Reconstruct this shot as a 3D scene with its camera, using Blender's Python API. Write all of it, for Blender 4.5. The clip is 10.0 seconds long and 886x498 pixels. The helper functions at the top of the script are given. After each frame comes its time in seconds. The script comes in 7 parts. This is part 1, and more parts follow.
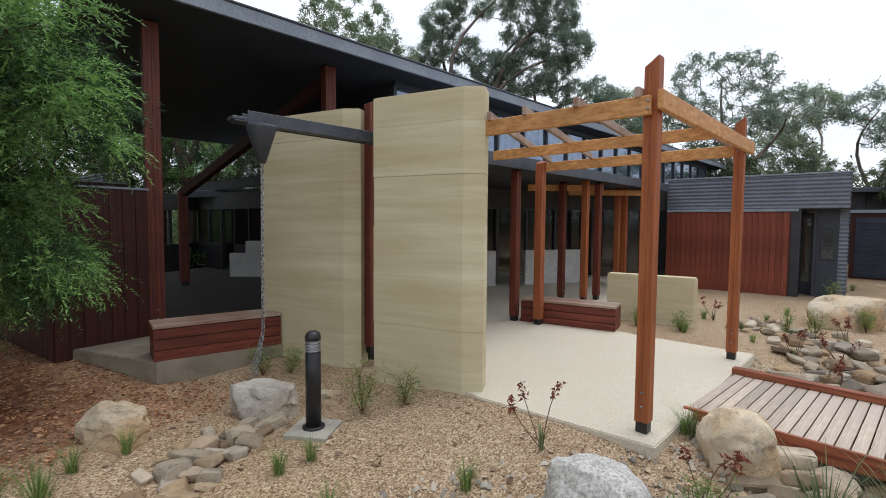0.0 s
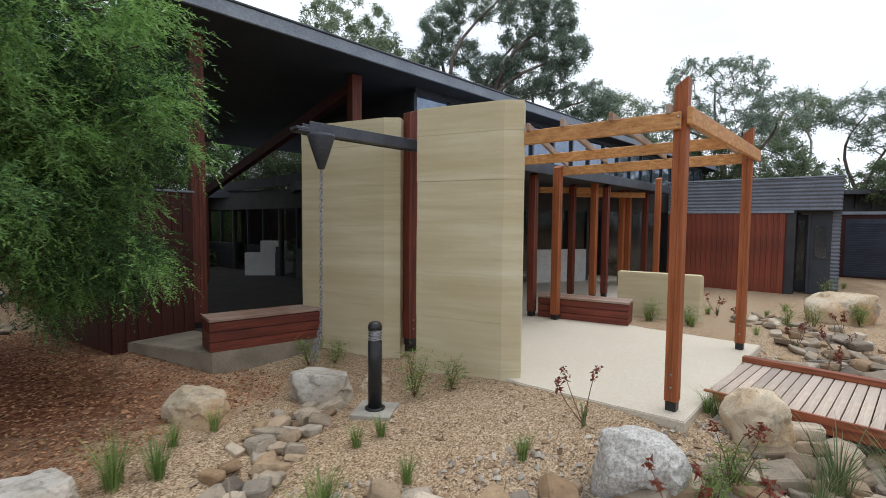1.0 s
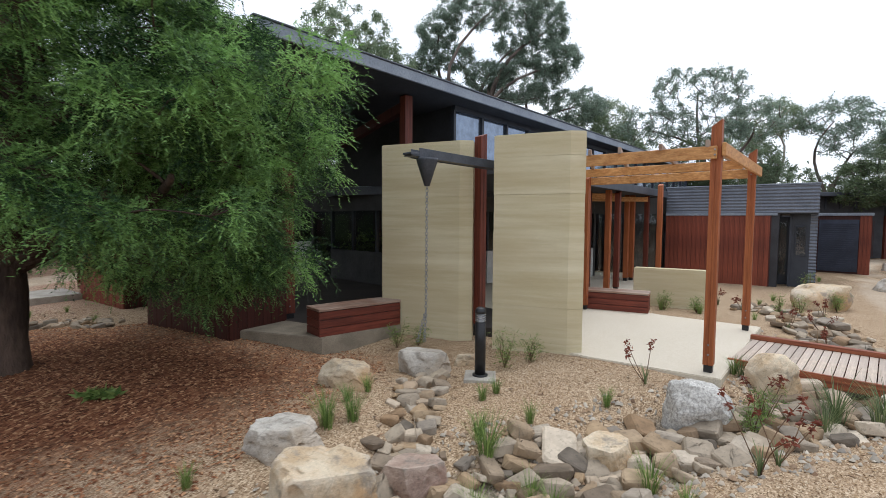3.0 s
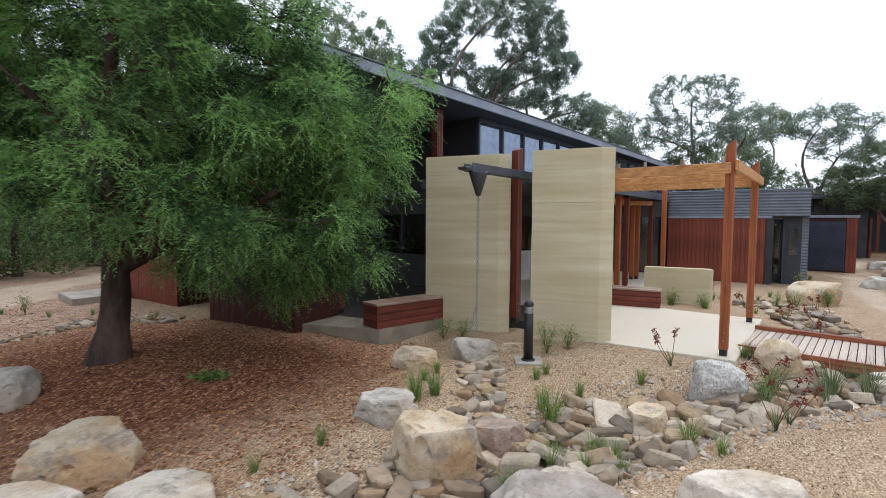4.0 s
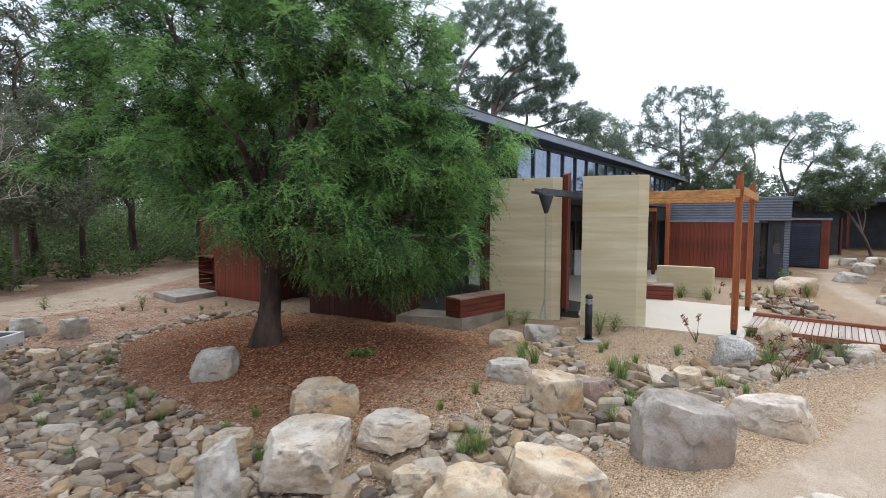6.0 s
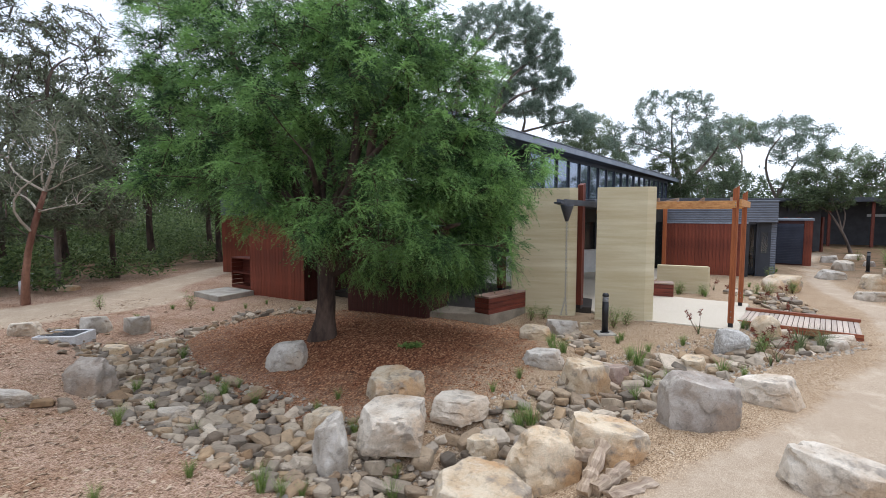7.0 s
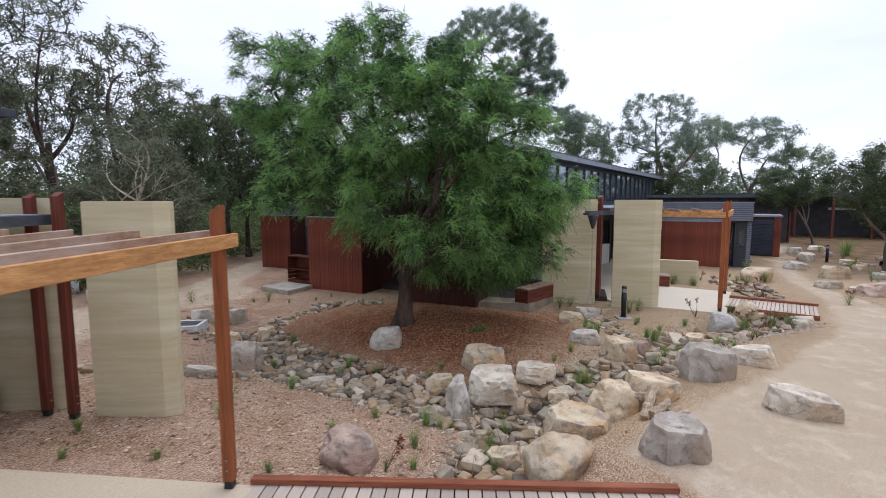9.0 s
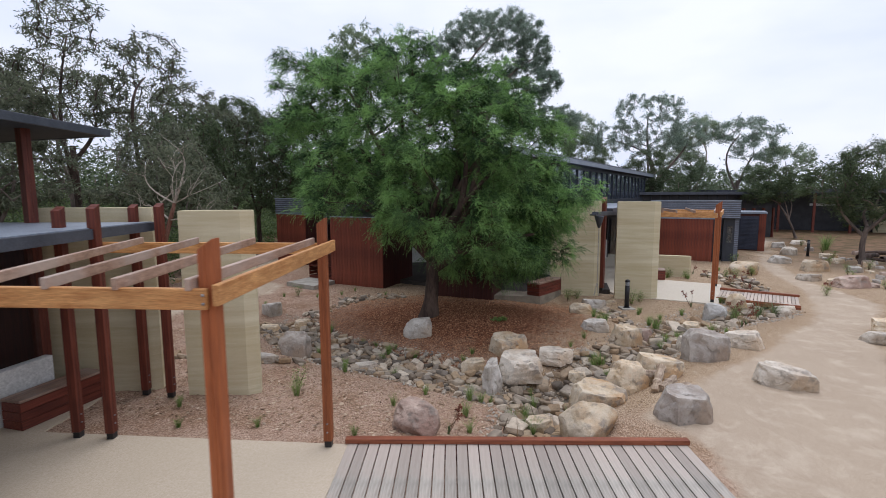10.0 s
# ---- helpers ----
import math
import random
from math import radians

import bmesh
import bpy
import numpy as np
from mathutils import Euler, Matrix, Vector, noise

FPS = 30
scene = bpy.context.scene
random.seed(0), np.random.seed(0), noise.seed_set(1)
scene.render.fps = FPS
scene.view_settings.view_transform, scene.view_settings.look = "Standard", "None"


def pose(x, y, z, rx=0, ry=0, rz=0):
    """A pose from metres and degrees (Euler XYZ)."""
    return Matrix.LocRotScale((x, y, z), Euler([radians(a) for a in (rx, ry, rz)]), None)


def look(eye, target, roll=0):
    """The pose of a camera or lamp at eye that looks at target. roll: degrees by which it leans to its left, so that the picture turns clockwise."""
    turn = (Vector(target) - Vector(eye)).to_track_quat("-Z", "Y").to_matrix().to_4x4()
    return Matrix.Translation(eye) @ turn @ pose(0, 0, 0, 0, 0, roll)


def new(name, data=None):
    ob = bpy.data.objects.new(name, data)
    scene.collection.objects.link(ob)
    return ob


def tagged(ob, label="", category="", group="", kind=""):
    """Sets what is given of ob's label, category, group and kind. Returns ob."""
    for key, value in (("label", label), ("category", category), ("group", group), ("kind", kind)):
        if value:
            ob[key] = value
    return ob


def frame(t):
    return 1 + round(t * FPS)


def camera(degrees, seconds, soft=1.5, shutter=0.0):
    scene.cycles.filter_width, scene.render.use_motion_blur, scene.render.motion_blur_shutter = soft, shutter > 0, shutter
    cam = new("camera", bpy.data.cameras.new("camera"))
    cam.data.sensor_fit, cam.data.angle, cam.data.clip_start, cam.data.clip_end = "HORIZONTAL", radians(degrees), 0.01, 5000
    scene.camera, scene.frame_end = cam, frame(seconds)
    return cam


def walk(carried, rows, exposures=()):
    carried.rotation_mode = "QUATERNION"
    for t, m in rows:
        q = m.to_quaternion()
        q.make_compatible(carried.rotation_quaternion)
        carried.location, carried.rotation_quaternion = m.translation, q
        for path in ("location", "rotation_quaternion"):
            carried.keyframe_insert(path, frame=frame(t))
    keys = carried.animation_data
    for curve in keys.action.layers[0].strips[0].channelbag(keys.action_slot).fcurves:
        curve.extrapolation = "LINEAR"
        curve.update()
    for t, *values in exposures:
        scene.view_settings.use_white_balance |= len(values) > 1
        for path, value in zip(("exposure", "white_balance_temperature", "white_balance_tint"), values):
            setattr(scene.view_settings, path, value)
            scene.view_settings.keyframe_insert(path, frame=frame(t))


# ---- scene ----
cam = camera(85.9, 10.0, soft=0.78, shutter=0.4)
PATH = [
    (0, (0.692, 1.477, 1.718), (-0.05, 3.33, 1.604), 0.4),
    (0.5, (0.509, 1.203, 1.716), (-0.214, 3.064, 1.600), 0.45),
    (1, (0.348, 0.852, 1.724), (-0.361, 2.719, 1.611), 0.5),
    (1.5, (0.145, 0.482, 1.718), (-0.547, 2.355, 1.605), 0.5),
    (2, (-0.058, 0.099, 1.736), (-0.725, 1.981, 1.62), 0.5),
    (3.5, (-0.741, -1.306, 1.859), (-1.349, 0.595, 1.741), 0.3),
    (4, (-1.033, -1.897, 1.888), (-1.624, 0.01, 1.771), 0.3),
    (4.5, (-1.299, -2.473, 1.93), (-1.879, -0.563, 1.808), 0.3),
    (5, (-1.577, -3.069, 1.988), (-2.136, -1.153, 1.866), 0.2),
    (5.5, (-1.859, -3.675, 2.074), (-2.404, -1.755, 1.949), 0.1),
    (6, (-2.163, -4.309, 2.182), (-2.686, -2.383, 2.051), 0.1),
    (7.5, (-3.125, -6.333, 2.591), (-3.579, -4.392, 2.43), 0.0),
    (8, (-3.469, -7.014, 2.739), (-3.899, -5.068, 2.566), 0.0),
    (8.5, (-3.815, -7.706, 2.896), (-4.223, -5.757, 2.709), -0.1),
    (9, (-4.147, -8.405, 3.042), (-4.534, -6.453, 2.839), -0.1),
    (9.5, (-4.483, -9.091, 3.171), (-4.85, -7.137, 2.953), -0.2),
    (10, (-4.84, -9.778, 3.293), (-5.18, -7.821, 3.065), -0.2),
]
walk(cam, [(t, look(eye, target, roll)) for t, eye, target, roll in PATH],
     [(0, -0.20, 6300, 10), (2, -0.14, 6280, 10), (4.5, 0.02, 6060, 12), (6, 0.03, 6030, 12), (8.5, -0.11, 6040, 15), (10, -0.34, 6080, 16)])

# ---- daylight: a bright overcast sky ----
SUN_ELEVATION, SUN_TURN = 74.0, 20.0
world = bpy.data.worlds.new("overcast_sky")
scene.world = world
world.use_nodes = True
wn, wl = world.node_tree.nodes, world.node_tree.links
wn.clear()
sky = wn.new("ShaderNodeTexSky")
sky.sky_type, sky.sun_disc = "NISHITA", False
sky.sun_elevation, sky.sun_rotation = radians(SUN_ELEVATION), radians(SUN_TURN)
sky.air_density, sky.dust_density, sky.ozone_density = 1.0, 4.0, 1.0
grey = wn.new("ShaderNodeHueSaturation")
grey.inputs["Saturation"].default_value = 0.18
cloud_at = wn.new("ShaderNodeTexCoord")
cloud = wn.new("ShaderNodeTexNoise")
cloud.inputs["Scale"].default_value, cloud.inputs["Detail"].default_value = 2.2, 5.0
cloud_map = wn.new("ShaderNodeMapping")
cloud_map.inputs["Scale"].default_value = (1, 1, 3)
veil = wn.new("ShaderNodeMixRGB")
veil.inputs["Fac"].default_value = 0.85
cloud_ramp = wn.new("ShaderNodeValToRGB")
cloud_ramp.color_ramp.elements[0].position, cloud_ramp.color_ramp.elements[0].color = 0.30, (8.9, 9.75, 11.4, 1)
cloud_ramp.color_ramp.elements[1].position, cloud_ramp.color_ramp.elements[1].color = 0.58, (11.2, 11.65, 12.3, 1)
bg = wn.new("ShaderNodeBackground")
bg.inputs["Strength"].default_value = 0.119
out = wn.new("ShaderNodeOutputWorld")
wl.new(sky.outputs["Color"], grey.inputs["Color"])
wl.new(cloud_at.outputs["Generated"], cloud_map.inputs["Vector"])
wl.new(cloud_map.outputs["Vector"], cloud.inputs["Vector"])
wl.new(cloud.outputs["Fac"], cloud_ramp.inputs["Fac"])
wl.new(grey.outputs["Color"], veil.inputs["Color1"])
wl.new(cloud_ramp.outputs["Color"], veil.inputs["Color2"])
wl.new(veil.outputs["Color"], bg.inputs["Color"])
wl.new(bg.outputs["Background"], out.inputs["Surface"])

sun = new("sun", bpy.data.lights.new("sun", "SUN"))
sun.data.energy, sun.data.angle, sun.data.color = 1.5, radians(36), (1.0, 0.985, 0.965)
sun_a, sun_e = radians(SUN_TURN), radians(SUN_ELEVATION)
sun_from = Vector((math.sin(sun_a) * math.cos(sun_e), math.cos(sun_a) * math.cos(sun_e), math.sin(sun_e)))
sun.matrix_world = look(sun_from * 60, (0, 0, 0))

# ---- materials ----
def lin(r, g, b):
    """0..255 display colour to a linear base colour."""
    return tuple((v / 255 / 12.92 if v <= 10 else ((v / 255 + 0.055) / 1.055) ** 2.4) for v in (r, g, b)) + (1.0,)


def mix_rgb(nt, fac, a, b, kind="MIX"):
    n = nt.nodes.new("ShaderNodeMixRGB")
    n.blend_type = kind
    for socket, value in zip(n.inputs, (fac, a, b)):
        if hasattr(value, "links"):
            nt.links.new(value, socket)
        else:
            socket.default_value = value
    return n.outputs[0]


def ramp(nt, fac, *stops):
    n = nt.nodes.new("ShaderNodeValToRGB")
    els = n.color_ramp.elements
    while len(els) < len(stops):
        els.new(0.5)
    for e, (p, c) in zip(els, stops):
        e.position, e.color = p, c if not isinstance(c, (int, float)) else (c, c, c, 1)
    nt.links.new(fac, n.inputs[0])
    return n.outputs[0]


def tex(nt, scale, detail=4.0, rough=0.6, stretch=(1, 1, 1), kind="noise", where="Object", turn=0.0, seed=0.0):
    co = nt.nodes.new("ShaderNodeTexCoord")
    mp = nt.nodes.new("ShaderNodeMapping")
    mp.inputs["Scale"].default_value = stretch
    mp.inputs["Rotation"].default_value = (0, 0, turn)
    mp.inputs["Location"].default_value = (seed, seed, seed)
    if where == "World":
        geo = nt.nodes.new("ShaderNodeNewGeometry")
        nt.links.new(geo.outputs["Position"], mp.inputs["Vector"])
    else:
        nt.links.new(co.outputs[where], mp.inputs["Vector"])
    if kind == "noise":
        n = nt.nodes.new("ShaderNodeTexNoise")
        n.inputs["Detail"].default_value, n.inputs["Roughness"].default_value = detail, rough
        o = "Fac"
    elif kind == "voronoi":
        n = nt.nodes.new("ShaderNodeTexVoronoi")
        o = "Distance"
    elif kind == "cells":
        n = nt.nodes.new("ShaderNodeTexVoronoi")
        o = "Color"
    n.inputs["Scale"].default_value = scale
    nt.links.new(mp.outputs["Vector"], n.inputs["Vector"])
    return n.outputs[o]


def bump(nt, bsdf, height, strength=0.3, dist=0.01):
    b = nt.nodes.new("ShaderNodeBump")
    b.inputs["Strength"].default_value, b.inputs["Distance"].default_value = strength, dist
    nt.links.new(height, b.inputs["Height"])
    nt.links.new(b.outputs["Normal"], bsdf.inputs["Normal"])


def blank(name, rough=0.7, metal=0.0, spec=0.5):
    m = bpy.data.materials.new(name)
    m.use_nodes = True
    nt = m.node_tree
    b = nt.nodes["Principled BSDF"]
    b.inputs["Roughness"].default_value, b.inputs["Metallic"].default_value = rough, metal
    b.inputs["Specular IOR Level"].default_value = spec
    return m, nt, b


def per_object(nt):
    return nt.nodes.new("ShaderNodeObjectInfo").outputs["Random"]


def per_island(nt):
    return nt.nodes.new("ShaderNodeNewGeometry").outputs["Random Per Island"]


def mottled(name, a, b, scale=6.0, rough=0.8, metal=0.0, grain=80.0, bumps=0.2, depth=0.004, stretch=(1, 1, 1), vary=0.0, spec=0.4, where="Object", island=False, lo=0.38, hi=0.62):
    """A surface that drifts between two colours, with a finer grain, relief and a tone of its own for each object."""
    m, nt, bs = blank(name, rough, metal, spec)
    big = tex(nt, scale, 5, 0.6, stretch, where=where)
    fine = tex(nt, grain, 3, 0.6, stretch, where=where)
    c = mix_rgb(nt, ramp(nt, big, (lo, 0), (hi, 1)), a, b)
    c = mix_rgb(nt, 1.0, c, ramp(nt, fine, (0.25, 0.72), (0.75, 1.25)), "MULTIPLY")
    if vary:
        c = mix_rgb(nt, 1.0, c, ramp(nt, per_island(nt) if island else per_object(nt), (0, 1 - vary), (1, 1 + vary)), "MULTIPLY")
    nt.links.new(c, bs.inputs["Base Color"])
    if bumps:
        bump(nt, bs, fine, bumps, depth)
    return m


def timber_mat(name, a, b, rough=0.55, vary=0.18, along="z", grain=1.0, island=False, spec=0.35, weather=0.0):
    """Oiled or weathered hardwood with long grain."""
    m, nt, bs = blank(name, rough, 0.0, spec)
    st = {"x": (0.35, 9, 9), "y": (9, 0.35, 9), "z": (9, 9, 0.35)}[along]
    g = tex(nt, 3.2 * grain, 6, 0.62, st)
    fine = tex(nt, 16 * grain, 4, 0.6, st)
    patch = tex(nt, 1.4, 3, 0.5)
    c = mix_rgb(nt, ramp(nt, g, (0.35, 0), (0.66, 1)), a, b)
    c = mix_rgb(nt, 1.0, c, ramp(nt, fine, (0.3, 0.78), (0.7, 1.18)), "MULTIPLY")
    c = mix_rgb(nt, 1.0, c, ramp(nt, patch, (0.3, 0.85), (0.7, 1.12)), "MULTIPLY")
    if weather:
        c = mix_rgb(nt, ramp(nt, patch, (0.42, 0), (0.62, weather)), c, lin(170, 156, 144))
    c = mix_rgb(nt, 1.0, c, ramp(nt, per_island(nt) if island else per_object(nt), (0, 1 - vary), (1, 1 + vary)), "MULTIPLY")
    nt.links.new(c, bs.inputs["Base Color"])
    bump(nt, bs, fine, 0.25, 0.002)
    return m


def leaf_mat(name, dark, light, rough=0.55, thin=0.38, tufts=False):
    m, nt, bs = blank(name, rough, 0.0, 0.3)
    big = tex(nt, 1.3, 4, 0.55, where="World")
    k = mix_rgb(nt, 0.5, big, per_island(nt))
    if tufts:
        tone = nt.nodes.new("ShaderNodeAttribute")
        tone.attribute_name = "tuft"
        k = mix_rgb(nt, 0.6, k, tone.outputs["Fac"])
    c = mix_rgb(nt, ramp(nt, k, (0.28, 0), (0.72, 1)), dark, light)
    nt.links.new(c, bs.inputs["Base Color"])
    tr = nt.nodes.new("ShaderNodeBsdfTranslucent")
    nt.links.new(c, tr.inputs["Color"])
    mx = nt.nodes.new("ShaderNodeMixShader")
    mx.inputs[0].default_value = thin
    nt.links.new(bs.outputs[0], mx.inputs[1])
    nt.links.new(tr.outputs[0], mx.inputs[2])
    nt.links.new(mx.outputs[0], nt.nodes["Material Output"].inputs["Surface"])
    return m


POST = timber_mat("oiled_spotted_gum_post", lin(138, 76, 44), lin(168, 98, 57))
POST_DARK = timber_mat("dark_red_hardwood_post", lin(80, 38, 30), lin(118, 60, 44))
BEAM = timber_mat("honey_hardwood_beam", lin(184, 126, 74), lin(222, 168, 108), along="x")
BEAM_ACROSS = timber_mat("honey_hardwood_edge_beam", lin(184, 126, 74), lin(222, 168, 108), along="y")
BATTEN = timber_mat("greyed_hardwood_batten", lin(140, 112, 94), lin(176, 146, 124), along="y", weather=0.7)
BENCHWOOD = timber_mat("merbau_bench_slat", lin(86, 40, 31), lin(122, 60, 45), along="x")
BENCHTOP = timber_mat("greyed_bench_top", lin(124, 96, 82), lin(160, 128, 108), along="x", weather=0.5)
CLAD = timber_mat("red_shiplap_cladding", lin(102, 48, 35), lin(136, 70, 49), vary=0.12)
# the red cladding again, with tree and roof shade put into its base colour
CLAD_SHADED = timber_mat("shaded_red_cladding", lin(52, 24, 20), lin(74, 35, 28), vary=0.12)
DECK = timber_mat("weathered_deck_board", lin(148, 141, 130), lin(182, 175, 163), along="y", vary=0.2, weather=0.8)
DECKRED = timber_mat("new_deck_board", lin(172, 152, 134), lin(212, 196, 178), along="y", vary=0.2, weather=0.8)
RAILWOOD = timber_mat("deck_kerb_rail", lin(112, 58, 40), lin(156, 92, 62), along="x")
STEEL = mottled("charcoal_painted_steel", lin(62, 66, 74), lin(74, 78, 86), 3, 0.42, 0.0, 40, 0.05)
FASCIA = mottled("blue_grey_fascia_metal", lin(124, 132, 144), lin(140, 148, 158), 1.5, 0.4, 0.0, 30, 0.03)
SOFFIT = mottled("dark_grey_soffit_lining", lin(52, 54, 58), lin(62, 64, 68), 0.8, 0.75, 0.0, 20, 0.05)
CORR = mottled("grey_corrugated_steel", lin(100, 106, 117), lin(114, 120, 131), 1.2, 0.4, 0.2, 30, 0.05)
GALV = mottled("galvanised_chain", lin(128, 130, 134), lin(168, 170, 174), 30, 0.4, 0.8, 90, 0.1)
BLACK = mottled("black_powder_coat", lin(32, 32, 34), lin(42, 42, 44), 6, 0.4, 0.0, 60, 0.05)
CONC = mottled("grey_concrete", lin(150, 144, 134), lin(176, 170, 158), 3, 0.9, 0.0, 90, 0.25)
PLINTH = mottled("brownish_concrete", lin(128, 119, 104), lin(154, 143, 126), 2.2, 0.9, 0.0, 90, 0.25)
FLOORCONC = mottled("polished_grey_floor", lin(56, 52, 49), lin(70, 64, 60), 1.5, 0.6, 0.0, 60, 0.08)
RENDER_WHITE = mottled("pale_painted_wall", lin(196, 196, 192), lin(212, 212, 208), 1.5, 0.8, 0.0, 30, 0.06)
RENDER_GREY = mottled("grey_painted_wall", lin(66, 66, 66), lin(78, 77, 76), 1.5, 0.8, 0.0, 30, 0.06)
DARKJOINERY = mottled("dark_joinery", lin(44, 44, 48), lin(56, 56, 60), 2, 0.5, 0.0, 40, 0.05)
DARKFRAME = mottled("charcoal_window_frame", lin(48, 52, 60), lin(58, 62, 70), 2, 0.45, 0.0, 40, 0.03)
LOUVRE = mottled("blue_black_louvre", lin(44, 50, 66), lin(56, 62, 78), 2, 0.45, 0.0, 40, 0.03)
WHITE = mottled("white_plastic", lin(205, 206, 208), lin(222, 222, 222), 4, 0.5, 0.0, 40, 0.02)
BARK = mottled("dark_fissured_bark", lin(58, 47, 41), lin(92, 76, 66), 5, 0.95, 0.0, 26, 0.9, 0.03, (1, 1, 0.25))
BARK_PALE = mottled("pale_smooth_gum_bark", lin(150, 138, 124), lin(196, 186, 172), 1.6, 0.8, 0.0, 20, 0.3, 0.01, (1, 1, 0.4))
BARK_GREY = mottled("grey_brown_gum_bark", lin(86, 76, 70), lin(126, 112, 102), 2.2, 0.9, 0.0, 20, 0.6, 0.02, (1, 1, 0.3))


def glass_mat():
    m, nt, b = blank("dark_window_glass", 0.03, 0.0, 0.6)
    b.inputs["Base Color"].default_value = (0.9, 0.95, 0.95, 1)
    b.inputs["Transmission Weight"].default_value = 1.0
    b.inputs["IOR"].default_value = 1.45
    return m


GLASS = glass_mat()
HIGHGLASS = mottled("pale_blue_reflective_glazing", lin(120, 132, 150), lin(132, 144, 160), 1.0, 0.04, 0.75, 5, 0.0)


def rammed_mat():
    """Rammed earth: pale ochre lifts with soft horizontal bands, fine aggregate and a few stains."""
    m, nt, b = blank("pale_rammed_earth", 0.92, 0.0, 0.2)
    band = tex(nt, 2.2, 5, 0.6, (0.20, 0.20, 3.4))
    soft = tex(nt, 1.1, 3, 0.5, (0.7, 0.7, 1.6), seed=4.0)
    grain = tex(nt, 160, 2, 0.7)
    pit = tex(nt, 60, 2, 0.5, kind="voronoi")
    c = mix_rgb(nt, ramp(nt, band, (0.36, 0), (0.66, 1)), lin(200, 188, 153), lin(220, 211, 182))
    c = mix_rgb(nt, ramp(nt, soft, (0.40, 0), (0.68, 0.55)), c, lin(196, 181, 146))
    c = mix_rgb(nt, ramp(nt, tex(nt, 1.5, 6, 0.65, (0.35, 0.35, 4.5), seed=9.0), (0.51, 0), (0.68, 0.42)), c, lin(184, 167, 129))
    c = mix_rgb(nt, 1.0, c, ramp(nt, grain, (0.3, 0.86), (0.7, 1.1)), "MULTIPLY")
    c = mix_rgb(nt, 1.0, c, ramp(nt, pit, (0.02, 0.8), (0.1, 1.0)), "MULTIPLY")
    nt.links.new(c, b.inputs["Base Color"])
    bump(nt, b, grain, 0.35, 0.004)
    return m


RAMMED = rammed_mat()


def rock_mat(name, pale, tan, rust, vary=0.14, rusty=0.5):
    """Quarried stone: pale faces, ochre and iron stains, grey lichen in patches, pale broken edges."""
    m, nt, b = blank(name, 0.9, 0.0, 0.25)
    big = tex(nt, 1.7, 6, 0.62)
    stain = tex(nt, 1.2, 6, 0.65, seed=7.0)
    patch = tex(nt, 2.6, 5, 0.7, seed=3.0)
    speck = tex(nt, 30, 5, 0.78)
    fine = tex(nt, 120, 3, 0.7)
    c = mix_rgb(nt, ramp(nt, big, (0.42, 0), (0.56, 1)), pale, tan)
    c = mix_rgb(nt, ramp(nt, stain, (0.50, 0), (0.60, rusty)), c, rust)
    c = mix_rgb(nt, ramp(nt, patch, (0.54, 0), (0.62, 0.7)), c, lin(140, 132, 122))
    c = mix_rgb(nt, ramp(nt, patch, (0.32, 0.5), (0.40, 0.0)), c, lin(216, 208, 194))
    dots = mix_rgb(nt, 1.0, ramp(nt, speck, (0.55, 0), (0.68, 0.8)), ramp(nt, big, (0.36, 0.15), (0.58, 1)), "MULTIPLY")
    c = mix_rgb(nt, dots, c, lin(84, 78, 70))
    crack = nt.nodes.new("ShaderNodeTexVoronoi")
    crack.feature = "DISTANCE_TO_EDGE"
    crack.inputs["Scale"].default_value = 2.1
    warp = nt.nodes.new("ShaderNodeMixRGB")
    warp.blend_type = "ADD"
    warp.inputs[0].default_value = 0.35
    wc = nt.nodes.new("ShaderNodeTexCoord")
    wnz = nt.nodes.new("ShaderNodeTexNoise")
    wnz.inputs["Scale"].default_value = 3.0
    nt.links.new(wc.outputs["Object"], wnz.inputs["Vector"])
    nt.links.new(wc.outputs["Object"], warp.inputs[1])
    nt.links.new(wnz.outputs["Color"], warp.inputs[2])
    nt.links.new(warp.outputs[0], crack.inputs["Vector"])
    line = ramp(nt, crack.outputs["Distance"], (0.0, 0.82), (0.014, 1.0))
    c = mix_rgb(nt, 1.0, c, line, "MULTIPLY")
    point = nt.nodes.new("ShaderNodeNewGeometry").outputs["Pointiness"]
    c = mix_rgb(nt, ramp(nt, point, (0.52, 0), (0.60, 0.4)), c, lin(214, 206, 192))
    c = mix_rgb(nt, 1.0, c, ramp(nt, per_object(nt), (0, 1 - vary), (1, 1 + vary)), "MULTIPLY")
    c = mix_rgb(nt, 1.0, c, ramp(nt, fine, (0.3, 0.8), (0.7, 1.15)), "MULTIPLY")
    nt.links.new(c, b.inputs["Base Color"])
    bump(nt, b, mix_rgb(nt, 0.45, speck, patch), 0.8, 0.03)
    return m


ROCK_TAN = rock_mat("tan_quarried_stone", lin(216, 200, 174), lin(192, 168, 136), lin(190, 144, 94))
ROCK_GREY = rock_mat("grey_quarried_stone", lin(202, 196, 186), lin(172, 163, 150), lin(172, 148, 118), rusty=0.35)
ROCK_DIM = rock_mat("mauve_grey_stone", lin(186, 178, 168), lin(156, 144, 132), lin(156, 132, 108), rusty=0.5)
ROCK_WHITE = rock_mat("whitish_quarried_stone", lin(216, 206, 190), lin(186, 171, 152), lin(188, 154, 114), rusty=0.35)
ROCK_SPECK = mottled("speckled_grey_granite", lin(206, 203, 196), lin(158, 154, 148), 42, 0.9, 0.0, 120, 0.5, 0.008, lo=0.40, hi=0.62)
ROCK_PINK = rock_mat("pinkish_brown_stone", lin(190, 168, 152), lin(160, 136, 122), lin(150, 118, 102))


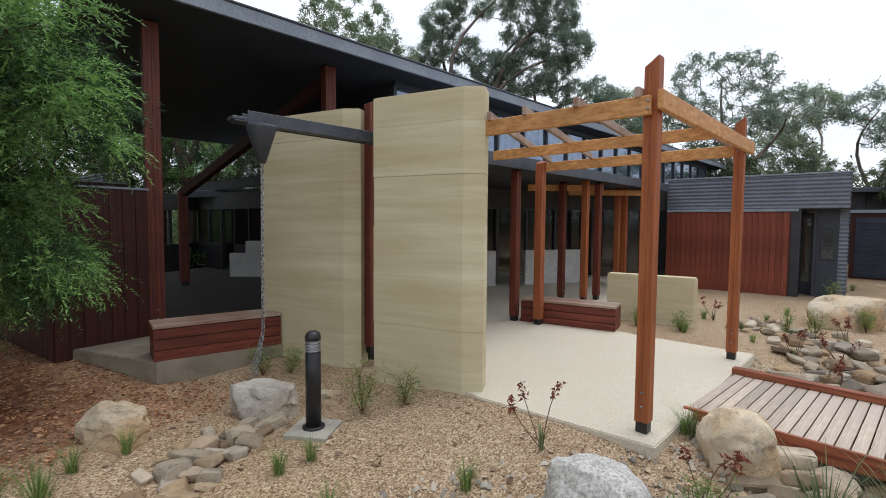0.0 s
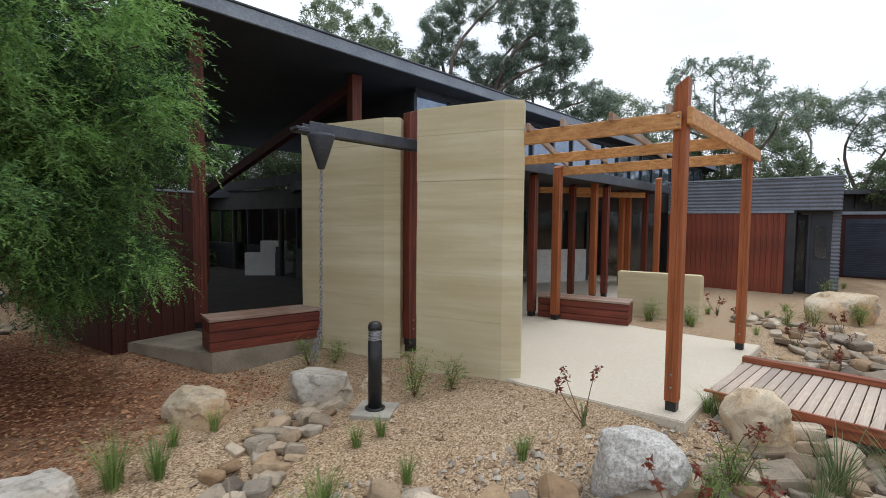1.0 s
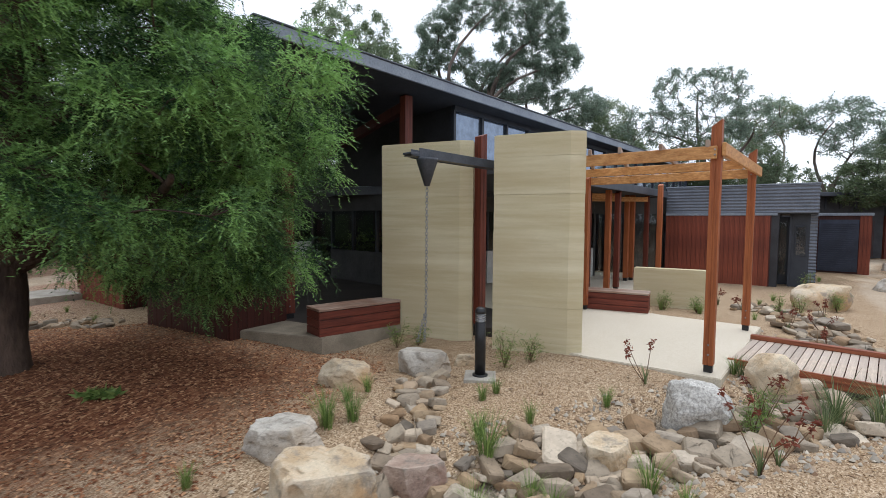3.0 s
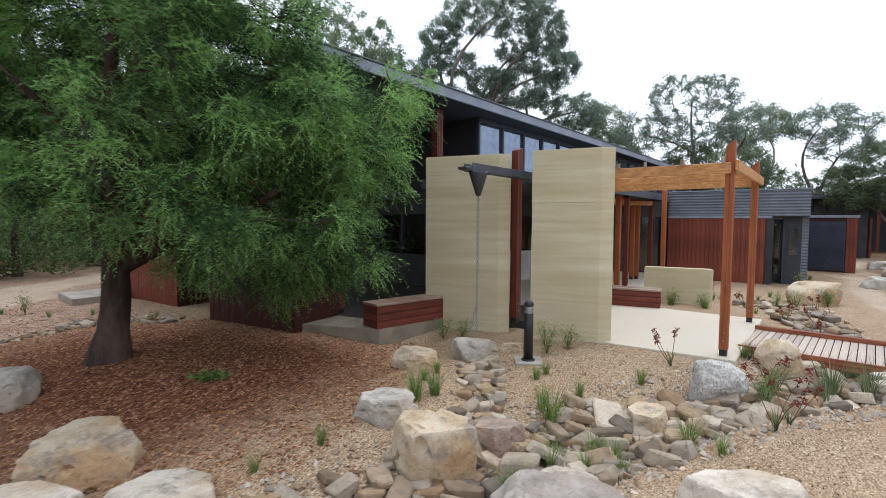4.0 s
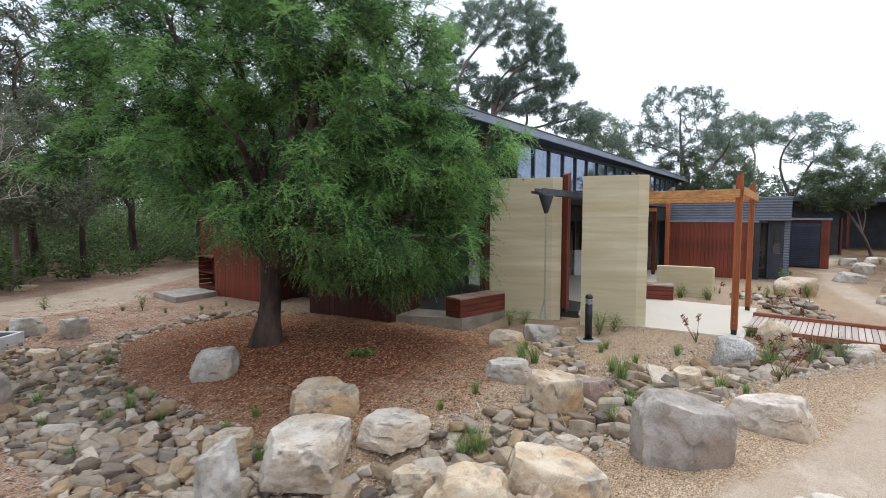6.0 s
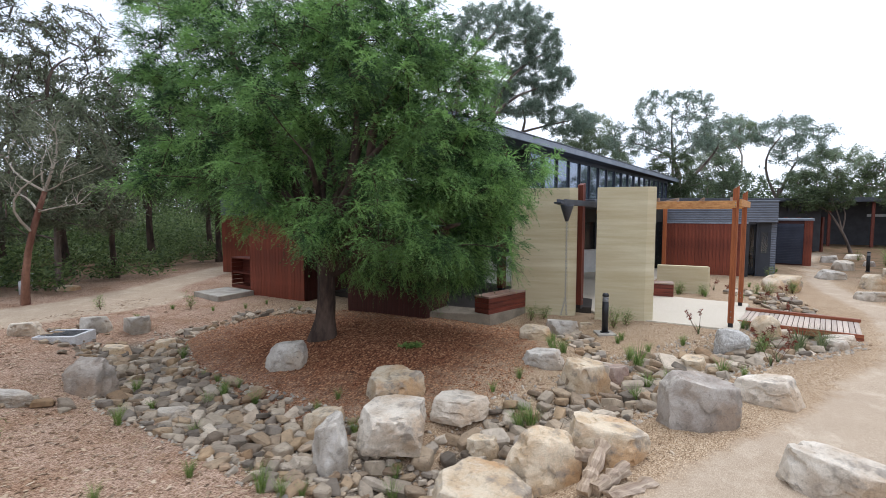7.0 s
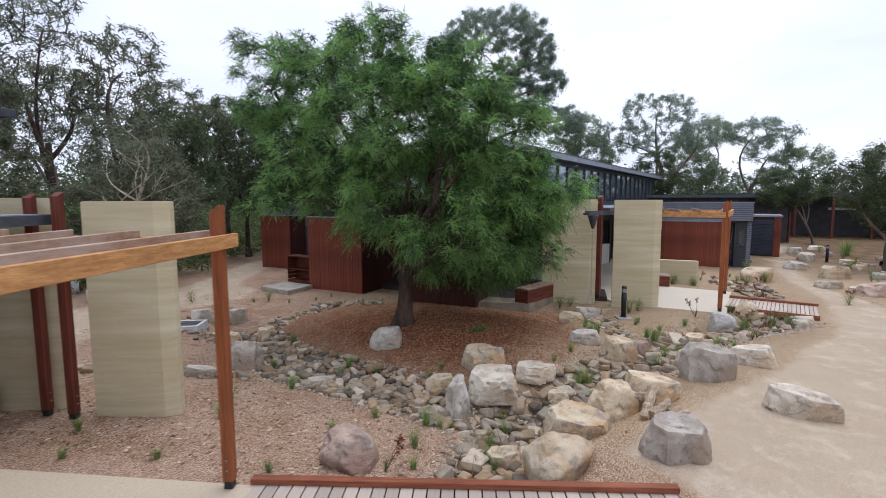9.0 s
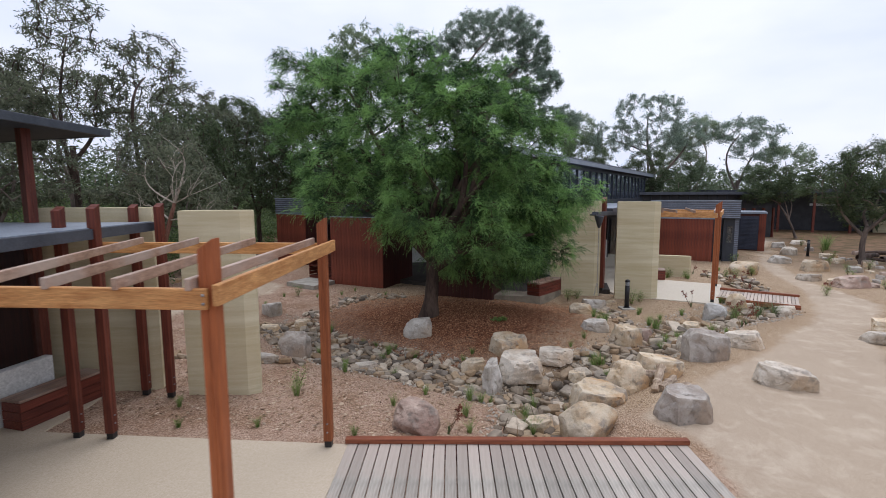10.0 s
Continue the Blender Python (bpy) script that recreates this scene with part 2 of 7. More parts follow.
def creek_mat(name, island):
    m, nt, b = blank(name, 0.9, 0.0, 0.25)
    who = per_island(nt) if island else per_object(nt)
    c = ramp(nt, who, (0.0, lin(146, 134, 118)), (0.2, lin(170, 156, 136)), (0.38, lin(164, 140, 110)), (0.55, lin(128, 119, 108)), (0.72, lin(198, 184, 164)), (0.84, lin(146, 120, 92)), (0.95, lin(110, 101, 90)))
    speck = tex(nt, 26, 4, 0.7, where="World")
    c = mix_rgb(nt, ramp(nt, speck, (0.55, 0), (0.72, 0.55)), c, lin(74, 70, 64))
    c = mix_rgb(nt, 1.0, c, ramp(nt, tex(nt, 7, 4, 0.6, where="World"), (0.3, 0.75), (0.7, 1.2)), "MULTIPLY")
    nt.links.new(c, b.inputs["Base Color"])
    bump(nt, b, speck, 0.5, 0.015)
    return m


CREEK_ONE = creek_mat("creek_stone", False)
CREEK_MANY = creek_mat("creek_rubble", True)


def ground_mat():
    """One sheet of ground: tan chip gravel, red-brown bark mulch, sandy granitic path, creek rubble, bush litter."""
    m, nt, b = blank("garden_ground", 0.95, 0.0, 0.15)
    at = nt.nodes.new("ShaderNodeAttribute")
    at.attribute_name = "zone"
    sp = nt.nodes.new("ShaderNodeSeparateColor")
    nt.links.new(at.outputs["Color"], sp.inputs[0])
    wob = tex(nt, 3.0, 5, 0.65, where="World")
    def edge(s):
        j = nt.nodes.new("ShaderNodeMath")
        j.operation = "MULTIPLY_ADD"
        nt.links.new(wob, j.inputs[0])
        j.inputs[1].default_value = 0.5
        nt.links.new(sp.outputs[s], j.inputs[2])
        return ramp(nt, j.outputs[0], (0.66, 0), (0.84, 1))
    cell = tex(nt, 88, where="World", kind="cells", stretch=(1, 1, 0.3))
    cell2 = tex(nt, 40, where="World", kind="cells", stretch=(1.0, 0.5, 0.3), turn=0.7)
    fine = tex(nt, 90, 4, 0.75, where="World")
    big = tex(nt, 0.6, 5, 0.6, where="World")
    bw = nt.nodes.new("ShaderNodeRGBToBW")
    nt.links.new(cell, bw.inputs[0])
    bw2 = nt.nodes.new("ShaderNodeRGBToBW")
    nt.links.new(cell2, bw2.inputs[0])
    gravel = ramp(nt, bw.outputs[0], (0.1, lin(106, 86, 65)), (0.4, lin(155, 132, 106)), (0.65, lin(180, 157, 129)), (0.95, lin(214, 197, 171)))
    west = nt.nodes.new("ShaderNodeAttribute")
    west.attribute_name = "west"
    dry = ramp(nt, bw.outputs[0], (0.1, lin(100, 78, 64)), (0.4, lin(154, 126, 106)), (0.65, lin(180, 152, 131)), (0.95, lin(220, 199, 178)))
    gravel = mix_rgb(nt, west.outputs["Fac"], gravel, dry)
    gravel = mix_rgb(nt, ramp(nt, big, (0.4, 0), (0.62, 0.5)), gravel, mix_rgb(nt, 1.0, gravel, (0.8, 0.74, 0.68, 1), "MULTIPLY"))
    bare = tex(nt, 1.1, 6, 0.7, where="World", seed=11.0)
    gravel = mix_rgb(nt, mix_rgb(nt, 1.0, ramp(nt, bare, (0.48, 0), (0.62, 0.55)), west.outputs["Fac"], "MULTIPLY"), gravel, mix_rgb(nt, 1.0, gravel, (0.70, 0.58, 0.46, 1), "MULTIPLY"))
    mulch = ramp(nt, bw2.outputs[0], (0.1, lin(72, 42, 30)), (0.45, lin(116, 73, 51)), (0.75, lin(148, 101, 73)), (0.95, lin(190, 148, 112)))
    sand = ramp(nt, fine, (0.25, lin(138, 121, 102)), (0.5, lin(178, 160, 138)), (0.78, lin(212, 197, 175)))
    sand = mix_rgb(nt, ramp(nt, big, (0.35, 0), (0.7, 0.5)), sand, lin(164, 146, 126))
    sand = mix_rgb(nt, ramp(nt, tex(nt, 2.3, 6, 0.7, where="World", seed=5.0), (0.50, 0), (0.66, 0.45)), sand, lin(206, 191, 170))
    creek = ramp(nt, bw.outputs[0], (0.1, lin(78, 70, 60)), (0.5, lin(122, 111, 97)), (0.9, lin(162, 150, 134)))
    c = mix_rgb(nt, edge(2), gravel, creek)
    thick = nt.nodes.new("ShaderNodeMath")
    thick.operation = "MULTIPLY_ADD"
    nt.links.new(wob, thick.inputs[0])
    thick.inputs[1].default_value = 0.5
    nt.links.new(sp.outputs[1], thick.inputs[2])
    c = mix_rgb(nt, ramp(nt, thick.outputs[0], (0.60, 0), (1.05, 1)), c, mulch)
    c = mix_rgb(nt, edge(0), c, sand)
    litter = mix_rgb(nt, ramp(nt, tex(nt, 1.2, 5, 0.7, where="World"), (0.4, 0), (0.6, 1)), lin(128, 101, 79), lin(92, 80, 56))
    c = mix_rgb(nt, at.outputs["Alpha"], litter, c)
    c = mix_rgb(nt, 1.0, c, ramp(nt, fine, (0.25, 0.78), (0.75, 1.18)), "MULTIPLY")
    nt.links.new(c, b.inputs["Base Color"])
    bump(nt, b, mix_rgb(nt, edge(0), bw.outputs[0], fine), 0.5, 0.012)
    return m


GROUND = ground_mat()


def slab_mat(name, tint):
    """Exposed-aggregate concrete, pale cream with small pebbles."""
    m, nt, b = blank(name, 0.85, 0.0, 0.3)
    bw = nt.nodes.new("ShaderNodeRGBToBW")
    nt.links.new(tex(nt, 120, kind="cells"), bw.inputs[0])
    c = ramp(nt, bw.outputs[0], (0.1, lin(190, 178, 158)), (0.5, lin(205, 195, 176)), (0.9, lin(218, 210, 195)))
    c = mix_rgb(nt, ramp(nt, tex(nt, 1.1, 4, 0.6), (0.4, 0), (0.66, 0.4)), c, lin(198, 188, 168))
    c = mix_rgb(nt, 1.0, c, tint, "MULTIPLY")
    nt.links.new(c, b.inputs["Base Color"])
    bump(nt, b, bw.outputs[0], 0.2, 0.003)
    return m


SLAB = slab_mat("exposed_aggregate_slab", (1, 1, 1, 1))
SLAB_SANDY = slab_mat("sandy_aggregate_slab", (0.88, 0.82, 0.755, 1))
LEAF_WATTLE = leaf_mat("feathery_green_leaf", lin(42, 70, 42), lin(142, 184, 106), thin=0.28, tufts=True)
LEAF_GUM = leaf_mat("grey_green_gum_leaf", lin(104, 122, 106), lin(162, 178, 160), thin=0.5)
LEAF_GUM2 = leaf_mat("olive_gum_leaf", lin(104, 122, 94), lin(160, 174, 142), thin=0.5)
LEAF_DULL = leaf_mat("dull_olive_gum_leaf", lin(80, 86, 68), lin(130, 136, 110), thin=0.42)
LEAF_BUSH = leaf_mat("dark_bush_leaf", lin(58, 72, 50), lin(106, 120, 84))
LEAF_SCRUB = leaf_mat("mixed_scrub_leaf", lin(58, 78, 46), lin(124, 142, 88))
LEAF_GRASS = leaf_mat("green_tussock_blade", lin(84, 112, 56), lin(150, 170, 98))
LEAF_STRAP = leaf_mat("dull_green_strap_leaf", lin(74, 92, 58), lin(132, 142, 100))
LEAF_RED = leaf_mat("dark_red_flower_bract", lin(96, 48, 40), lin(146, 84, 64))
STALK = mottled("brown_dry_stalk", lin(92, 70, 54), lin(124, 98, 76), 8, 0.9, 0.0, 50, 0.2)
DEADWOOD = timber_mat("split_grey_log", lin(132, 110, 90), lin(196, 176, 150), along="x", weather=0.6)
BARK_RED = mottled("reddish_peeling_bark", lin(104, 68, 54), lin(150, 112, 94), 2.2, 0.9, 0.0, 20, 0.6, 0.02, (1, 1, 0.3))

# ---- building tools ----
def mesh_of(name, bm, material):
    me = bpy.data.meshes.new(name)
    bm.to_mesh(me)
    bm.free()
    for m in material if isinstance(material, (list, tuple)) else (material,):
        me.materials.append(m)
    return me


def part(name, bm, material, parent=None, label=""):
    """One mesh object, under a thing or a part (or at top level)."""
    ob = new(name, mesh_of(name, bm, material))
    if parent is not None:
        ob.parent = parent
    return tagged(ob, label) if label else ob


def raw(name, verts, faces, material, parent=None, smooth=False):
    """A mesh object from arrays of corners and faces."""
    me = bpy.data.meshes.new(name)
    if isinstance(faces, np.ndarray):
        n, k = faces.shape
        me.vertices.add(len(verts))
        me.vertices.foreach_set("co", np.asarray(verts, np.float32).ravel())
        me.loops.add(n * k)
        me.loops.foreach_set("vertex_index", faces.astype(np.int32).ravel())
        me.polygons.add(n)
        me.polygons.foreach_set("loop_start", np.arange(0, n * k, k, dtype=np.int32))
        me.update(calc_edges=True)
    else:
        me.from_pydata(verts, [], faces)
        me.update()
    me.materials.append(material)
    if smooth:
        me.polygons.foreach_set("use_smooth", [True] * len(me.polygons))
    ob = new(name, me)
    if parent is not None:
        ob.parent = parent
    return ob


def thing(name, label, category, at=(0, 0, 0), turn=0.0, group="", kind=""):
    e = new(name)
    e.empty_display_size = 0.1
    e.matrix_basis = pose(*at, 0, 0, turn)
    return tagged(e, label, category, group, kind)


def setting(ob, label="", category=""):
    return tagged(ob, label, category, kind="structure")


def box(bm, x0, x1, y0, y1, z0, z1, bevel=0.0, m=None):
    """An axis-aligned box, with its edges eased."""
    r = bmesh.ops.create_cube(bm, size=1.0)
    vs = r["verts"]
    for v in vs:
        v.co = Vector((x0 + (v.co.x + 0.5) * (x1 - x0), y0 + (v.co.y + 0.5) * (y1 - y0), z0 + (v.co.z + 0.5) * (z1 - z0)))
    if bevel:
        es = list({e for v in vs for e in v.link_edges})
        g = bmesh.ops.bevel(bm, geom=es, offset=bevel, segments=1, affect="EDGES")
        vs = list({v for f in g["faces"] for v in f.verts} | {v for v in vs if v.is_valid})
    if m is not None:
        bmesh.ops.transform(bm, matrix=m, verts=vs)
    return vs


def boxed(x0, x1, y0, y1, z0, z1, bevel=0.0, m=None):
    bm = bmesh.new()
    box(bm, x0, x1, y0, y1, z0, z1, bevel, m)
    return bm


def between(a, b):
    """A pose at a whose x runs to b on plan, and the length."""
    d = Vector((b[0] - a[0], b[1] - a[1]))
    return pose(a[0], a[1], a[2] if len(a) > 2 else 0, 0, 0, math.degrees(math.atan2(d.y, d.x))), d.length


def bar(bm, a, b, w, h, bevel=0.006):
    """A rectangular member from a to b in space, w wide and h deep."""
    a, b = Vector(a), Vector(b)
    d = b - a
    m = Matrix.Translation(a) @ d.to_track_quat("X", "Z").to_matrix().to_4x4()
    return box(bm, 0, d.length, -w / 2, w / 2, -h / 2, h / 2, bevel, m)


def barred(a, b, w, h, bevel=0.006):
    bm = bmesh.new()
    bar(bm, a, b, w, h, bevel)
    return bm


def prism(bm, outline, z0, z1, bevel=0.0):
    """A slab from an outline on plan."""
    top = [bm.verts.new((x, y, z1)) for x, y in outline]
    low = [bm.verts.new((x, y, z0)) for x, y in outline]
    n = len(outline)
    fs = [bm.faces.new(top), bm.faces.new(low[::-1])]
    for i in range(n):
        fs.append(bm.faces.new((top[i], low[i], low[(i + 1) % n], top[(i + 1) % n])))
    bmesh.ops.recalc_face_normals(bm, faces=fs)
    if bevel:
        es = [e for e in {e for v in top for e in v.link_edges} if all(v in top for v in e.verts)]
        bmesh.ops.bevel(bm, geom=es, offset=bevel, segments=2, affect="EDGES")


def prismed(outline, z0, z1, bevel=0.0):
    bm = bmesh.new()
    prism(bm, outline, z0, z1, bevel)
    return bm


def lathe(bm, profile, sides=20, m=None):
    """A turned body from (radius, height) pairs."""
    rings = []
    for r, z in profile:
        rings.append([bm.verts.new((r * math.cos(2 * math.pi * i / sides), r * math.sin(2 * math.pi * i / sides), z)) for i in range(sides)])
    fs = []
    for a, b in zip(rings, rings[1:]):
        for i in range(sides):
            fs.append(bm.faces.new((a[i], a[(i + 1) % sides], b[(i + 1) % sides], b[i])))
    fs += [bm.faces.new(rings[0][::-1]), bm.faces.new(rings[-1])]
    for f in fs:
        f.smooth = len(f.verts) == 4
    if m is not None:
        bmesh.ops.transform(bm, matrix=m, verts=[v for r in rings for v in r])
    return bm


def tube_arrays(line, radii, sides=6, seed=0):
    """Corners and faces of a tapered tube along a line of points."""
    line = [Vector(p) for p in line]
    verts, faces = [], []
    for i, p in enumerate(line):
        d = (line[min(i + 1, len(line) - 1)] - line[max(i - 1, 0)])
        d = d.normalized() if d.length > 1e-6 else Vector((0, 0, 1))
        s = d.cross(Vector((0.31, 0.95, 0.05))).normalized()
        u = s.cross(d)
        for k in range(sides):
            a = 2 * math.pi * k / sides
            r = radii[i] * (1 + 0.10 * math.sin(3 * a + seed + i * 0.7))
            verts.append(tuple(p + s * (r * math.cos(a)) + u * (r * math.sin(a))))
    for i in range(len(line) - 1):
        for k in range(sides):
            a, b = i * sides + k, i * sides + (k + 1) % sides
            faces.append((a, b, b + sides, a + sides))
    n = (len(line) - 1) * sides
    faces.append(tuple(range(n, n + sides)))
    return verts, faces


def bend(a, b, sag=0.0, wander=0.0, steps=6, rng=random):
    """A gently crooked line from a to b."""
    a, b = Vector(a), Vector(b)
    n = (b - a).length
    off = Vector((rng.uniform(-1, 1), rng.uniform(-1, 1), rng.uniform(-0.4, 0.4))) * wander * n
    out_line = []
    for i in range(steps + 1):
        t = i / steps
        out_line.append(a.lerp(b, t) + off * math.sin(math.pi * t) + Vector((0, 0, sag * n * math.sin(math.pi * t))))
    return out_line


def seg_dist(px, py, line):
    """Distance of many plan points to a line of plan points."""
    best = np.full(np.shape(px), 1e9)
    for (ax, ay), (bx, by) in zip(line, line[1:]):
        dx, dy = bx - ax, by - ay
        t = np.clip(((px - ax) * dx + (py - ay) * dy) / (dx * dx + dy * dy), 0, 1)
        best = np.minimum(best, np.hypot(px - ax - t * dx, py - ay - t * dy))
    return best


def inside(px, py, poly):
    c = np.zeros(np.shape(px), bool)
    for (ax, ay), (bx, by) in zip(poly, poly[1:] + poly[:1]):
        if ay != by:
            c ^= ((ay > py) != (by > py)) & (px < (bx - ax) * (py - ay) / (by - ay) + ax)
    return c


def region(px, py, poly, soft):
    """About 1 inside an outline, 0 outside, soft metres across the edge."""
    d = seg_dist(px, py, poly + poly[:1]) * np.where(inside(px, py, poly), 1, -1)
    return np.clip(0.5 + d / soft / 2, 0, 1)


def corrugated(bm, n, z0, z1, pitch=0.095, amp=0.020, y=0.0, vertical=False, x0=0.0, steps=4):
    """A sheet with level ribs (or upright ones)."""
    if vertical:
        k = int((n - x0) / pitch * steps)
        pts = [(x0 + i * pitch / steps, y - amp * math.sin(2 * math.pi * i / steps)) for i in range(k + 1)]
        a = [bm.verts.new((x, yy, z0)) for x, yy in pts]
        b = [bm.verts.new((x, yy, z1)) for x, yy in pts]
    else:
        k = int((z1 - z0) / pitch * steps)
        pts = [(z0 + i * pitch / steps, y - amp * math.sin(2 * math.pi * i / steps)) for i in range(k + 1)]
        a = [bm.verts.new((x0, yy, z)) for z, yy in pts]
        b = [bm.verts.new((n, yy, z)) for z, yy in pts]
    for i in range(k):
        f = bm.faces.new((a[i], b[i], b[i + 1], a[i + 1]))
        f.smooth = True
    bmesh.ops.recalc_face_normals(bm, faces=bm.faces)


def boards(parent, n, z0, z1, y, width, material, x0=0.0, thick=0.02, name="board", seed=1):
    """Upright cladding boards, one by one."""
    rng = random.Random(seed)
    k = max(1, round((n - x0) / width))
    w = (n - x0) / k
    me = mesh_of(name, boxed(0.002, w - 0.002, -thick, 0, z0, z1, 0.003), material)
    for i in range(k):
        o = new(name, me)
        o.parent = parent
        o.location = (x0 + i * w, y + rng.uniform(-0.003, 0.003), rng.uniform(-0.004, 0.004))

# ---- the ground ----
CREEK = [(3.1, 8.6), (2.6, 6.9), (2.2, 5.45), (1.3, 4.68), (0.3, 4.15), (-0.45, 3.5), (-1.3, 2.65), (-2.2, 1.6), (-3.0, 0.7), (-3.9, -0.3), (-4.5, -1.4), (-4.6, -2.9), (-4.3, -5.2), (-4.2, -7.5)]
CREEK_WEST = [(-4.2, -0.7), (-6.0, -0.5), (-7.5, 0.05), (-8.8, 0.45), (-10.0, 1.0), (-11.1, 2.1), (-11.9, 2.6)]
CREEK_EDGE = [(-11.2, 2.6), (-11.2, 3.6), (-10.7, 4.6), (-9.8, 5.3), (-8.8, 5.5)]
HOLLOW = [(-4.4, -0.5), (-5.9, -0.95), (-7.4, -0.55), (-9.0, 0.1), (-10.3, 1.2), (-11.2, 2.6), (-4.4, -0.5)]
RAIN_RILL = [(-2.50, 5.0), (-2.50, 4.45), (-2.36, 4.05), (-2.22, 3.6), (-2.15, 3.0), (-2.1, 2.5)]
PATH_EAST = [(-2.3, -14), (-2.5, -3.1), (-3.2, -2.3), (-2.1, -1.0), (-1.0, 0.1), (-0.2, 0.85), (0.5, 1.6), (1.2, 2.6), (2.2, 3.6), (3.0, 4.7), (3.6, 5.9), (4.6, 8.4), (5.25, 12), (6.1, 15), (7.3, 18), (9.9, 24), (13, 30),
             (14.6, 29), (11.2, 24), (8.2, 18), (6.7, 13.4), (5.95, 10), (6.0, 8.3), (5.9, 6.3), (4.6, 4.3), (3.2, 2.5), (2.6, 0.6), (3.2, -3), (5, -14)]
PATH_WEST = [(-14.6, -8), (-13.6, -1), (-14.2, 1.2), (-14.5, 2.2), (-13.9, 3.6), (-13.3, 5.2), (-13.6, 6.6), (-14.9, 7.4), (-15.5, 9), (-16.1, 11), (-16.8, 14.5), (-17.3, 17), (-19.4, 17), (-18.8, 14.5), (-17.95, 10.6), (-16.9, 7), (-16.8, 4.8), (-17.5, 2.5), (-17, -8)]
MULCH = [(-10.3, 1.9), (-8.9, 0.9), (-7.2, 0.2), (-5.6, -0.1), (-4.4, 0.6), (-3.5, 1.6), (-2.9, 3.0), (-3.0, 4.6), (-3.6, 5.6), (-4.6, 5.6), (-6.4, 6.0), (-8.6, 5.6), (-10.3, 4.8), (-11.0, 3.2)]


def ground_z(x, y):
    """Height of the ground at many plan points."""
    z = -0.06 - 0.09 * np.clip((-y - 0.5) / 3.0, 0, 1)
    z = z + 0.045 * np.exp(-((x + 0.3) ** 2 / 3.0 + (y - 5.6) ** 2 / 0.5))
    z = z + 0.10 * np.exp(-((x + 7.4) ** 2 + (y - 3.0) ** 2) / 5.0)
    z = z - 0.19 * np.exp(-((x + 3.4) ** 2 / 1.9 + (y - 5.3) ** 2 / 0.8))
    for line, depth, width in ((CREEK, 0.22, 0.75), (CREEK_WEST, 0.26, 0.75), (CREEK_EDGE, 0.08, 0.45), (RAIN_RILL, 0.10, 0.30), (CREEK[5:12], 0.16, 1.1), (HOLLOW, 0.30, 2.1)):
        z = z - depth * np.exp(-(seg_dist(x, y, line) / width) ** 2)
    sand = region(x, y, PATH_EAST, 0.5) + region(x, y, PATH_WEST, 0.5)
    z = np.where(sand > 0.01, z * (1 - 0.8 * np.clip(sand, 0, 1)) - 0.07 * np.clip(sand, 0, 1), z)
    far = np.clip((np.hypot(x + 4, y - 3) - 22) / 40, 0, 1)
    return z + 0.5 * far * far


def gz(x, y):
    return float(ground_z(np.array([float(x)]), np.array([float(y)]))[0])


def build_ground():
    xs = np.concatenate([-np.geomspace(380, 19, 26), np.arange(-18, 10, 0.14), np.geomspace(11, 400, 28)])
    ys = np.concatenate([-np.geomspace(380, 14, 22), np.arange(-13, 14, 0.14), np.geomspace(15, 400, 32)])
    gx, gy = np.meshgrid(xs, ys)
    px, py = gx.ravel(), gy.ravel()
    pz = ground_z(px, py)
    rng = np.random.default_rng(3)
    pz = pz + np.where(np.hypot(px + 4, py - 2) < 22, rng.normal(0, 0.006, px.size), 0)
    nx, ny = len(xs), len(ys)
    i = np.arange(nx * ny).reshape(ny, nx)
    faces = np.stack([i[:-1, :-1], i[:-1, 1:], i[1:, 1:], i[1:, :-1]], -1).reshape(-1, 4)
    ob = raw("ground", np.stack([px, py, pz], 1), faces, GROUND, smooth=True)
    zone = np.zeros((px.size, 4), np.float32)
    zone[:, 0] = np.maximum(region(px, py, PATH_EAST, 0.45), region(px, py, PATH_WEST, 0.45)) * 0.75
    zone[:, 1] = region(px, py, MULCH, 1.9) * 0.82
    creek = np.minimum(np.minimum(seg_dist(px, py, CREEK), seg_dist(px, py, CREEK_WEST)), seg_dist(px, py, RAIN_RILL) + 0.5)
    zone[:, 2] = np.clip(1.25 - creek / 0.75, 0, 1) * 0.75
    zone[:, 3] = 1 - np.clip((np.hypot(px + 3, py - 2) - 15) / 8, 0, 1) * (zone[:, 0] < 0.3)
    at = ob.data.color_attributes.new("zone", "FLOAT_COLOR", "POINT")
    at.data.foreach_set("color", zone.ravel())
    dry = ob.data.attributes.new("west", "FLOAT", "POINT")
    dry.data.foreach_set("value", np.clip((-px - 0.9 * py - 4.2) / 2.4, 0, 1).astype(np.float32))
    setting(ob, "garden ground of tan chip gravel, red-brown mulch and sandy paths", "ground")


build_ground()

# ---- slabs ----
setting(part("pavement_east", prismed([(-1.9, 6.55), (-0.66, 5.86), (0.89, 5.40), (2.22, 8.78), (0.75, 9.34), (0.5, 9.5), (-0.1, 10.9), (0.5, 13.2), (1.5, 15.3), (1.7, 17.5), (-5.0, 16.5), (-5.5, 10.0), (-2.4, 8.0)], -0.3, 0.0, 0.01), SLAB), "pale exposed-aggregate concrete terrace slab", "pavement")
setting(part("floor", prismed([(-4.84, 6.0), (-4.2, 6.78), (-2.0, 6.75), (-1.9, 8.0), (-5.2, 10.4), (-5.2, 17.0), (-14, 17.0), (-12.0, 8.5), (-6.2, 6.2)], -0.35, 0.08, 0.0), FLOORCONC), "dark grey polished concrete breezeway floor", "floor")
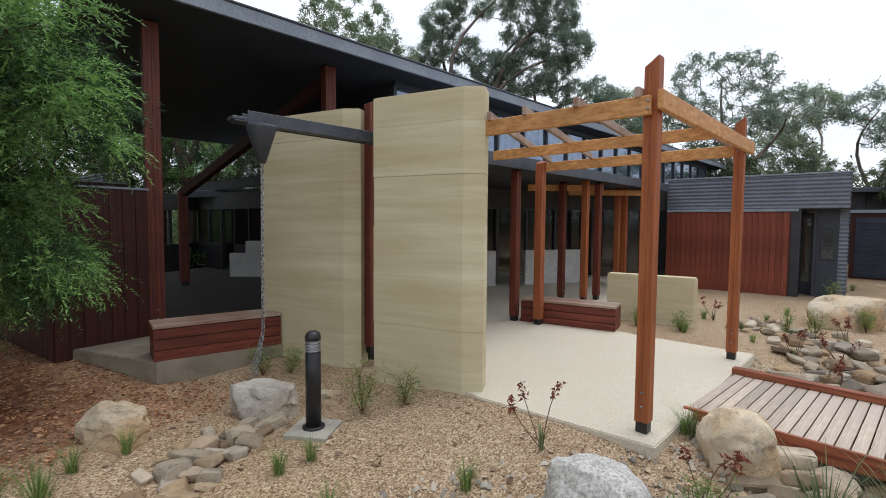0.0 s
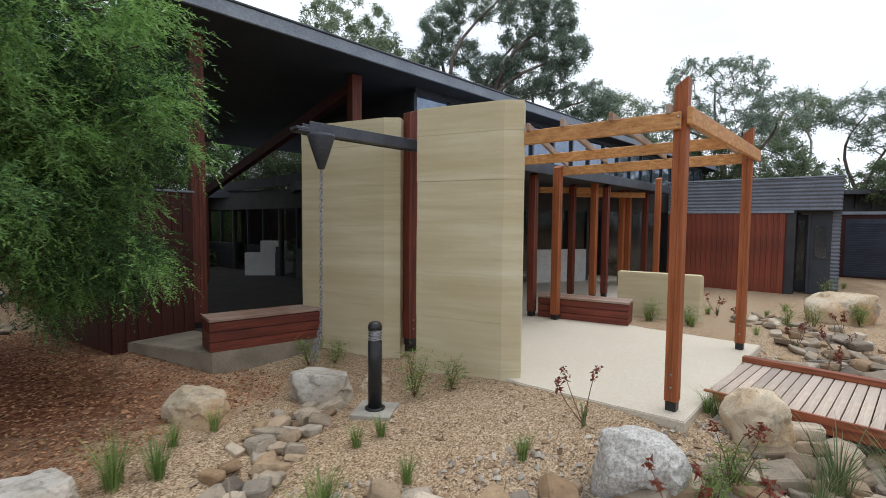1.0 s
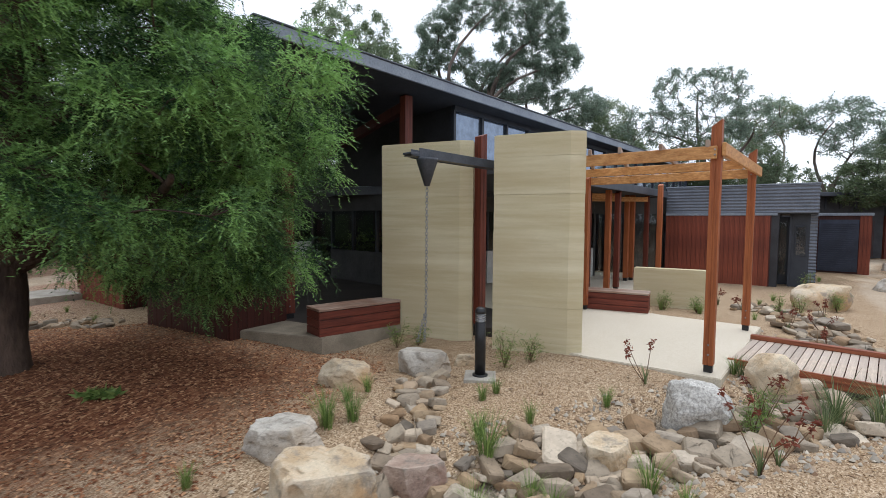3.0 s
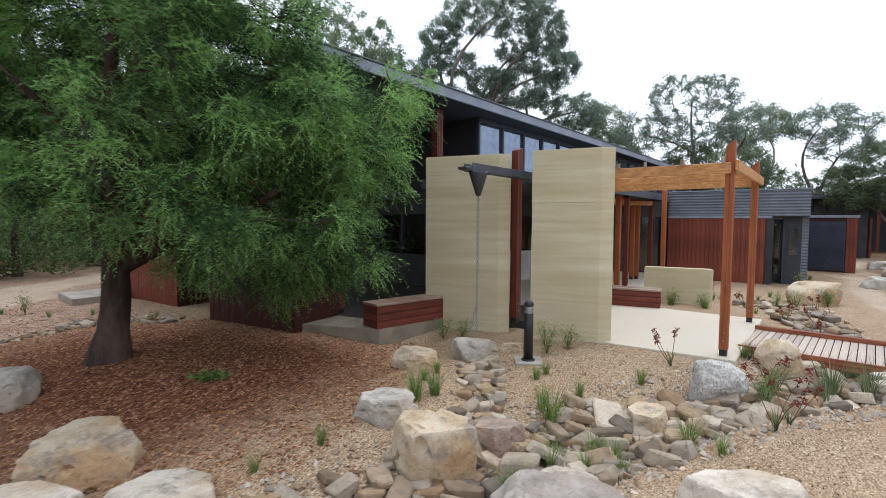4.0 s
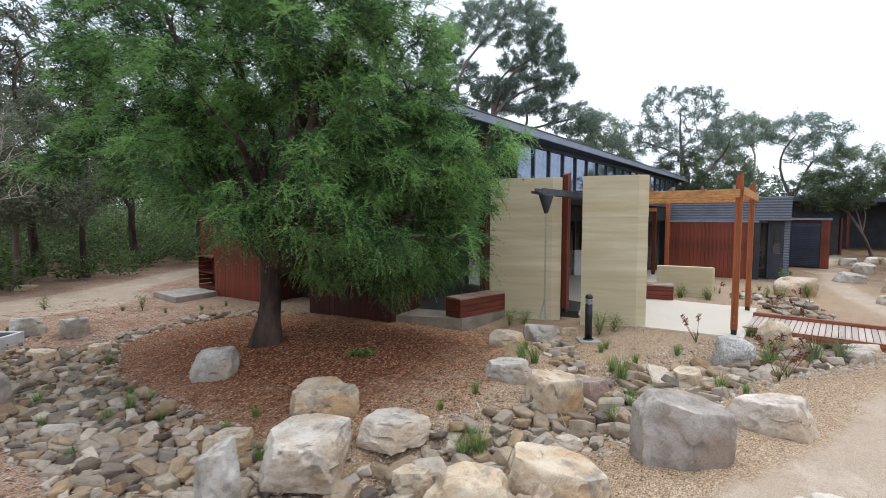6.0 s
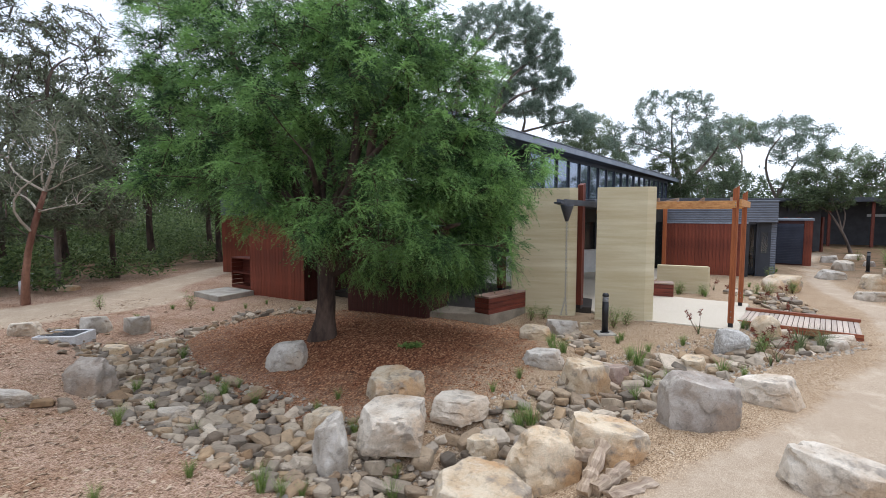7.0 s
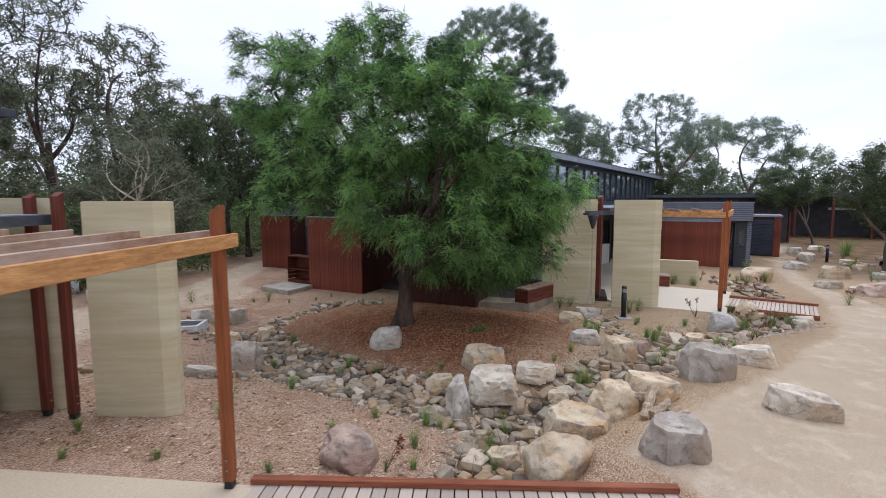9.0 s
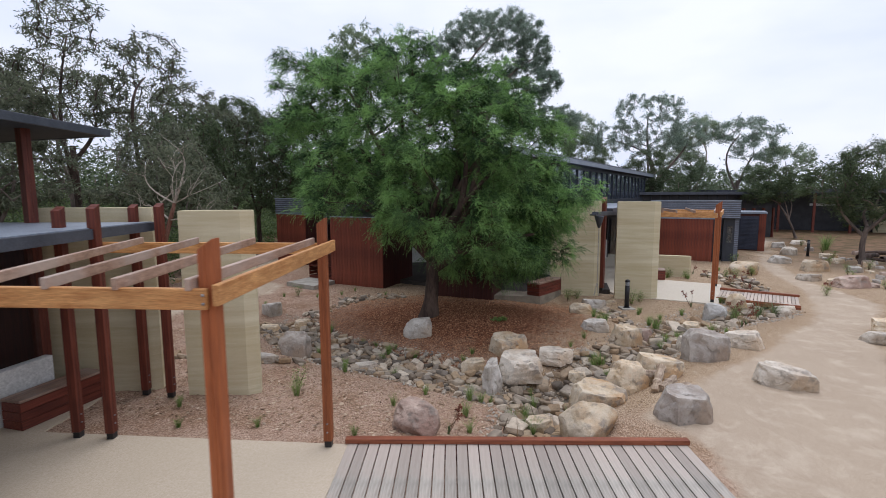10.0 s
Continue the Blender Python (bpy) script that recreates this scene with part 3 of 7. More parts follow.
setting(part("floor_plinth", prismed([(-4.34, 5.24), (-3.62, 6.50), (-4.2, 6.76), (-4.84, 5.98), (-5.6, 6.1), (-5.82, 5.22)], -0.35, 0.084, 0.012), PLINTH), "pale grey raised concrete plinth under the bench", "floor")

# ---- the great roof ----
RU = Vector((0.413, 0.911, 0)).normalized()      # along the eave
RN = Vector((-RU.y, RU.x, 0))                    # inwards, under the roof
R0, R1 = Vector((-5.30, 5.10, 0)), Vector((4.95, 29.9, 0))
ROOF_Z, ROOF_T = 4.74, 0.20


def roof_pt(s, n, z):
    p = R0.lerp(R1, s) + RN * n
    return (p.x, p.y, z)


def build_roof():
    roof = thing("roof", "large blue-grey metal skillion roof with dark lined soffit", "roof", kind="structure")
    bm = bmesh.new()
    v = [bm.verts.new(roof_pt(s, n, ROOF_Z - 0.16 * (n > 1) * n / 4 - d)) for s, n, d in ((0, 0, ROOF_T), (1, 0, ROOF_T), (1, 9, ROOF_T), (0, 9, ROOF_T), (0, 0, 0.01), (1, 0, 0.01), (1, 9, 0.01), (0, 9, 0.01))]
    for f in ((3, 2, 1, 0), (4, 5, 6, 7), (0, 1, 5, 4), (1, 2, 6, 5), (2, 3, 7, 6), (3, 0, 4, 7)):
        bm.faces.new([v[i] for i in f])
    part("soffit", bm, SOFFIT, roof)
    part("fascia", barred(roof_pt(-0.002, -0.03, ROOF_Z - 0.10), roof_pt(1.002, -0.03, ROOF_Z - 0.10), 0.05, 0.20), FASCIA, roof, "blue-grey pressed metal fascia")
    part("capping", barred(roof_pt(-0.003, -0.02, ROOF_Z + 0.016), roof_pt(1.003, -0.02, ROOF_Z + 0.016), 0.12, 0.03), STEEL, roof, "charcoal edge capping")


build_roof()


def clerestory():
    w = thing("window_1", "row of clerestory windows in charcoal frames under the eave", "window", kind="structure")
    m, n = between((-3.82, 10.05, 3.0), (3.9, 28.3, 3.0))
    w.matrix_basis = m
    top, bays = 1.40, 18
    part("window_sill", boxed(0, n, -0.06, 0.08, -0.35, 0.0, 0.004), DARKFRAME, w)
    part("window_head", boxed(0, n, -0.05, 0.07, top, top + 0.2, 0.004), DARKFRAME, w)
    mull = mesh_of("mullion", boxed(-0.04, 0.04, -0.05, 0.06, 0.0, top, 0.004), DARKFRAME)
    pane = mesh_of("pane", boxed(0.04, n / bays - 0.04, 0.0, 0.012, 0.0, top), HIGHGLASS)
    for i in range(bays + 1):
        o = new("mullion", mull)
        o.parent, o.location = w, (n * i / bays, 0, 0)
        if i < bays:
            o = new("pane", pane)
            o.parent, o.location = w, (n * i / bays, 0.01, 0)
    m2, n2 = between((-3.82, 10.05), (-8.2, 12.2))
    setting(part("wall_clerestory_end", boxed(0.05, n2, -0.14, -0.02, 2.6, 4.55, 0, m2), DARKJOINERY), "dark wall panel closing the clerestory end", "wall")


clerestory()


def rammed_wall(name, a, b, thick, z0, z1, label, lifts=0.53, cut=0.19):
    """A rammed earth blade wall: lifts as pieces, each a little proud or shy, with one splayed end and eased arrises."""
    m, n = between(a, b)
    w = thing(name, label, "wall", kind="structure")
    w.matrix_basis = m
    rng = random.Random(hash(round(a[0] * 100)) % 1000)
    z, k = z0, 0
    while z < z1 - 0.01:
        h = min(lifts if k else lifts * 0.62, z1 - z)
        if z1 - z - h < 0.15:
            h = z1 - z
        e = rng.uniform(-0.002, 0.003)
        bm = prismed([(-e, -e), (n - cut - e, -e), (n + e, cut * 0.5), (n - 0.05, thick + e), (-e, thick + e)], z, z + h - 0.0008, 0.0035 if z + h < z1 - 0.01 else 0.012)
        part("rammed_lift", bm, RAMMED, w)
        z, k = z + h, k + 1
    return w


rammed_wall("wall_blade_1", (-1.965, 6.06), (-0.70, 5.93), 0.30, -0.25, 3.05, "tall pale rammed earth blade wall in level lifts")
rammed_wall("wall_blade_2", (-3.985, 6.545), (-2.40, 6.385), 0.30, -0.25, 3.07, "tall pale rammed earth blade wall beside the bench")
rammed_wall("wall_low", (0.26, 10.80), (1.72, 10.50), 0.25, -0.2, 0.79, "low pale rammed earth garden wall", 0.4, 0.06)
rammed_wall("wall_blade_3", (-10.55, -2.72), (-9.38, -2.45), 0.30, -0.35, 3.04, "tall pale rammed earth blade wall of the second entry")
rammed_wall("wall_blade_4", (-13.0, -3.088), (-11.15, -2.66), 0.30, -0.35, 3.09, "long pale rammed earth wall behind the second pergola")


# ---- veranda roof, facade and breezeway ----
def flat_roof(name, outline, z0, z1, label):
    r = thing(name, label, "roof", kind="structure")
    part("roof_deck", prismed(outline, z0 + 0.03, z1, 0.0), SOFFIT, r)
    bm = bmesh.new()
    prism(bm, [(x + (sum(q[0] for q in outline) / len(outline) - x) * 0.02, y + (sum(q[1] for q in outline) / len(outline) - y) * 0.02) for x, y in outline], z1 - 0.01, z1 + 0.012)
    part("roof_sheet", bm, FASCIA, r, "pale blue-grey metal sheet")
    for a, b in zip(outline, outline[1:] + outline[:1]):
        part("fascia", barred((a[0], a[1], (z0 + z1) / 2), (b[0], b[1], (z0 + z1) / 2), 0.03, z1 - z0, 0.003), STEEL, r)
    return r


flat_roof("roof_veranda", [(-1.97, 7.0), (1.55, 16.1), (-1.8, 17.4), (-4.0, 10.3), (-4.6, 8.0)], 2.60, 2.80, "flat charcoal veranda roof behind the earth walls")
flat_roof("roof_breezeway", [(-4.4, 10.6), (-3.4, 13.0), (-5.0, 17.6), (-15.5, 17.2), (-14.0, 13.6), (-9.8, 13.4), (-7.5, 10.9)], 2.50, 2.72, "low flat roof over the rooms behind the breezeway")


def facade(name, a, b, bays, label, dado=RENDER_WHITE, sill=0.95, head=2.08, top=2.62, z=0.03, open_bays=()):
    """A run of wall: dado, a band of dark windows in frames, and a bulkhead over."""
    m, n = between(a, b)
    w = thing(name, label, "wall", kind="structure")
    w.matrix_basis = m
    part("bulkhead", boxed(0, n, 0, 0.14, head, top, 0.004), RENDER_GREY, w)
    step = n / bays
    for i in range(bays):
        x0, x1 = i * step, (i + 1) * step
        if i in open_bays:
            part("door_frame", boxed(x0, x0 + 0.07, -0.02, 0.16, z, head, 0.004), RENDER_GREY, w)
            part("door_pane", boxed(x0 + 0.07, x1 - 0.02, 0.05, 0.062, z, head), GLASS, w)
            continue
        part("dado", boxed(x0, x1, -0.012, 0.14, z - 0.1, sill, 0.004), dado, w)
        part("window_frame", boxed(x0, x0 + 0.06, 0.0, 0.12, sill, head, 0.003), DARKFRAME, w)
        part("pane", boxed(x0 + 0.06, x1, 0.05, 0.062, sill, head), GLASS, w)
    return w


facade("wall_veranda_1", (-5.3, 10.4), (-2.75, 13.9), 3, "dark glazed wall with pale dado behind the posts", open_bays=(1,))
facade("wall_veranda_2", (-2.75, 13.9), (-0.7, 15.7), 3, "dark glazed wall with white dado and a door", open_bays=(0,))
facade("wall_veranda_3", (-0.7, 15.7), (1.7, 16.7), 2, "dark glazed wall beside the shed", open_bays=(0, 1))
facade("wall_breezeway_1", (-9.2, 12.3), (-5.3, 10.4), 4, "grey wall and dark glazing at the back of the breezeway", RENDER_GREY, open_bays=(0,))
facade("wall_breezeway_2", (-14.0, 14.2), (-9.2, 12.3), 5, "dark screen with a window to the bush", DARKJOINERY, 0.95, open_bays=(2,))
facade("wall_breezeway_end", (-13.0, 9.0), (-13.95, 14.2), 4, "dark end wall of the breezeway with windows to the bush", DARKJOINERY, 0.9, 2.05, 2.6)
setting(part("wall_step_1", prismed([(-10.22, 12.0), (-9.3, 12.42), (-9.42, 12.6), (-10.32, 12.2)], 0.06, 0.76, 0.008), RENDER_WHITE), "low white rendered wall at the back of the breezeway", "wall")
setting(part("wall_step_2", prismed([(-9.78, 12.17), (-9.28, 12.40), (-9.38, 12.58), (-9.88, 12.36)], 0.765, 1.12, 0.008), RENDER_WHITE), "white rendered upstand on the low wall", "wall")
setting(part("wall_high_band", prismed([(-13.9, 14.1), (-9.2, 12.2), (-5.3, 10.35), (-5.28, 10.45), (-9.15, 12.32), (-13.85, 14.22)], 2.72, 3.02), DARKJOINERY), "dark band wall over the low roof", "wall")
setting(part("wall_back_rooms", prismed([(-14.0, 14.25), (-13.9, 14.25), (-13.5, 17.8), (-13.6, 17.8)], 0, 2.6), DARKJOINERY), "dark side wall of the rooms", "wall")
setting(part("wall_rooms", prismed([(-1.2, 17.8), (1.7, 17.2), (1.7, 17.35), (-1.1, 18.1), (-13.5, 18.0), (-13.5, 17.85)], 0, 2.6), DARKJOINERY), "dark back wall of the rooms", "wall")
setting(part("wall_room_end", prismed([(-5.2, 11.2), (-5.1, 11.2), (-5.1, 17.8), (-5.2, 17.8)], 0, 2.6), DARKJOINERY), "dark wall between the rooms", "wall")

# ---- red timber walls of the breezeway ----
def board_wall(name, a, b, z0, z1, label, material=None, width=0.14, thick=0.12, seed=1):
    m, n = between(a, b)
    w = thing(name, label, "wall", kind="structure")
    w.matrix_basis = m
    part("wall_core", boxed(0.005, n - 0.005, 0.0, thick, z0, z1 - 0.005), CLAD_SHADED, w)
    boards(w, n, z0, z1, 0.0, width, material or CLAD, seed=seed)
    part("wall_capping", boxed(-0.02, n + 0.02, -0.04, thick + 0.02, z1, z1 + 0.03, 0.004), FASCIA, w)
    return w


# boards under the tree and the returns carry their shade as a darker colour
board_wall("wall_timber_1", (-8.05, 5.52), (-5.86, 5.04), -0.15, 2.12, "red vertical board wall beside the breezeway, shade in its colour", CLAD_SHADED, 0.15, seed=3)
board_wall("wall_timber_2", (-5.86, 5.05), (-5.62, 6.12), -0.15, 2.12, "narrow end of the red board wall, shade in its colour", CLAD_SHADED, 0.15, seed=4)
board_wall("wall_timber_7", (-7.55, 7.6), (-8.04, 5.54), -0.15, 2.12, "red return of the board wall in the passage, shade in its colour", CLAD_SHADED, 0.15, seed=14)
board_wall("wall_timber_3", (-12.08, 7.14), (-9.84, 6.46), -0.15, 2.46, "red vertical board wall at the western entry", CLAD, 0.13, seed=5)
board_wall("wall_timber_4", (-9.84, 6.47), (-9.25, 8.4), -0.15, 2.46, "red board return of the western entry", CLAD_SHADED, 0.13, seed=6)
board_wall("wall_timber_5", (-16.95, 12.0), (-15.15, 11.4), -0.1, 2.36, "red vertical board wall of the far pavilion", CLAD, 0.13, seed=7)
board_wall("wall_timber_6", (-15.15, 11.4), (-14.15, 13.1), -0.1, 2.36, "red board return of the far pavilion", CLAD_SHADED, 0.13, seed=8)


def parapet(name, a, b, z0, z1, label):
    m, n = between(a, b)
    w = thing(name, label, "wall", kind="structure")
    w.matrix_basis = m
    bm = bmesh.new()
    corrugated(bm, n, z0, z1)
    part("corrugated_sheet", bm, CORR, w)
    part("parapet_core", boxed(0, n, 0.02, 0.1, z0, z1 - 0.01), DARKJOINERY, w)
    part("capping", boxed(-0.02, n + 0.02, -0.03, 0.12, z1 - 0.01, z1 + 0.03, 0.003), FASCIA, w)


parapet("wall_parapet_1", (-17.0, 12.0), (-14.4, 11.2), 2.40, 3.1, "grey corrugated parapet over the far red pavilion")

# ---- the second building ----
flat_roof("roof_veranda_west", [(-9.9, -6.9), (-10.97, -2.72), (-11.2, -2.98), (-14.5, -3.5), (-15.5, -9.0), (-9.8, -9.0)], 2.71, 2.85, "flat charcoal veranda roof of the second building")


def west_roof():
    r = thing("roof_west", "great grey roof of the second building", "roof", kind="structure")
    part("soffit", prismed([(-12.25, -2.3), (-11.2, -9.5), (-19, -10), (-19.5, -1.2)], 4.35, 4.44), SOFFIT, r)
    part("fascia", barred((-12.23, -2.2, 4.40), (-11.17, -9.6, 4.40), 0.05, 0.13), STEEL, r)
    part("fascia", barred((-12.23, -2.28, 4.40), (-19.5, -1.18, 4.40), 0.05, 0.13), STEEL, r)


west_roof()
facade("wall_west", (-16.0, -9.0), (-15.2, -3.2), 4, "dark glazed wall of the second building", RENDER_GREY, z=-0.1, open_bays=(1, 2, 3))
setting(part("pavement_west", prismed([(-7.16, -3.86), (-11.72, -4.27), (-11.9, -2.96), (-12.3, -3.05), (-16.2, -3.6), (-16.2, -10), (-6.6, -10), (-6.75, -7.5)], -0.4, -0.13, 0.01), SLAB_SANDY), "pale concrete terrace slab of the second building", "pavement")

# added out of view only to block skylight, so the veranda falls darker
setting(part("wall_west_end", boxed(-16.0, -9.6, -9.35, -9.2, -0.13, 2.62), CLAD_SHADED), "unseen added wall that keeps light out of the second veranda", "wall")
# shade-toned panel standing in for the dim veranda interior
setting(part("wall_west_return", boxed(-15.15, -13.04, -3.24, -3.1, -0.4, 2.62), CLAD_SHADED), "red clad wall beside the long earth wall, shade in its colour", "wall")
setting(part("wall_west_low", boxed(-12.60, -12.45, -5.3, -3.42, -0.4, 0.70, 0.012), RENDER_WHITE), "low pale rendered wall in the second veranda", "wall")

# ---- pergolas ----
def post_mesh(h, w=0.125, spike=0.0, foot=True):
    """A twin-laminated post with a groove down its middle and an angled top."""
    bm = bmesh.new()
    box(bm, -w / 2, -0.0015, -w / 2, w / 2, 0.09 if foot else 0, h, 0.004)
    box(bm, 0.0015, w / 2, -w / 2, w / 2, 0.09 if foot else 0, h, 0.004)
    box(bm, -0.01, 0.01, -w / 2 + 0.005, w / 2 - 0.005, 0.1, h - 0.06)
    for v in bm.verts:
        if v.co.z > h - 0.02 and spike:
            v.co.z += spike * v.co.x / w
    return bm


def timber_post(x, y, z, h, turn, material, label, group, w=0.125, spike=0.06, bolts=True, thing_parent=None):
    p = thing("timber_post", label, "post", (x, y, z), turn, group) if thing_parent is None else None
    holder = p if p is not None else thing_parent
    off = (0, 0, 0) if p is not None else (x, y, z)
    made = [part("shaft" if p is not None else "post", post_mesh(h, w, spike), material, holder)]
    made.append(part("post_shoe", boxed(-w * 0.42, w * 0.42, -w * 0.42, w * 0.42, 0, 0.12, 0.004), BLACK, holder if p is not None else made[0], "black steel stirrup"))
    if bolts:
        for zz in (0.22, 0.34):
            made.append(part("bolt", lathe(bmesh.new(), ((0.012, 0), (0.012, 0.008), (0.006, 0.012)), 8, pose(0, -w / 2 - 0.0, zz, 90, 0, 0)), GALV, holder if p is not None else made[0]))
    if p is None:
        made[0].matrix_basis = pose(x, y, z, 0, 0, turn)
    return p or made[0]


def pergola(name, label, p1, p2, p3, p4, z, top, mids, battens, group="", level=2.64):
    """Open timber frame: p1 and p2 are free corner posts, p3 and p4 the back corners. Beams p4-p1 and p3-p2, an edge beam p1-p2, battens over."""
    g = thing(name, label, "pergola", (p1[0], p1[1], z), 0, group)
    P = [Vector((q[0] - p1[0], q[1] - p1[1], 0)) for q in (p1, p2, p3, p4)]
    e = (P[1] - P[0]).normalized()
    f = (P[0] - P[3]).normalized()
    turn = math.degrees(math.atan2(e.y, e.x))
    for q in P[:2]:
        timber_post(q.x, q.y, 0, top - z, turn - 90, POST, "", "", 0.112, 0.08, True, g)
    zb = Vector((0, 0, level - z))
    part("beam", barred(P[3] + zb - e * 0.09, P[0] + zb - e * 0.09 + f * 0.02, 0.045, 0.15), BEAM, g)
    part("beam", barred(P[2] + zb + e * 0.09, P[1] + zb + e * 0.09, 0.045, 0.15), BEAM, g)
    part("edge_beam", barred(P[0] + zb + f * 0.092 - e * 0.12 + Vector((0, 0, 0.03)), P[1] + zb + f * 0.092 + e * 0.22 + Vector((0, 0, 0.03)), 0.045, 0.15), BEAM_ACROSS, g)
    for t in mids:
        part("beam", barred(P[3].lerp(P[2], t) + zb - f * 0.45, P[0].lerp(P[1], t) + zb + f * 0.06, 0.045, 0.13), BEAM, g)
    for t in battens:
        a, b = P[3].lerp(P[0], t), P[2].lerp(P[1], t)
        part("batten", barred(a + zb + Vector((0, 0, 0.105)) - e * 0.14, b + zb + Vector((0, 0, 0.105)) + e * 0.06, 0.042, 0.085), BATTEN, g)
    for q in (P[0], P[1]):
        for dz in (0.03, -0.03):
            part("bolt", lathe(bmesh.new(), ((0.011, 0), (0.011, 0.008), (0.005, 0.011)), 8, Matrix.Translation(q + zb - e * 0.113 + Vector((0, 0, dz))) @ pose(0, 0, 0, 90, 0, turn - 90)), GALV, g)
    return g


pergola("pergola", "honey-coloured hardwood pergola over the pale terrace", (0.808, 5.664), (1.891, 8.405), (-0.77, 9.48), (-0.665, 6.14), 0.0, 2.99, (0.5,), (0.05, 0.3, 0.62, 0.95), "entry pergolas")
pergola("pergola", "honey-coloured hardwood pergola beside the deck bridge", (-7.015, -6.81), (-7.45, -3.955), (-10.58, -4.26), (-9.05, -7.02), -0.13, 2.96, (), (0.2, 0.45, 0.70, 0.955), "entry pergolas", 2.585)

for x, y, h, mt in ((-1.22, 9.63, 2.62, POST_DARK), (-0.77, 9.48, 2.72, POST), (-0.79, 12.3, 2.6, POST_DARK), (-0.30, 12.27, 2.7, POST), (-0.06, 12.62, 2.6, POST_DARK),
                    (0.28, 14.9, 2.7, POST), (0.45, 15.1, 2.7, POST), (0.9, 15.6, 2.7, POST_DARK), (1.15, 14.4, 2.9, POST)):
    timber_post(x, y, 0, h, 70, mt, "reddish hardwood veranda post on a steel stirrup", "veranda posts", 0.13, 0.05)
timber_post(-2.3, 6.60, 0.08, 3.08, 62, POST_DARK, "tall dark red post between the earth walls", "veranda posts", 0.14, 0.05)
timber_post(-5.72, 6.30, 0.08, 4.4, 62, POST_DARK, "tall dark red column carrying the great roof", "roof columns", 0.2, 0)
timber_post(-4.52, 8.85, 0.08, 4.4, 62, POST_DARK, "tall dark red column carrying the great roof", "roof columns", 0.2, 0)
timber_post(-9.8, 10.15, 0.08, 2.36, 62, POST_DARK, "short dark red column with a raking strut", "roof columns", 0.2, 0)
for x, y, h, mt in ((-9.05, -7.02, 3.1, POST_DARK), (-11.08, -4.31, 3.25, POST_DARK), (-10.58, -4.26, 3.28, POST_DARK), (-11.26, -2.86, 3.25, POST_DARK), (-10.76, -2.88, 3.27, POST_DARK)):
    timber_post(x, y, -0.13, h, 100, mt, "dark red hardwood post of the second veranda", "veranda posts", 0.115, 0.06)
timber_post(-12.70, -3.34, -0.1, 4.5, 80, POST_DARK, "tall dark red column under the second great roof", "roof columns", 0.14, 0)


def strut(a, b, label):
    part_ob = part("roof_strut", barred(a, b, 0.16, 0.2), CLAD_SHADED)
    return tagged(part_ob, label, "strut", "roof struts")


strut((-9.85, 10.16, 2.36), (-4.52, 8.85, 4.28), "long dark red raking strut from column to column")


for a, b in (((-1.55, 12.2, 2.50), (0.02, 12.85, 2.50)), ((-0.9, 14.2, 2.50), (0.85, 14.9, 2.50))):
    tagged(part("veranda_beam", barred(a, b, 0.05, 0.14), BEAM), "honey-coloured hardwood beam between veranda posts", "beam", "veranda beams")


# ---- east shed ----
def shed():
    s = thing("shed", "flat-roofed shed with red timber boards and corrugated steel parapet", "shed")
    m, n = between((1.55, 16.35), (5.30, 15.15))
    s.matrix_basis = m
    zc, zt = 2.08, 2.94
    part("body", boxed(0.02, n - 0.9, 0.03, 4.2, -0.2, zc), DARKJOINERY, s)
    part("parapet_core", boxed(0.02, n - 0.02, 0.03, 4.2, zc, zt - 0.03), DARKJOINERY, s)
    bm = bmesh.new()
    corrugated(bm, n, zc + 0.02, zt - 0.02, y=0.0)
    part("corrugated_parapet", bm, CORR, s, "grey corrugated steel with level ribs")
    part("parapet_capping", boxed(-0.02, n + 0.03, -0.03, 0.12, zt - 0.025, zt + 0.012, 0.004), FASCIA, s)
    part("flashing", boxed(0, n - 0.95, -0.03, 0.02, zc - 0.05, zc + 0.02, 0.003), FASCIA, s)
    part("side_wall", boxed(n - 0.03, n - 0.012, 0.5, 4.2, -0.2, zc, 0), DARKJOINERY, s)
    bm = bmesh.new()
    corrugated(bm, 4.2, zc + 0.02, zt - 0.02)
    corrugated(bm, 4.2, -0.1, zc, x0=0.45)
    bmesh.ops.transform(bm, matrix=pose(n, 0, 0, 0, 0, 90), verts=bm.verts)
    part("side_corrugated_wall", bm, CORR, s)
    boards(s, n - 1.12, -0.12, zc - 0.05, 0.02, 0.13, CLAD, 0.0, seed=4)
    part("alcove_wall", boxed(n - 1.12, n - 1.09, 0.0, 0.85, -0.1, zc), CLAD_SHADED, s)
    bm = bmesh.new()
    corrugated(bm, n, -0.1, zc + 0.02, y=0.45, x0=n - 0.17)
    part("alcove_corrugated_wall", bm, CORR, s)
    part("alcove_panel", boxed(n - 0.60, n - 0.17, 0.45, 0.5, -0.1, zc, 0.004), DARKFRAME, s, "dark charcoal wall panel")
    part("alcove_jamb", boxed(n - 0.66, n - 0.60, 0.40, 0.85, -0.1, zc, 0.004), DARKFRAME, s)
    d = part("door", boxed(n - 1.09, n - 0.66, 0.80, 0.85, -0.05, 2.0, 0.004), DARKFRAME, s, "charcoal glazed door in a shaded alcove")
    part("door_pane", boxed(n - 1.02, n - 0.72, 0.785, 0.80, 0.25, 1.85, 0.003), GLASS, d)
    wnd = part("window", boxed(n - 0.52, n - 0.24, 0.42, 0.46, 0.85, 1.75, 0.004), DARKFRAME, s)
    part("pane", boxed(n - 0.49, n - 0.27, 0.405, 0.418, 0.89, 1.71), GLASS, wnd)
    part("roof_sheet", boxed(0, n, 0.1, 4.2, zt - 0.1, zt - 0.06), CORR, s)
    return s


shed()


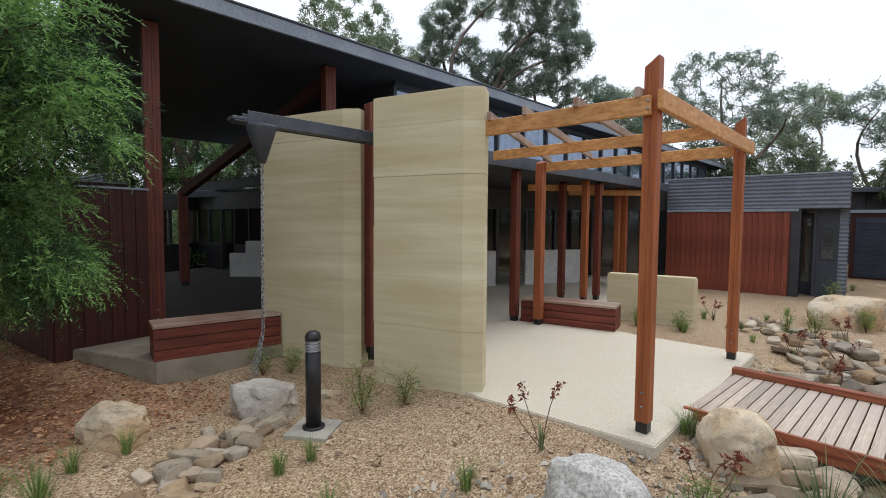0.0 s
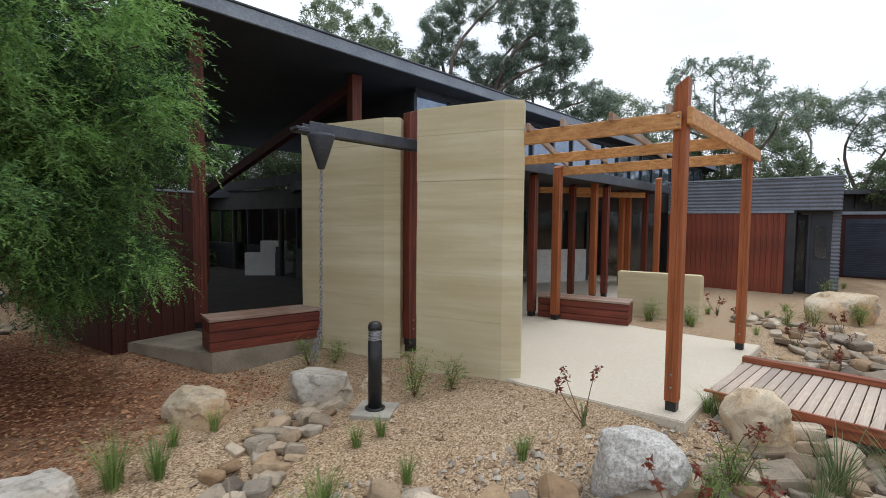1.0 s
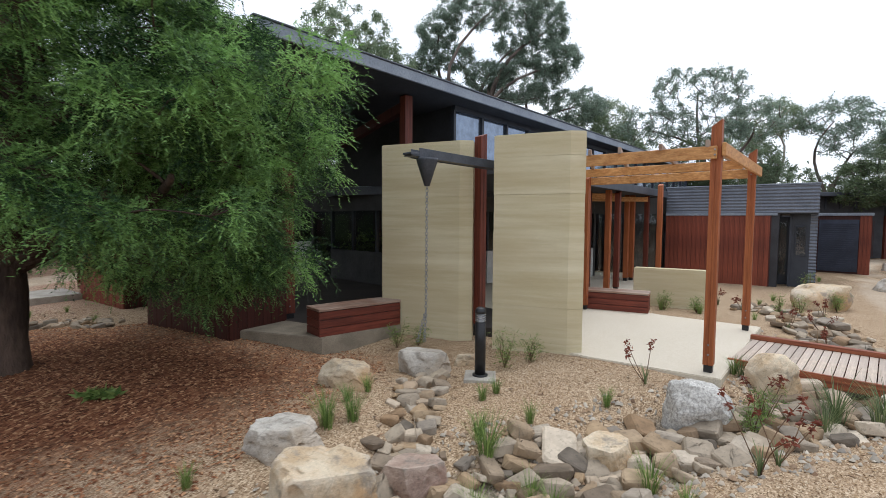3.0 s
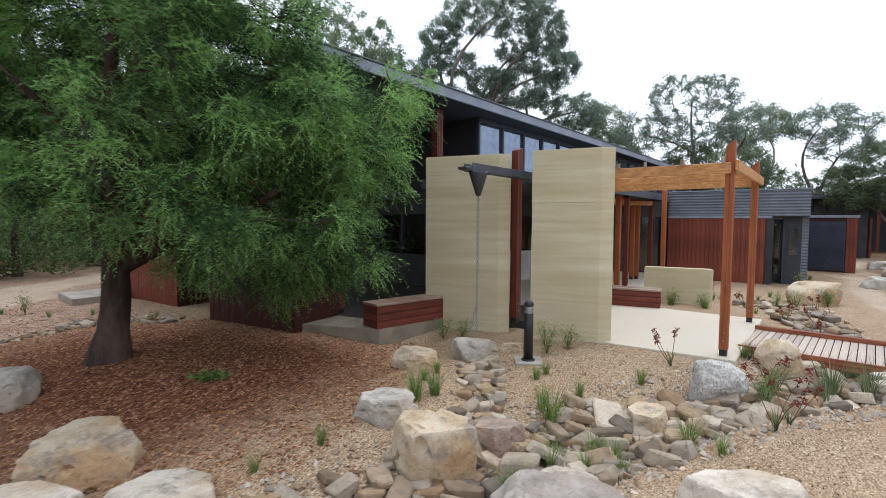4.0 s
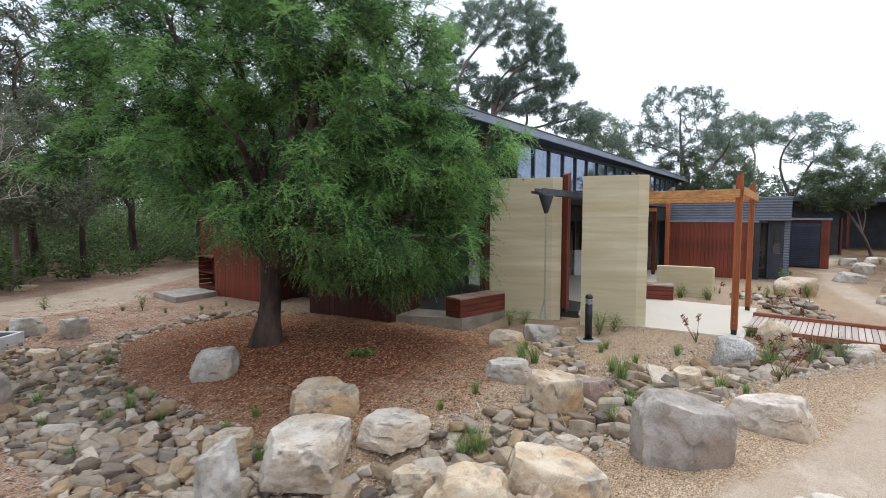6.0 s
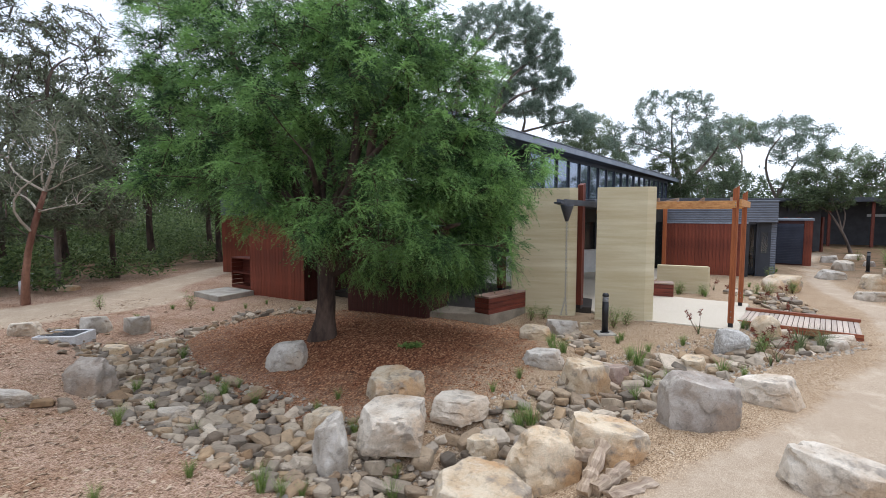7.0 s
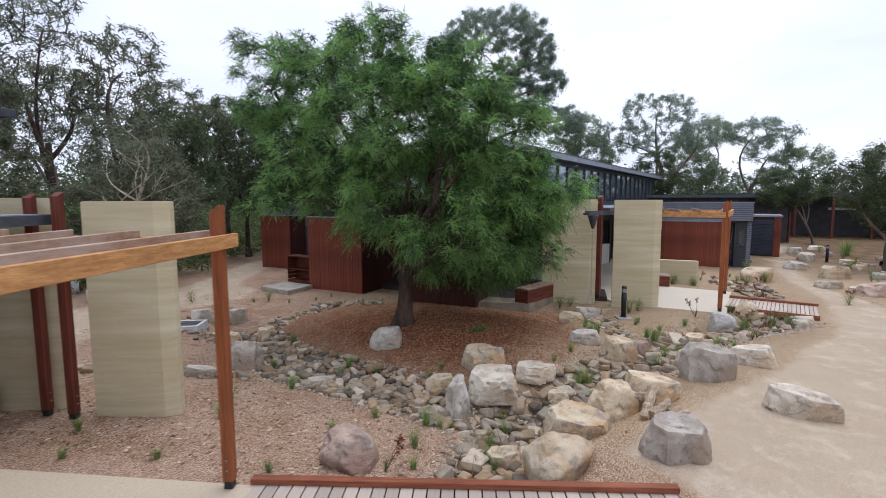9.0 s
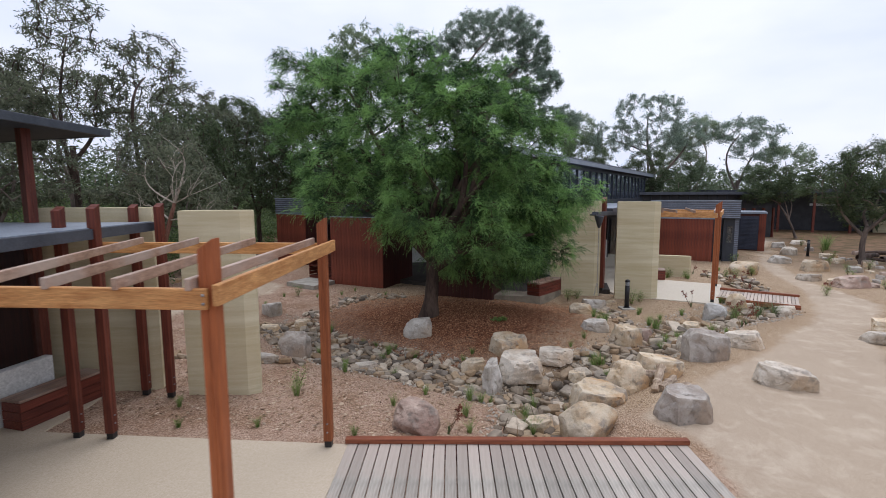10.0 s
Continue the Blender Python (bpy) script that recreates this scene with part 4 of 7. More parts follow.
# ---- deck bridges ----
def deck_bridge(label, a, b, width, z, material, kerb_near=True, board=0.14, gap=0.008, kerb=True):
    """A boardwalk from a to b along its far kerb; boards lie across it, to the right of that line."""
    m, n = between(a, b)
    d = thing("deck_bridge", label, "boardwalk", (0, 0, 0), 0, "deck bridges")
    d.matrix_basis = Matrix.Translation((0, 0, z)) @ m
    rng = random.Random(int(n * 100))
    k = int(n / (board + gap))
    step = n / k
    me = mesh_of("deck_board", boxed(0, step - gap, -width + 0.01, -0.02, -0.03, 0.0, 0.003), material)
    for i in range(k):
        o = new("deck_board", me)
        o.parent, o.location = d, (i * step + gap / 2, rng.uniform(-0.004, 0.004), rng.uniform(-0.002, 0.002))
    if kerb:
        part("kerb_rail", boxed(-0.03, n + 0.03, -0.05, 0.05, 0.002, 0.07, 0.005), RAILWOOD, d)
    if kerb_near:
        part("edge_board", boxed(-0.02, n + 0.02, -width - 0.03, -width + 0.005, -0.14, 0.012, 0.004), RAILWOOD, d)
    part("edge_board", boxed(0, n, 0.0, 0.035, -0.2, -0.002, 0.004), RAILWOOD, d)
    for y in (-0.2, -width / 2, -width + 0.2):
        part("bearer", boxed(0.05, n - 0.05, y - 0.04, y + 0.04, -0.2, -0.032, 0.004), POST_DARK, d)
    for x in (0.3, n / 2, n - 0.3):
        for y in (-0.2, -width + 0.2):
            part("stump", boxed(x - 0.05, x + 0.05, y - 0.05, y + 0.05, -0.75, -0.2, 0.004), POST_DARK, d)
    return d


deck_bridge("red-brown timber boardwalk bridge over the dry creek", (1.82, 7.70), (3.75, 6.80), 1.48, 0.01, DECKRED, board=0.082, gap=0.011)
deck_bridge("weathered grey timber boardwalk bridge with a red kerb rail", (-7.22, -3.84), (-2.62, -3.12), 2.6, -0.12, DECK, board=0.134, gap=0.015)


# ---- benches ----
def bench(label, a, b, depth, z, h):
    """A solid box bench of stacked slats with a boarded top; a to b is its front."""
    m, n = between(a, b)
    s = thing("bench", label, "bench", (0, 0, 0), 0, "timber benches")
    s.matrix_basis = Matrix.Translation((0, 0, z)) @ m
    part("plinth", boxed(0.03, n - 0.03, 0.03, depth - 0.03, 0, h - 0.05), DARKJOINERY, s)
    k = 3
    sh = (h - 0.045) / k
    for i in range(k):
        z0, z1 = i * sh + 0.004, (i + 1) * sh - 0.004
        part("slat", boxed(0, n, 0, 0.03, z0, z1, 0.004), BENCHWOOD, s)
        part("slat", boxed(0, n, depth - 0.03, depth, z0, z1, 0.004), BENCHWOOD, s)
        part("end_slat", boxed(0.002, 0.032, 0.031, depth - 0.031, z0, z1, 0.004), BENCHWOOD, s)
        part("end_slat", boxed(n - 0.032, n - 0.002, 0.031, depth - 0.031, z0, z1, 0.004), BENCHWOOD, s)
    w = depth / 4
    for i in range(4):
        part("seat_board", boxed(-0.005, n + 0.005, i * w + 0.002 - (0.005 if i == 0 else 0), (i + 1) * w - 0.002, h - 0.04, h, 0.004), BENCHTOP, s)
    return s


bench("dark red slatted box bench on the concrete plinth", (-4.38, 5.24), (-3.62, 6.48), 0.44, 0.08, 0.42)
bench("dark red slatted box bench on the pale terrace", (-1.1, 9.62), (0.46, 9.38), 0.45, 0.0, 0.40)
bench("dark red slatted box bench under the second veranda", (-12.03, -4.32), (-11.93, -3.03), 0.38, -0.13, 0.46)


# ---- rainwater spout, hopper and chain ----
def rain_spout():
    g = thing("rainwater_spout", "charcoal steel box gutter with cone hopper and hanging rain chain", "gutter", (-2.66, 5.13, 0.0))
    a, b = Vector((-0.20, -0.17, 2.70)), Vector((0.72, 1.55, 2.66))
    d = (b - a).normalized()
    sd = Vector((-d.y, d.x, 0)) * 0.085
    bm = bmesh.new()
    bar(bm, a + Vector((0, 0, -0.045)), b + Vector((0, 0, -0.045)), 0.18, 0.012, 0.002)
    bar(bm, a + sd + d * 0.12, b + sd, 0.012, 0.12, 0.002)
    bar(bm, a - sd + d * 0.12, b - sd, 0.012, 0.12, 0.002)
    part("box_gutter", bm, STEEL, g)
    part("gutter_lip", barred(a + Vector((0, 0, -0.02)) - d * 0.02, a + Vector((0, 0, -0.02)) + d * 0.2, 0.17, 0.03, 0.004), STEEL, g)
    bm = bmesh.new()
    lathe(bm, ((0.035, 2.27), (0.14, 2.60), (0.145, 2.63), (0.13, 2.63), (0.03, 2.29)), 20)
    part("cone_hopper", bm, STEEL, g, "charcoal steel cone hopper")

    def chain(name, p, q, link=0.055):
        n = max(2, int((Vector(q) - Vector(p)).length / (link * 0.72)))
        vs, fs, k = [], [], 0
        for i in range(n):
            c = Vector(p).lerp(Vector(q), (i + 0.5) / n)
            ring = []
            for j in range(9):
                t = 2 * math.pi * j / 8
                x, z = 0.017 * math.cos(t), link * 0.5 * math.sin(t)
                ring.append(c + (Vector((x, 0, z)) if i % 2 else Vector((0, x, z))))
            v, f = tube_arrays(ring, [0.0048] * 9, 5)
            vs += v
            fs += [tuple(u + k for u in w) for w in f]
            k += len(v)
        raw(name, vs, fs, GALV, g, smooth=True)

    chain("chain", (0, 0, 2.27), (0.0, -0.02, 0.62))
    chain("chain", (0, -0.02, 0.62), (-0.09, -0.10, 0.22))
    chain("chain", (0, -0.02, 0.62), (0.03, -0.16, 0.24))


rain_spout()


# ---- bollard lamps ----
def bollard(x, y, label, base=True, h=0.88):
    b = thing("bollard_lamp", label, "bollard", (x, y, gz(x, y)), 12, "bollard lamps")
    if base:
        part("base_pad", boxed(-0.19, 0.19, -0.19, 0.19, -0.1, 0.035, 0.006), CONC, b, "square pale concrete footing")
    part("flange", lathe(bmesh.new(), ((0.095, 0.035), (0.095, 0.05), (0.07, 0.055)), 24), BLACK, b)
    part("post", lathe(bmesh.new(), ((0.066, 0.05), (0.066, h - 0.19), (0.06, h - 0.185)), 24), BLACK, b)
    part("lamp_core", lathe(bmesh.new(), ((0.045, h - 0.19), (0.045, h - 0.07)), 20), WHITE, b, "pale lamp core")
    for i in range(4):
        z = h - 0.175 + i * 0.026
        part("louvre_ring", lathe(bmesh.new(), ((0.048, z), (0.066, z + 0.004), (0.066, z + 0.011), (0.048, z + 0.014)), 24), GALV, b)
    part("cap", lathe(bmesh.new(), ((0.068, h - 0.075), (0.068, h - 0.05), (0.058, h - 0.02), (0.035, h - 0.004), (0.004, h)), 24), BLACK, b)
    return b


bollard(-1.84, 4.81, "black bollard lamp on a square concrete footing")
bollard(9.93, 18.2, "black bollard lamp beside the far path", False, 0.9)


# ---- louvred plant room and far buildings ----
def louvre_hut():
    s = thing("plant_room", "small red boarded plant room with blue-black louvred door", "shed")
    m, n = between((7.35, 21.2), (8.9, 20.6))
    s.matrix_basis = m
    part("body", boxed(0.02, n, 0.03, 3.0, -0.1, 2.1), CLAD_SHADED, s)
    d = part("door", boxed(0.15, n - 0.35, -0.02, 0.03, 0.0, 1.95, 0.004), LOUVRE, s, "blue-black louvred door")
    for i in range(22):
        part("slat", boxed(0.22, n - 0.42, -0.05, -0.018, 0.1 + i * 0.08, 0.15 + i * 0.08, 0.003), LOUVRE, d)
    boards(s, n, -0.1, 2.1, 0.0, 0.12, CLAD, n - 0.33, seed=9)
    part("roof_edge", boxed(-0.05, n + 0.05, -0.06, 3.0, 2.1, 2.2, 0.004), FASCIA, s)


louvre_hut()


def far_hall():
    """The long dark hall beyond the far path: boarded wall, posts, deep eave."""
    s = thing("hall", "long dark hall with red board wall and posts beyond the garden", "building")
    m, n = between((9.5, 37.5), (28.0, 31.5))
    s.matrix_basis = m
    part("wall", boxed(0, n, 2.5, 2.7, -0.1, 3.3), DARKJOINERY, s)
    boards(s, 7.0, 0.0, 2.5, 2.5, 0.3, CLAD_SHADED, 0.4, seed=12)
    part("roof", boxed(-1, n + 1, -0.4, 8, 3.3, 3.55, 0.01), SOFFIT, s)
    part("fascia", boxed(-1.02, n + 1.02, -0.46, -0.4, 3.28, 3.6, 0.005), STEEL, s)
    for i in range(9):
        part("post", boxed(i * n / 8 - 0.09, i * n / 8 + 0.09, 0.0, 0.18, -0.1, 3.3, 0.006), POST_DARK, s)
    part("pale_wall", boxed(n * 0.72, n * 0.72 + 2.6, 1.5, 1.8, -0.1, 2.2, 0.01), RAMMED, s)
    part("lit_window", boxed(9.8, 11.6, 2.46, 2.5, 2.2, 2.4), WHITE, s)


far_hall()


def slat_fence():
    """A tall fence of red boards with narrow gaps between square posts, beyond the plant room."""
    g = thing("fence", "tall red timber board fence with square posts beyond the plant room", "fence")
    m, n = between((10.9, 28.6), (13.6, 30.2))
    g.matrix_basis = m
    rng = random.Random(5)
    k = int(n / 0.2)
    slats = [mesh_of("board", boxed(0, 0.15, 0.0, 0.03, 0.05, h, 0.004), CLAD_SHADED) for h in (1.9, 1.96, 2.0)]
    for i in range(k):
        o = new("board", slats[rng.randrange(3)])
        o.parent, o.location = g, (i * n / k, rng.uniform(0, 0.02), 0)
    post = mesh_of("post", boxed(-0.08, 0.08, -0.16, 0.0, -0.1, 2.2, 0.006), POST_DARK)
    for i in range(4):
        o = new("post", post)
        o.parent, o.location = g, (i * n / 3, 0, 0)
    for z in (0.4, 1.5):
        part("rail", boxed(0, n, 0.031, 0.08, z, z + 0.1, 0.004), POST_DARK, g)


slat_fence()


def north_wing():
    """Clerestory roof of the next wing, seen over the shed."""
    s = thing("north_wing", "long low wing with dark clerestory strip behind the shed", "building")
    m, n = between((3.5, 27.5), (13.5, 30.0))
    s.matrix_basis = m
    part("wall", boxed(0, n, 0.0, 4, 0, 3.2), DARKJOINERY, s)
    part("roof", boxed(-0.4, n + 0.4, -0.6, 4.4, 3.2, 3.4, 0.01), STEEL, s)
    for i in range(14):
        part("mullion", boxed(i * n / 14, i * n / 14 + 0.08, -0.06, 0.0, 2.55, 3.2), DARKFRAME, s)


north_wing()


# ---- western entry step, cabinet and drain ----
setting(part("pavement_step", prismed([(-13.58, 6.45), (-12.2, 5.82), (-11.93, 7.05), (-13.2, 7.48)], -0.3, 0.075, 0.012), CONC), "raised pale concrete step at the western entry", "step")


def entry_cabinet():
    c = thing("shoe_rack", "open red-brown timber rack with one shelf on the step", "rack", (-13.38, 7.93, 0.0), -20)
    for i in range(6):
        part("slat", boxed(0, 0.03, 0, 0.45, 0.12 + i * 0.14, 0.25 + i * 0.14, 0.003), BENCHWOOD, c)
    part("back", boxed(0.03, 1.2, 0.40, 0.43, 0.1, 0.96, 0.003), BENCHWOOD, c)
    part("shelf", boxed(0.03, 1.2, 0.02, 0.40, 0.48, 0.51, 0.003), BENCHWOOD, c)
    part("top", boxed(-0.01, 1.22, -0.01, 0.45, 0.96, 1.0, 0.004), BENCHWOOD, c)
    part("base", boxed(0.0, 1.2, 0.0, 0.43, 0.0, 0.1, 0.003), BENCHWOOD, c)
    part("side", boxed(1.18, 1.21, 0.0, 0.43, 0.1, 0.96, 0.003), BENCHWOOD, c)


entry_cabinet()


def drain_pit():
    g = thing("drain_pit", "grey steel grated drain pit set among stones", "drain", (-13.02, 2.12, gz(-13.02, 2.12)), 18)
    bm = bmesh.new()
    for x0, x1, y0, y1 in ((-0.42, 0.42, -0.34, -0.27), (-0.42, 0.42, 0.27, 0.34), (-0.42, -0.35, -0.27, 0.27), (0.35, 0.42, -0.27, 0.27)):
        box(bm, x0, x1, y0, y1, -0.2, 0.11, 0.006)
    part("frame", bm, WHITE, g, "pale blue-grey rim")
    for i in range(14):
        part("bar", boxed(-0.365 + i * 0.054, -0.345 + i * 0.054, -0.268, 0.268, 0.08, 0.11), GALV, g)


drain_pit()


# ---- split logs by the boulder ----
def logs():
    for i, (x, y, z, l, w, h, t, ti) in enumerate(((-2.44, -0.98, 0.12, 0.58, 0.14, 0.12, 66, -30), (-2.30, -1.02, 0.02, 0.50, 0.14, 0.11, 48, -8), (-2.12, -1.12, -0.01, 0.58, 0.16, 0.06, 40, 0), (-2.52, -0.72, 0.16, 0.34, 0.13, 0.12, 20, 6))):
        rr = random.Random(60 + i)
        bm = bmesh.new()
        # a split wedge: two flat riven faces and a rounded bark side, ragged along its length
        section = [(-0.5, 0.0), (0.42, 0.02), (0.52, 0.38), (0.40, 0.74), (0.05, 1.0), (-0.34, 0.82), (-0.52, 0.42)]
        rings = []
        for k in range(9):
            u = k / 8 - 0.5
            swell = 0.92 + 0.16 * math.sin(2.6 * k + i)
            rings.append([bm.verts.new((u * l + rr.uniform(-0.014, 0.014) + (0.03 * rr.random() if k in (0, 8) else 0), a * w * swell + rr.gauss(0, 0.005), b * h * swell + rr.gauss(0, 0.005))) for a, b in section])
        for p, q in zip(rings, rings[1:]):
            for k in range(7):
                bm.faces.new((p[k], p[(k + 1) % 7], q[(k + 1) % 7], q[k]))
        bm.faces.new(rings[0][::-1])
        bm.faces.new(rings[-1])
        bmesh.ops.recalc_face_normals(bm, faces=bm.faces[:])
        ob = part("split_log", bm, DEADWOOD)
        ob.matrix_basis = pose(x, y, gz(x, y) + z + 0.02, 0, ti, t)
        tagged(ob, "weathered split log leaning on a boulder", "log", "split logs")


logs()


def fallen_log(a, b, r, seed):
    """A dark fallen limb lying on the far bank."""
    rr = random.Random(seed)
    x, y = a
    top = bend((0, 0, r * 0.7), (b[0] - x, b[1] - y, gz(*b) - gz(x, y) + r * 0.7), 0.05, 0.10, 8, rr)
    g = raw("fallen_log", *tube_arrays(top, [r * (1.05 - 0.05 * i) for i in range(9)], 8, seed), BARK, smooth=True)
    g.matrix_basis = pose(x, y, gz(x, y))
    tagged(g, "dark fallen limb lying on the stony bank", "log", "fallen logs")


for k, (a, b, r) in enumerate((((11.7, 17.2), (13.3, 18.4), 0.15), ((12.6, 17.0), (14.4, 17.9), 0.12), ((11.2, 16.4), (12.3, 15.6), 0.09), ((13.2, 19.3), (14.9, 18.3), 0.13))):
    fallen_log(a, b, r, 70 + k)


# ---- stones ----
def rock_bm(w, d, h, seed, cuts=13, grain=0.13, round_=0.0, block=1.0):
    """A quarried stone: a block split by random planes into broken faces, with worn edges, hollows and chips."""
    rng = random.Random(seed)
    bm = bmesh.new()
    bmesh.ops.create_cube(bm, size=2.0)
    planes = []
    for i in range(round(round_ * 90) + (cuts if block < 0.5 else 0)):
        a, z = 2 * math.pi * (i * 0.382 + rng.uniform(-0.12, 0.12)), rng.uniform(-0.3, 0.8)
        q = math.sqrt(max(0, 1 - z * z))
        planes.append((Vector((q * math.cos(a), q * math.sin(a), z)), rng.uniform(0.66, 0.92) + round_ * 0.4))
    if block >= 0.5:
        # split faces: steep sides, a nearly level bed on top, a few broken corners
        turn = rng.uniform(0, 6.28)
        for i in range(7):
            a = turn + 2 * math.pi * (i + rng.uniform(-0.3, 0.3)) / 7
            planes.append((Vector((math.cos(a), math.sin(a), rng.uniform(-0.12, 0.30))).normalized(), rng.uniform(0.70, 0.94)))
        for i in range(3):
            a = turn + 2 * math.pi * (i + rng.uniform(-0.4, 0.4)) / 3
            planes.append((Vector((math.cos(a), math.sin(a), rng.uniform(0.6, 1.2))).normalized(), rng.uniform(0.84, 1.0)))
    planes.append((Vector((rng.uniform(-0.2, 0.2), rng.uniform(-0.2, 0.2), 1)).normalized(), (0.46 if block >= 0.5 else 0.58) + round_))
    for nrm, dist in planes:
        cut = bmesh.ops.bisect_plane(bm, geom=bm.verts[:] + bm.edges[:] + bm.faces[:], plane_co=nrm * dist, plane_no=nrm, clear_outer=True)
        rim = [e for e in cut["geom_cut"] if isinstance(e, bmesh.types.BMEdge) and e.is_boundary]
        if len(rim) > 2:
            bmesh.ops.edgeloop_fill(bm, edges=rim)
    bmesh.ops.remove_doubles(bm, verts=bm.verts[:], dist=0.03)
    bmesh.ops.triangulate(bm, faces=bm.faces[:])
    for k in range(7):
        longest = [e for e in bm.edges if e.calc_length() > grain]
        if not longest:
            break
        bmesh.ops.subdivide_edges(bm, edges=longest, cuts=1)
        bmesh.ops.triangulate(bm, faces=[f for f in bm.faces if len(f.verts) > 3])
    worn = (0.32 if block >= 0.5 else 0.45) + 1.5 * round_
    for k in range((1 if block >= 0.5 else 2) + round(round_ * 16)):
        bmesh.ops.smooth_vert(bm, verts=bm.verts[:], factor=worn, use_axis_x=True, use_axis_y=True, use_axis_z=True)
    off = Vector((rng.uniform(0, 99), rng.uniform(0, 99), rng.uniform(0, 99)))
    for v in bm.verts:
        p = v.co.copy()
        q = p.normalized()
        p += q * (noise.noise(p * 1.3 + off) * 0.06 + noise.noise(p * 3.2 + off) * 0.035 + (abs(noise.noise(p * 5.5 + off)) - 0.2) * 0.045 + noise.noise(p * 12 + off) * 0.024)
        chip = noise.noise(p * 2.3 - off)
        if chip > 0.28:
            p -= q * min(0.1, (chip - 0.28) * 0.5)
        v.co = p
    lo = [min(v.co[i] for v in bm.verts) for i in range(3)]
    hi = [max(v.co[i] for v in bm.verts) for i in range(3)]
    for v in bm.verts:
        v.co = Vector(((v.co.x - lo[0]) / (hi[0] - lo[0]) - 0.5, (v.co.y - lo[1]) / (hi[1] - lo[1]) - 0.5, (v.co.z - lo[2]) / (hi[2] - lo[2])))
        k = 0.96 + 0.15 * v.co.z - 0.20 * v.co.z ** 2
        v.co = Vector((v.co.x * w * k, v.co.y * d * k, v.co.z * h * 1.25 - h * 0.25))
    for f in bm.faces:
        f.smooth = True
    return bm


def boulder(x, y, w, h, turn, material, label, seed, d=0.8, z=None, **kw):
    ob = part("boulder", rock_bm(w, w * d, h, seed, **kw), material)
    me = ob.data
    if hasattr(me, "set_sharp_from_angle"):
        me.set_sharp_from_angle(angle=radians(38))
    ob.matrix_basis = pose(x, y, gz(x, y) if z is None else z, 0, 0, turn)
    return tagged(ob, label, "boulder", "garden boulders")


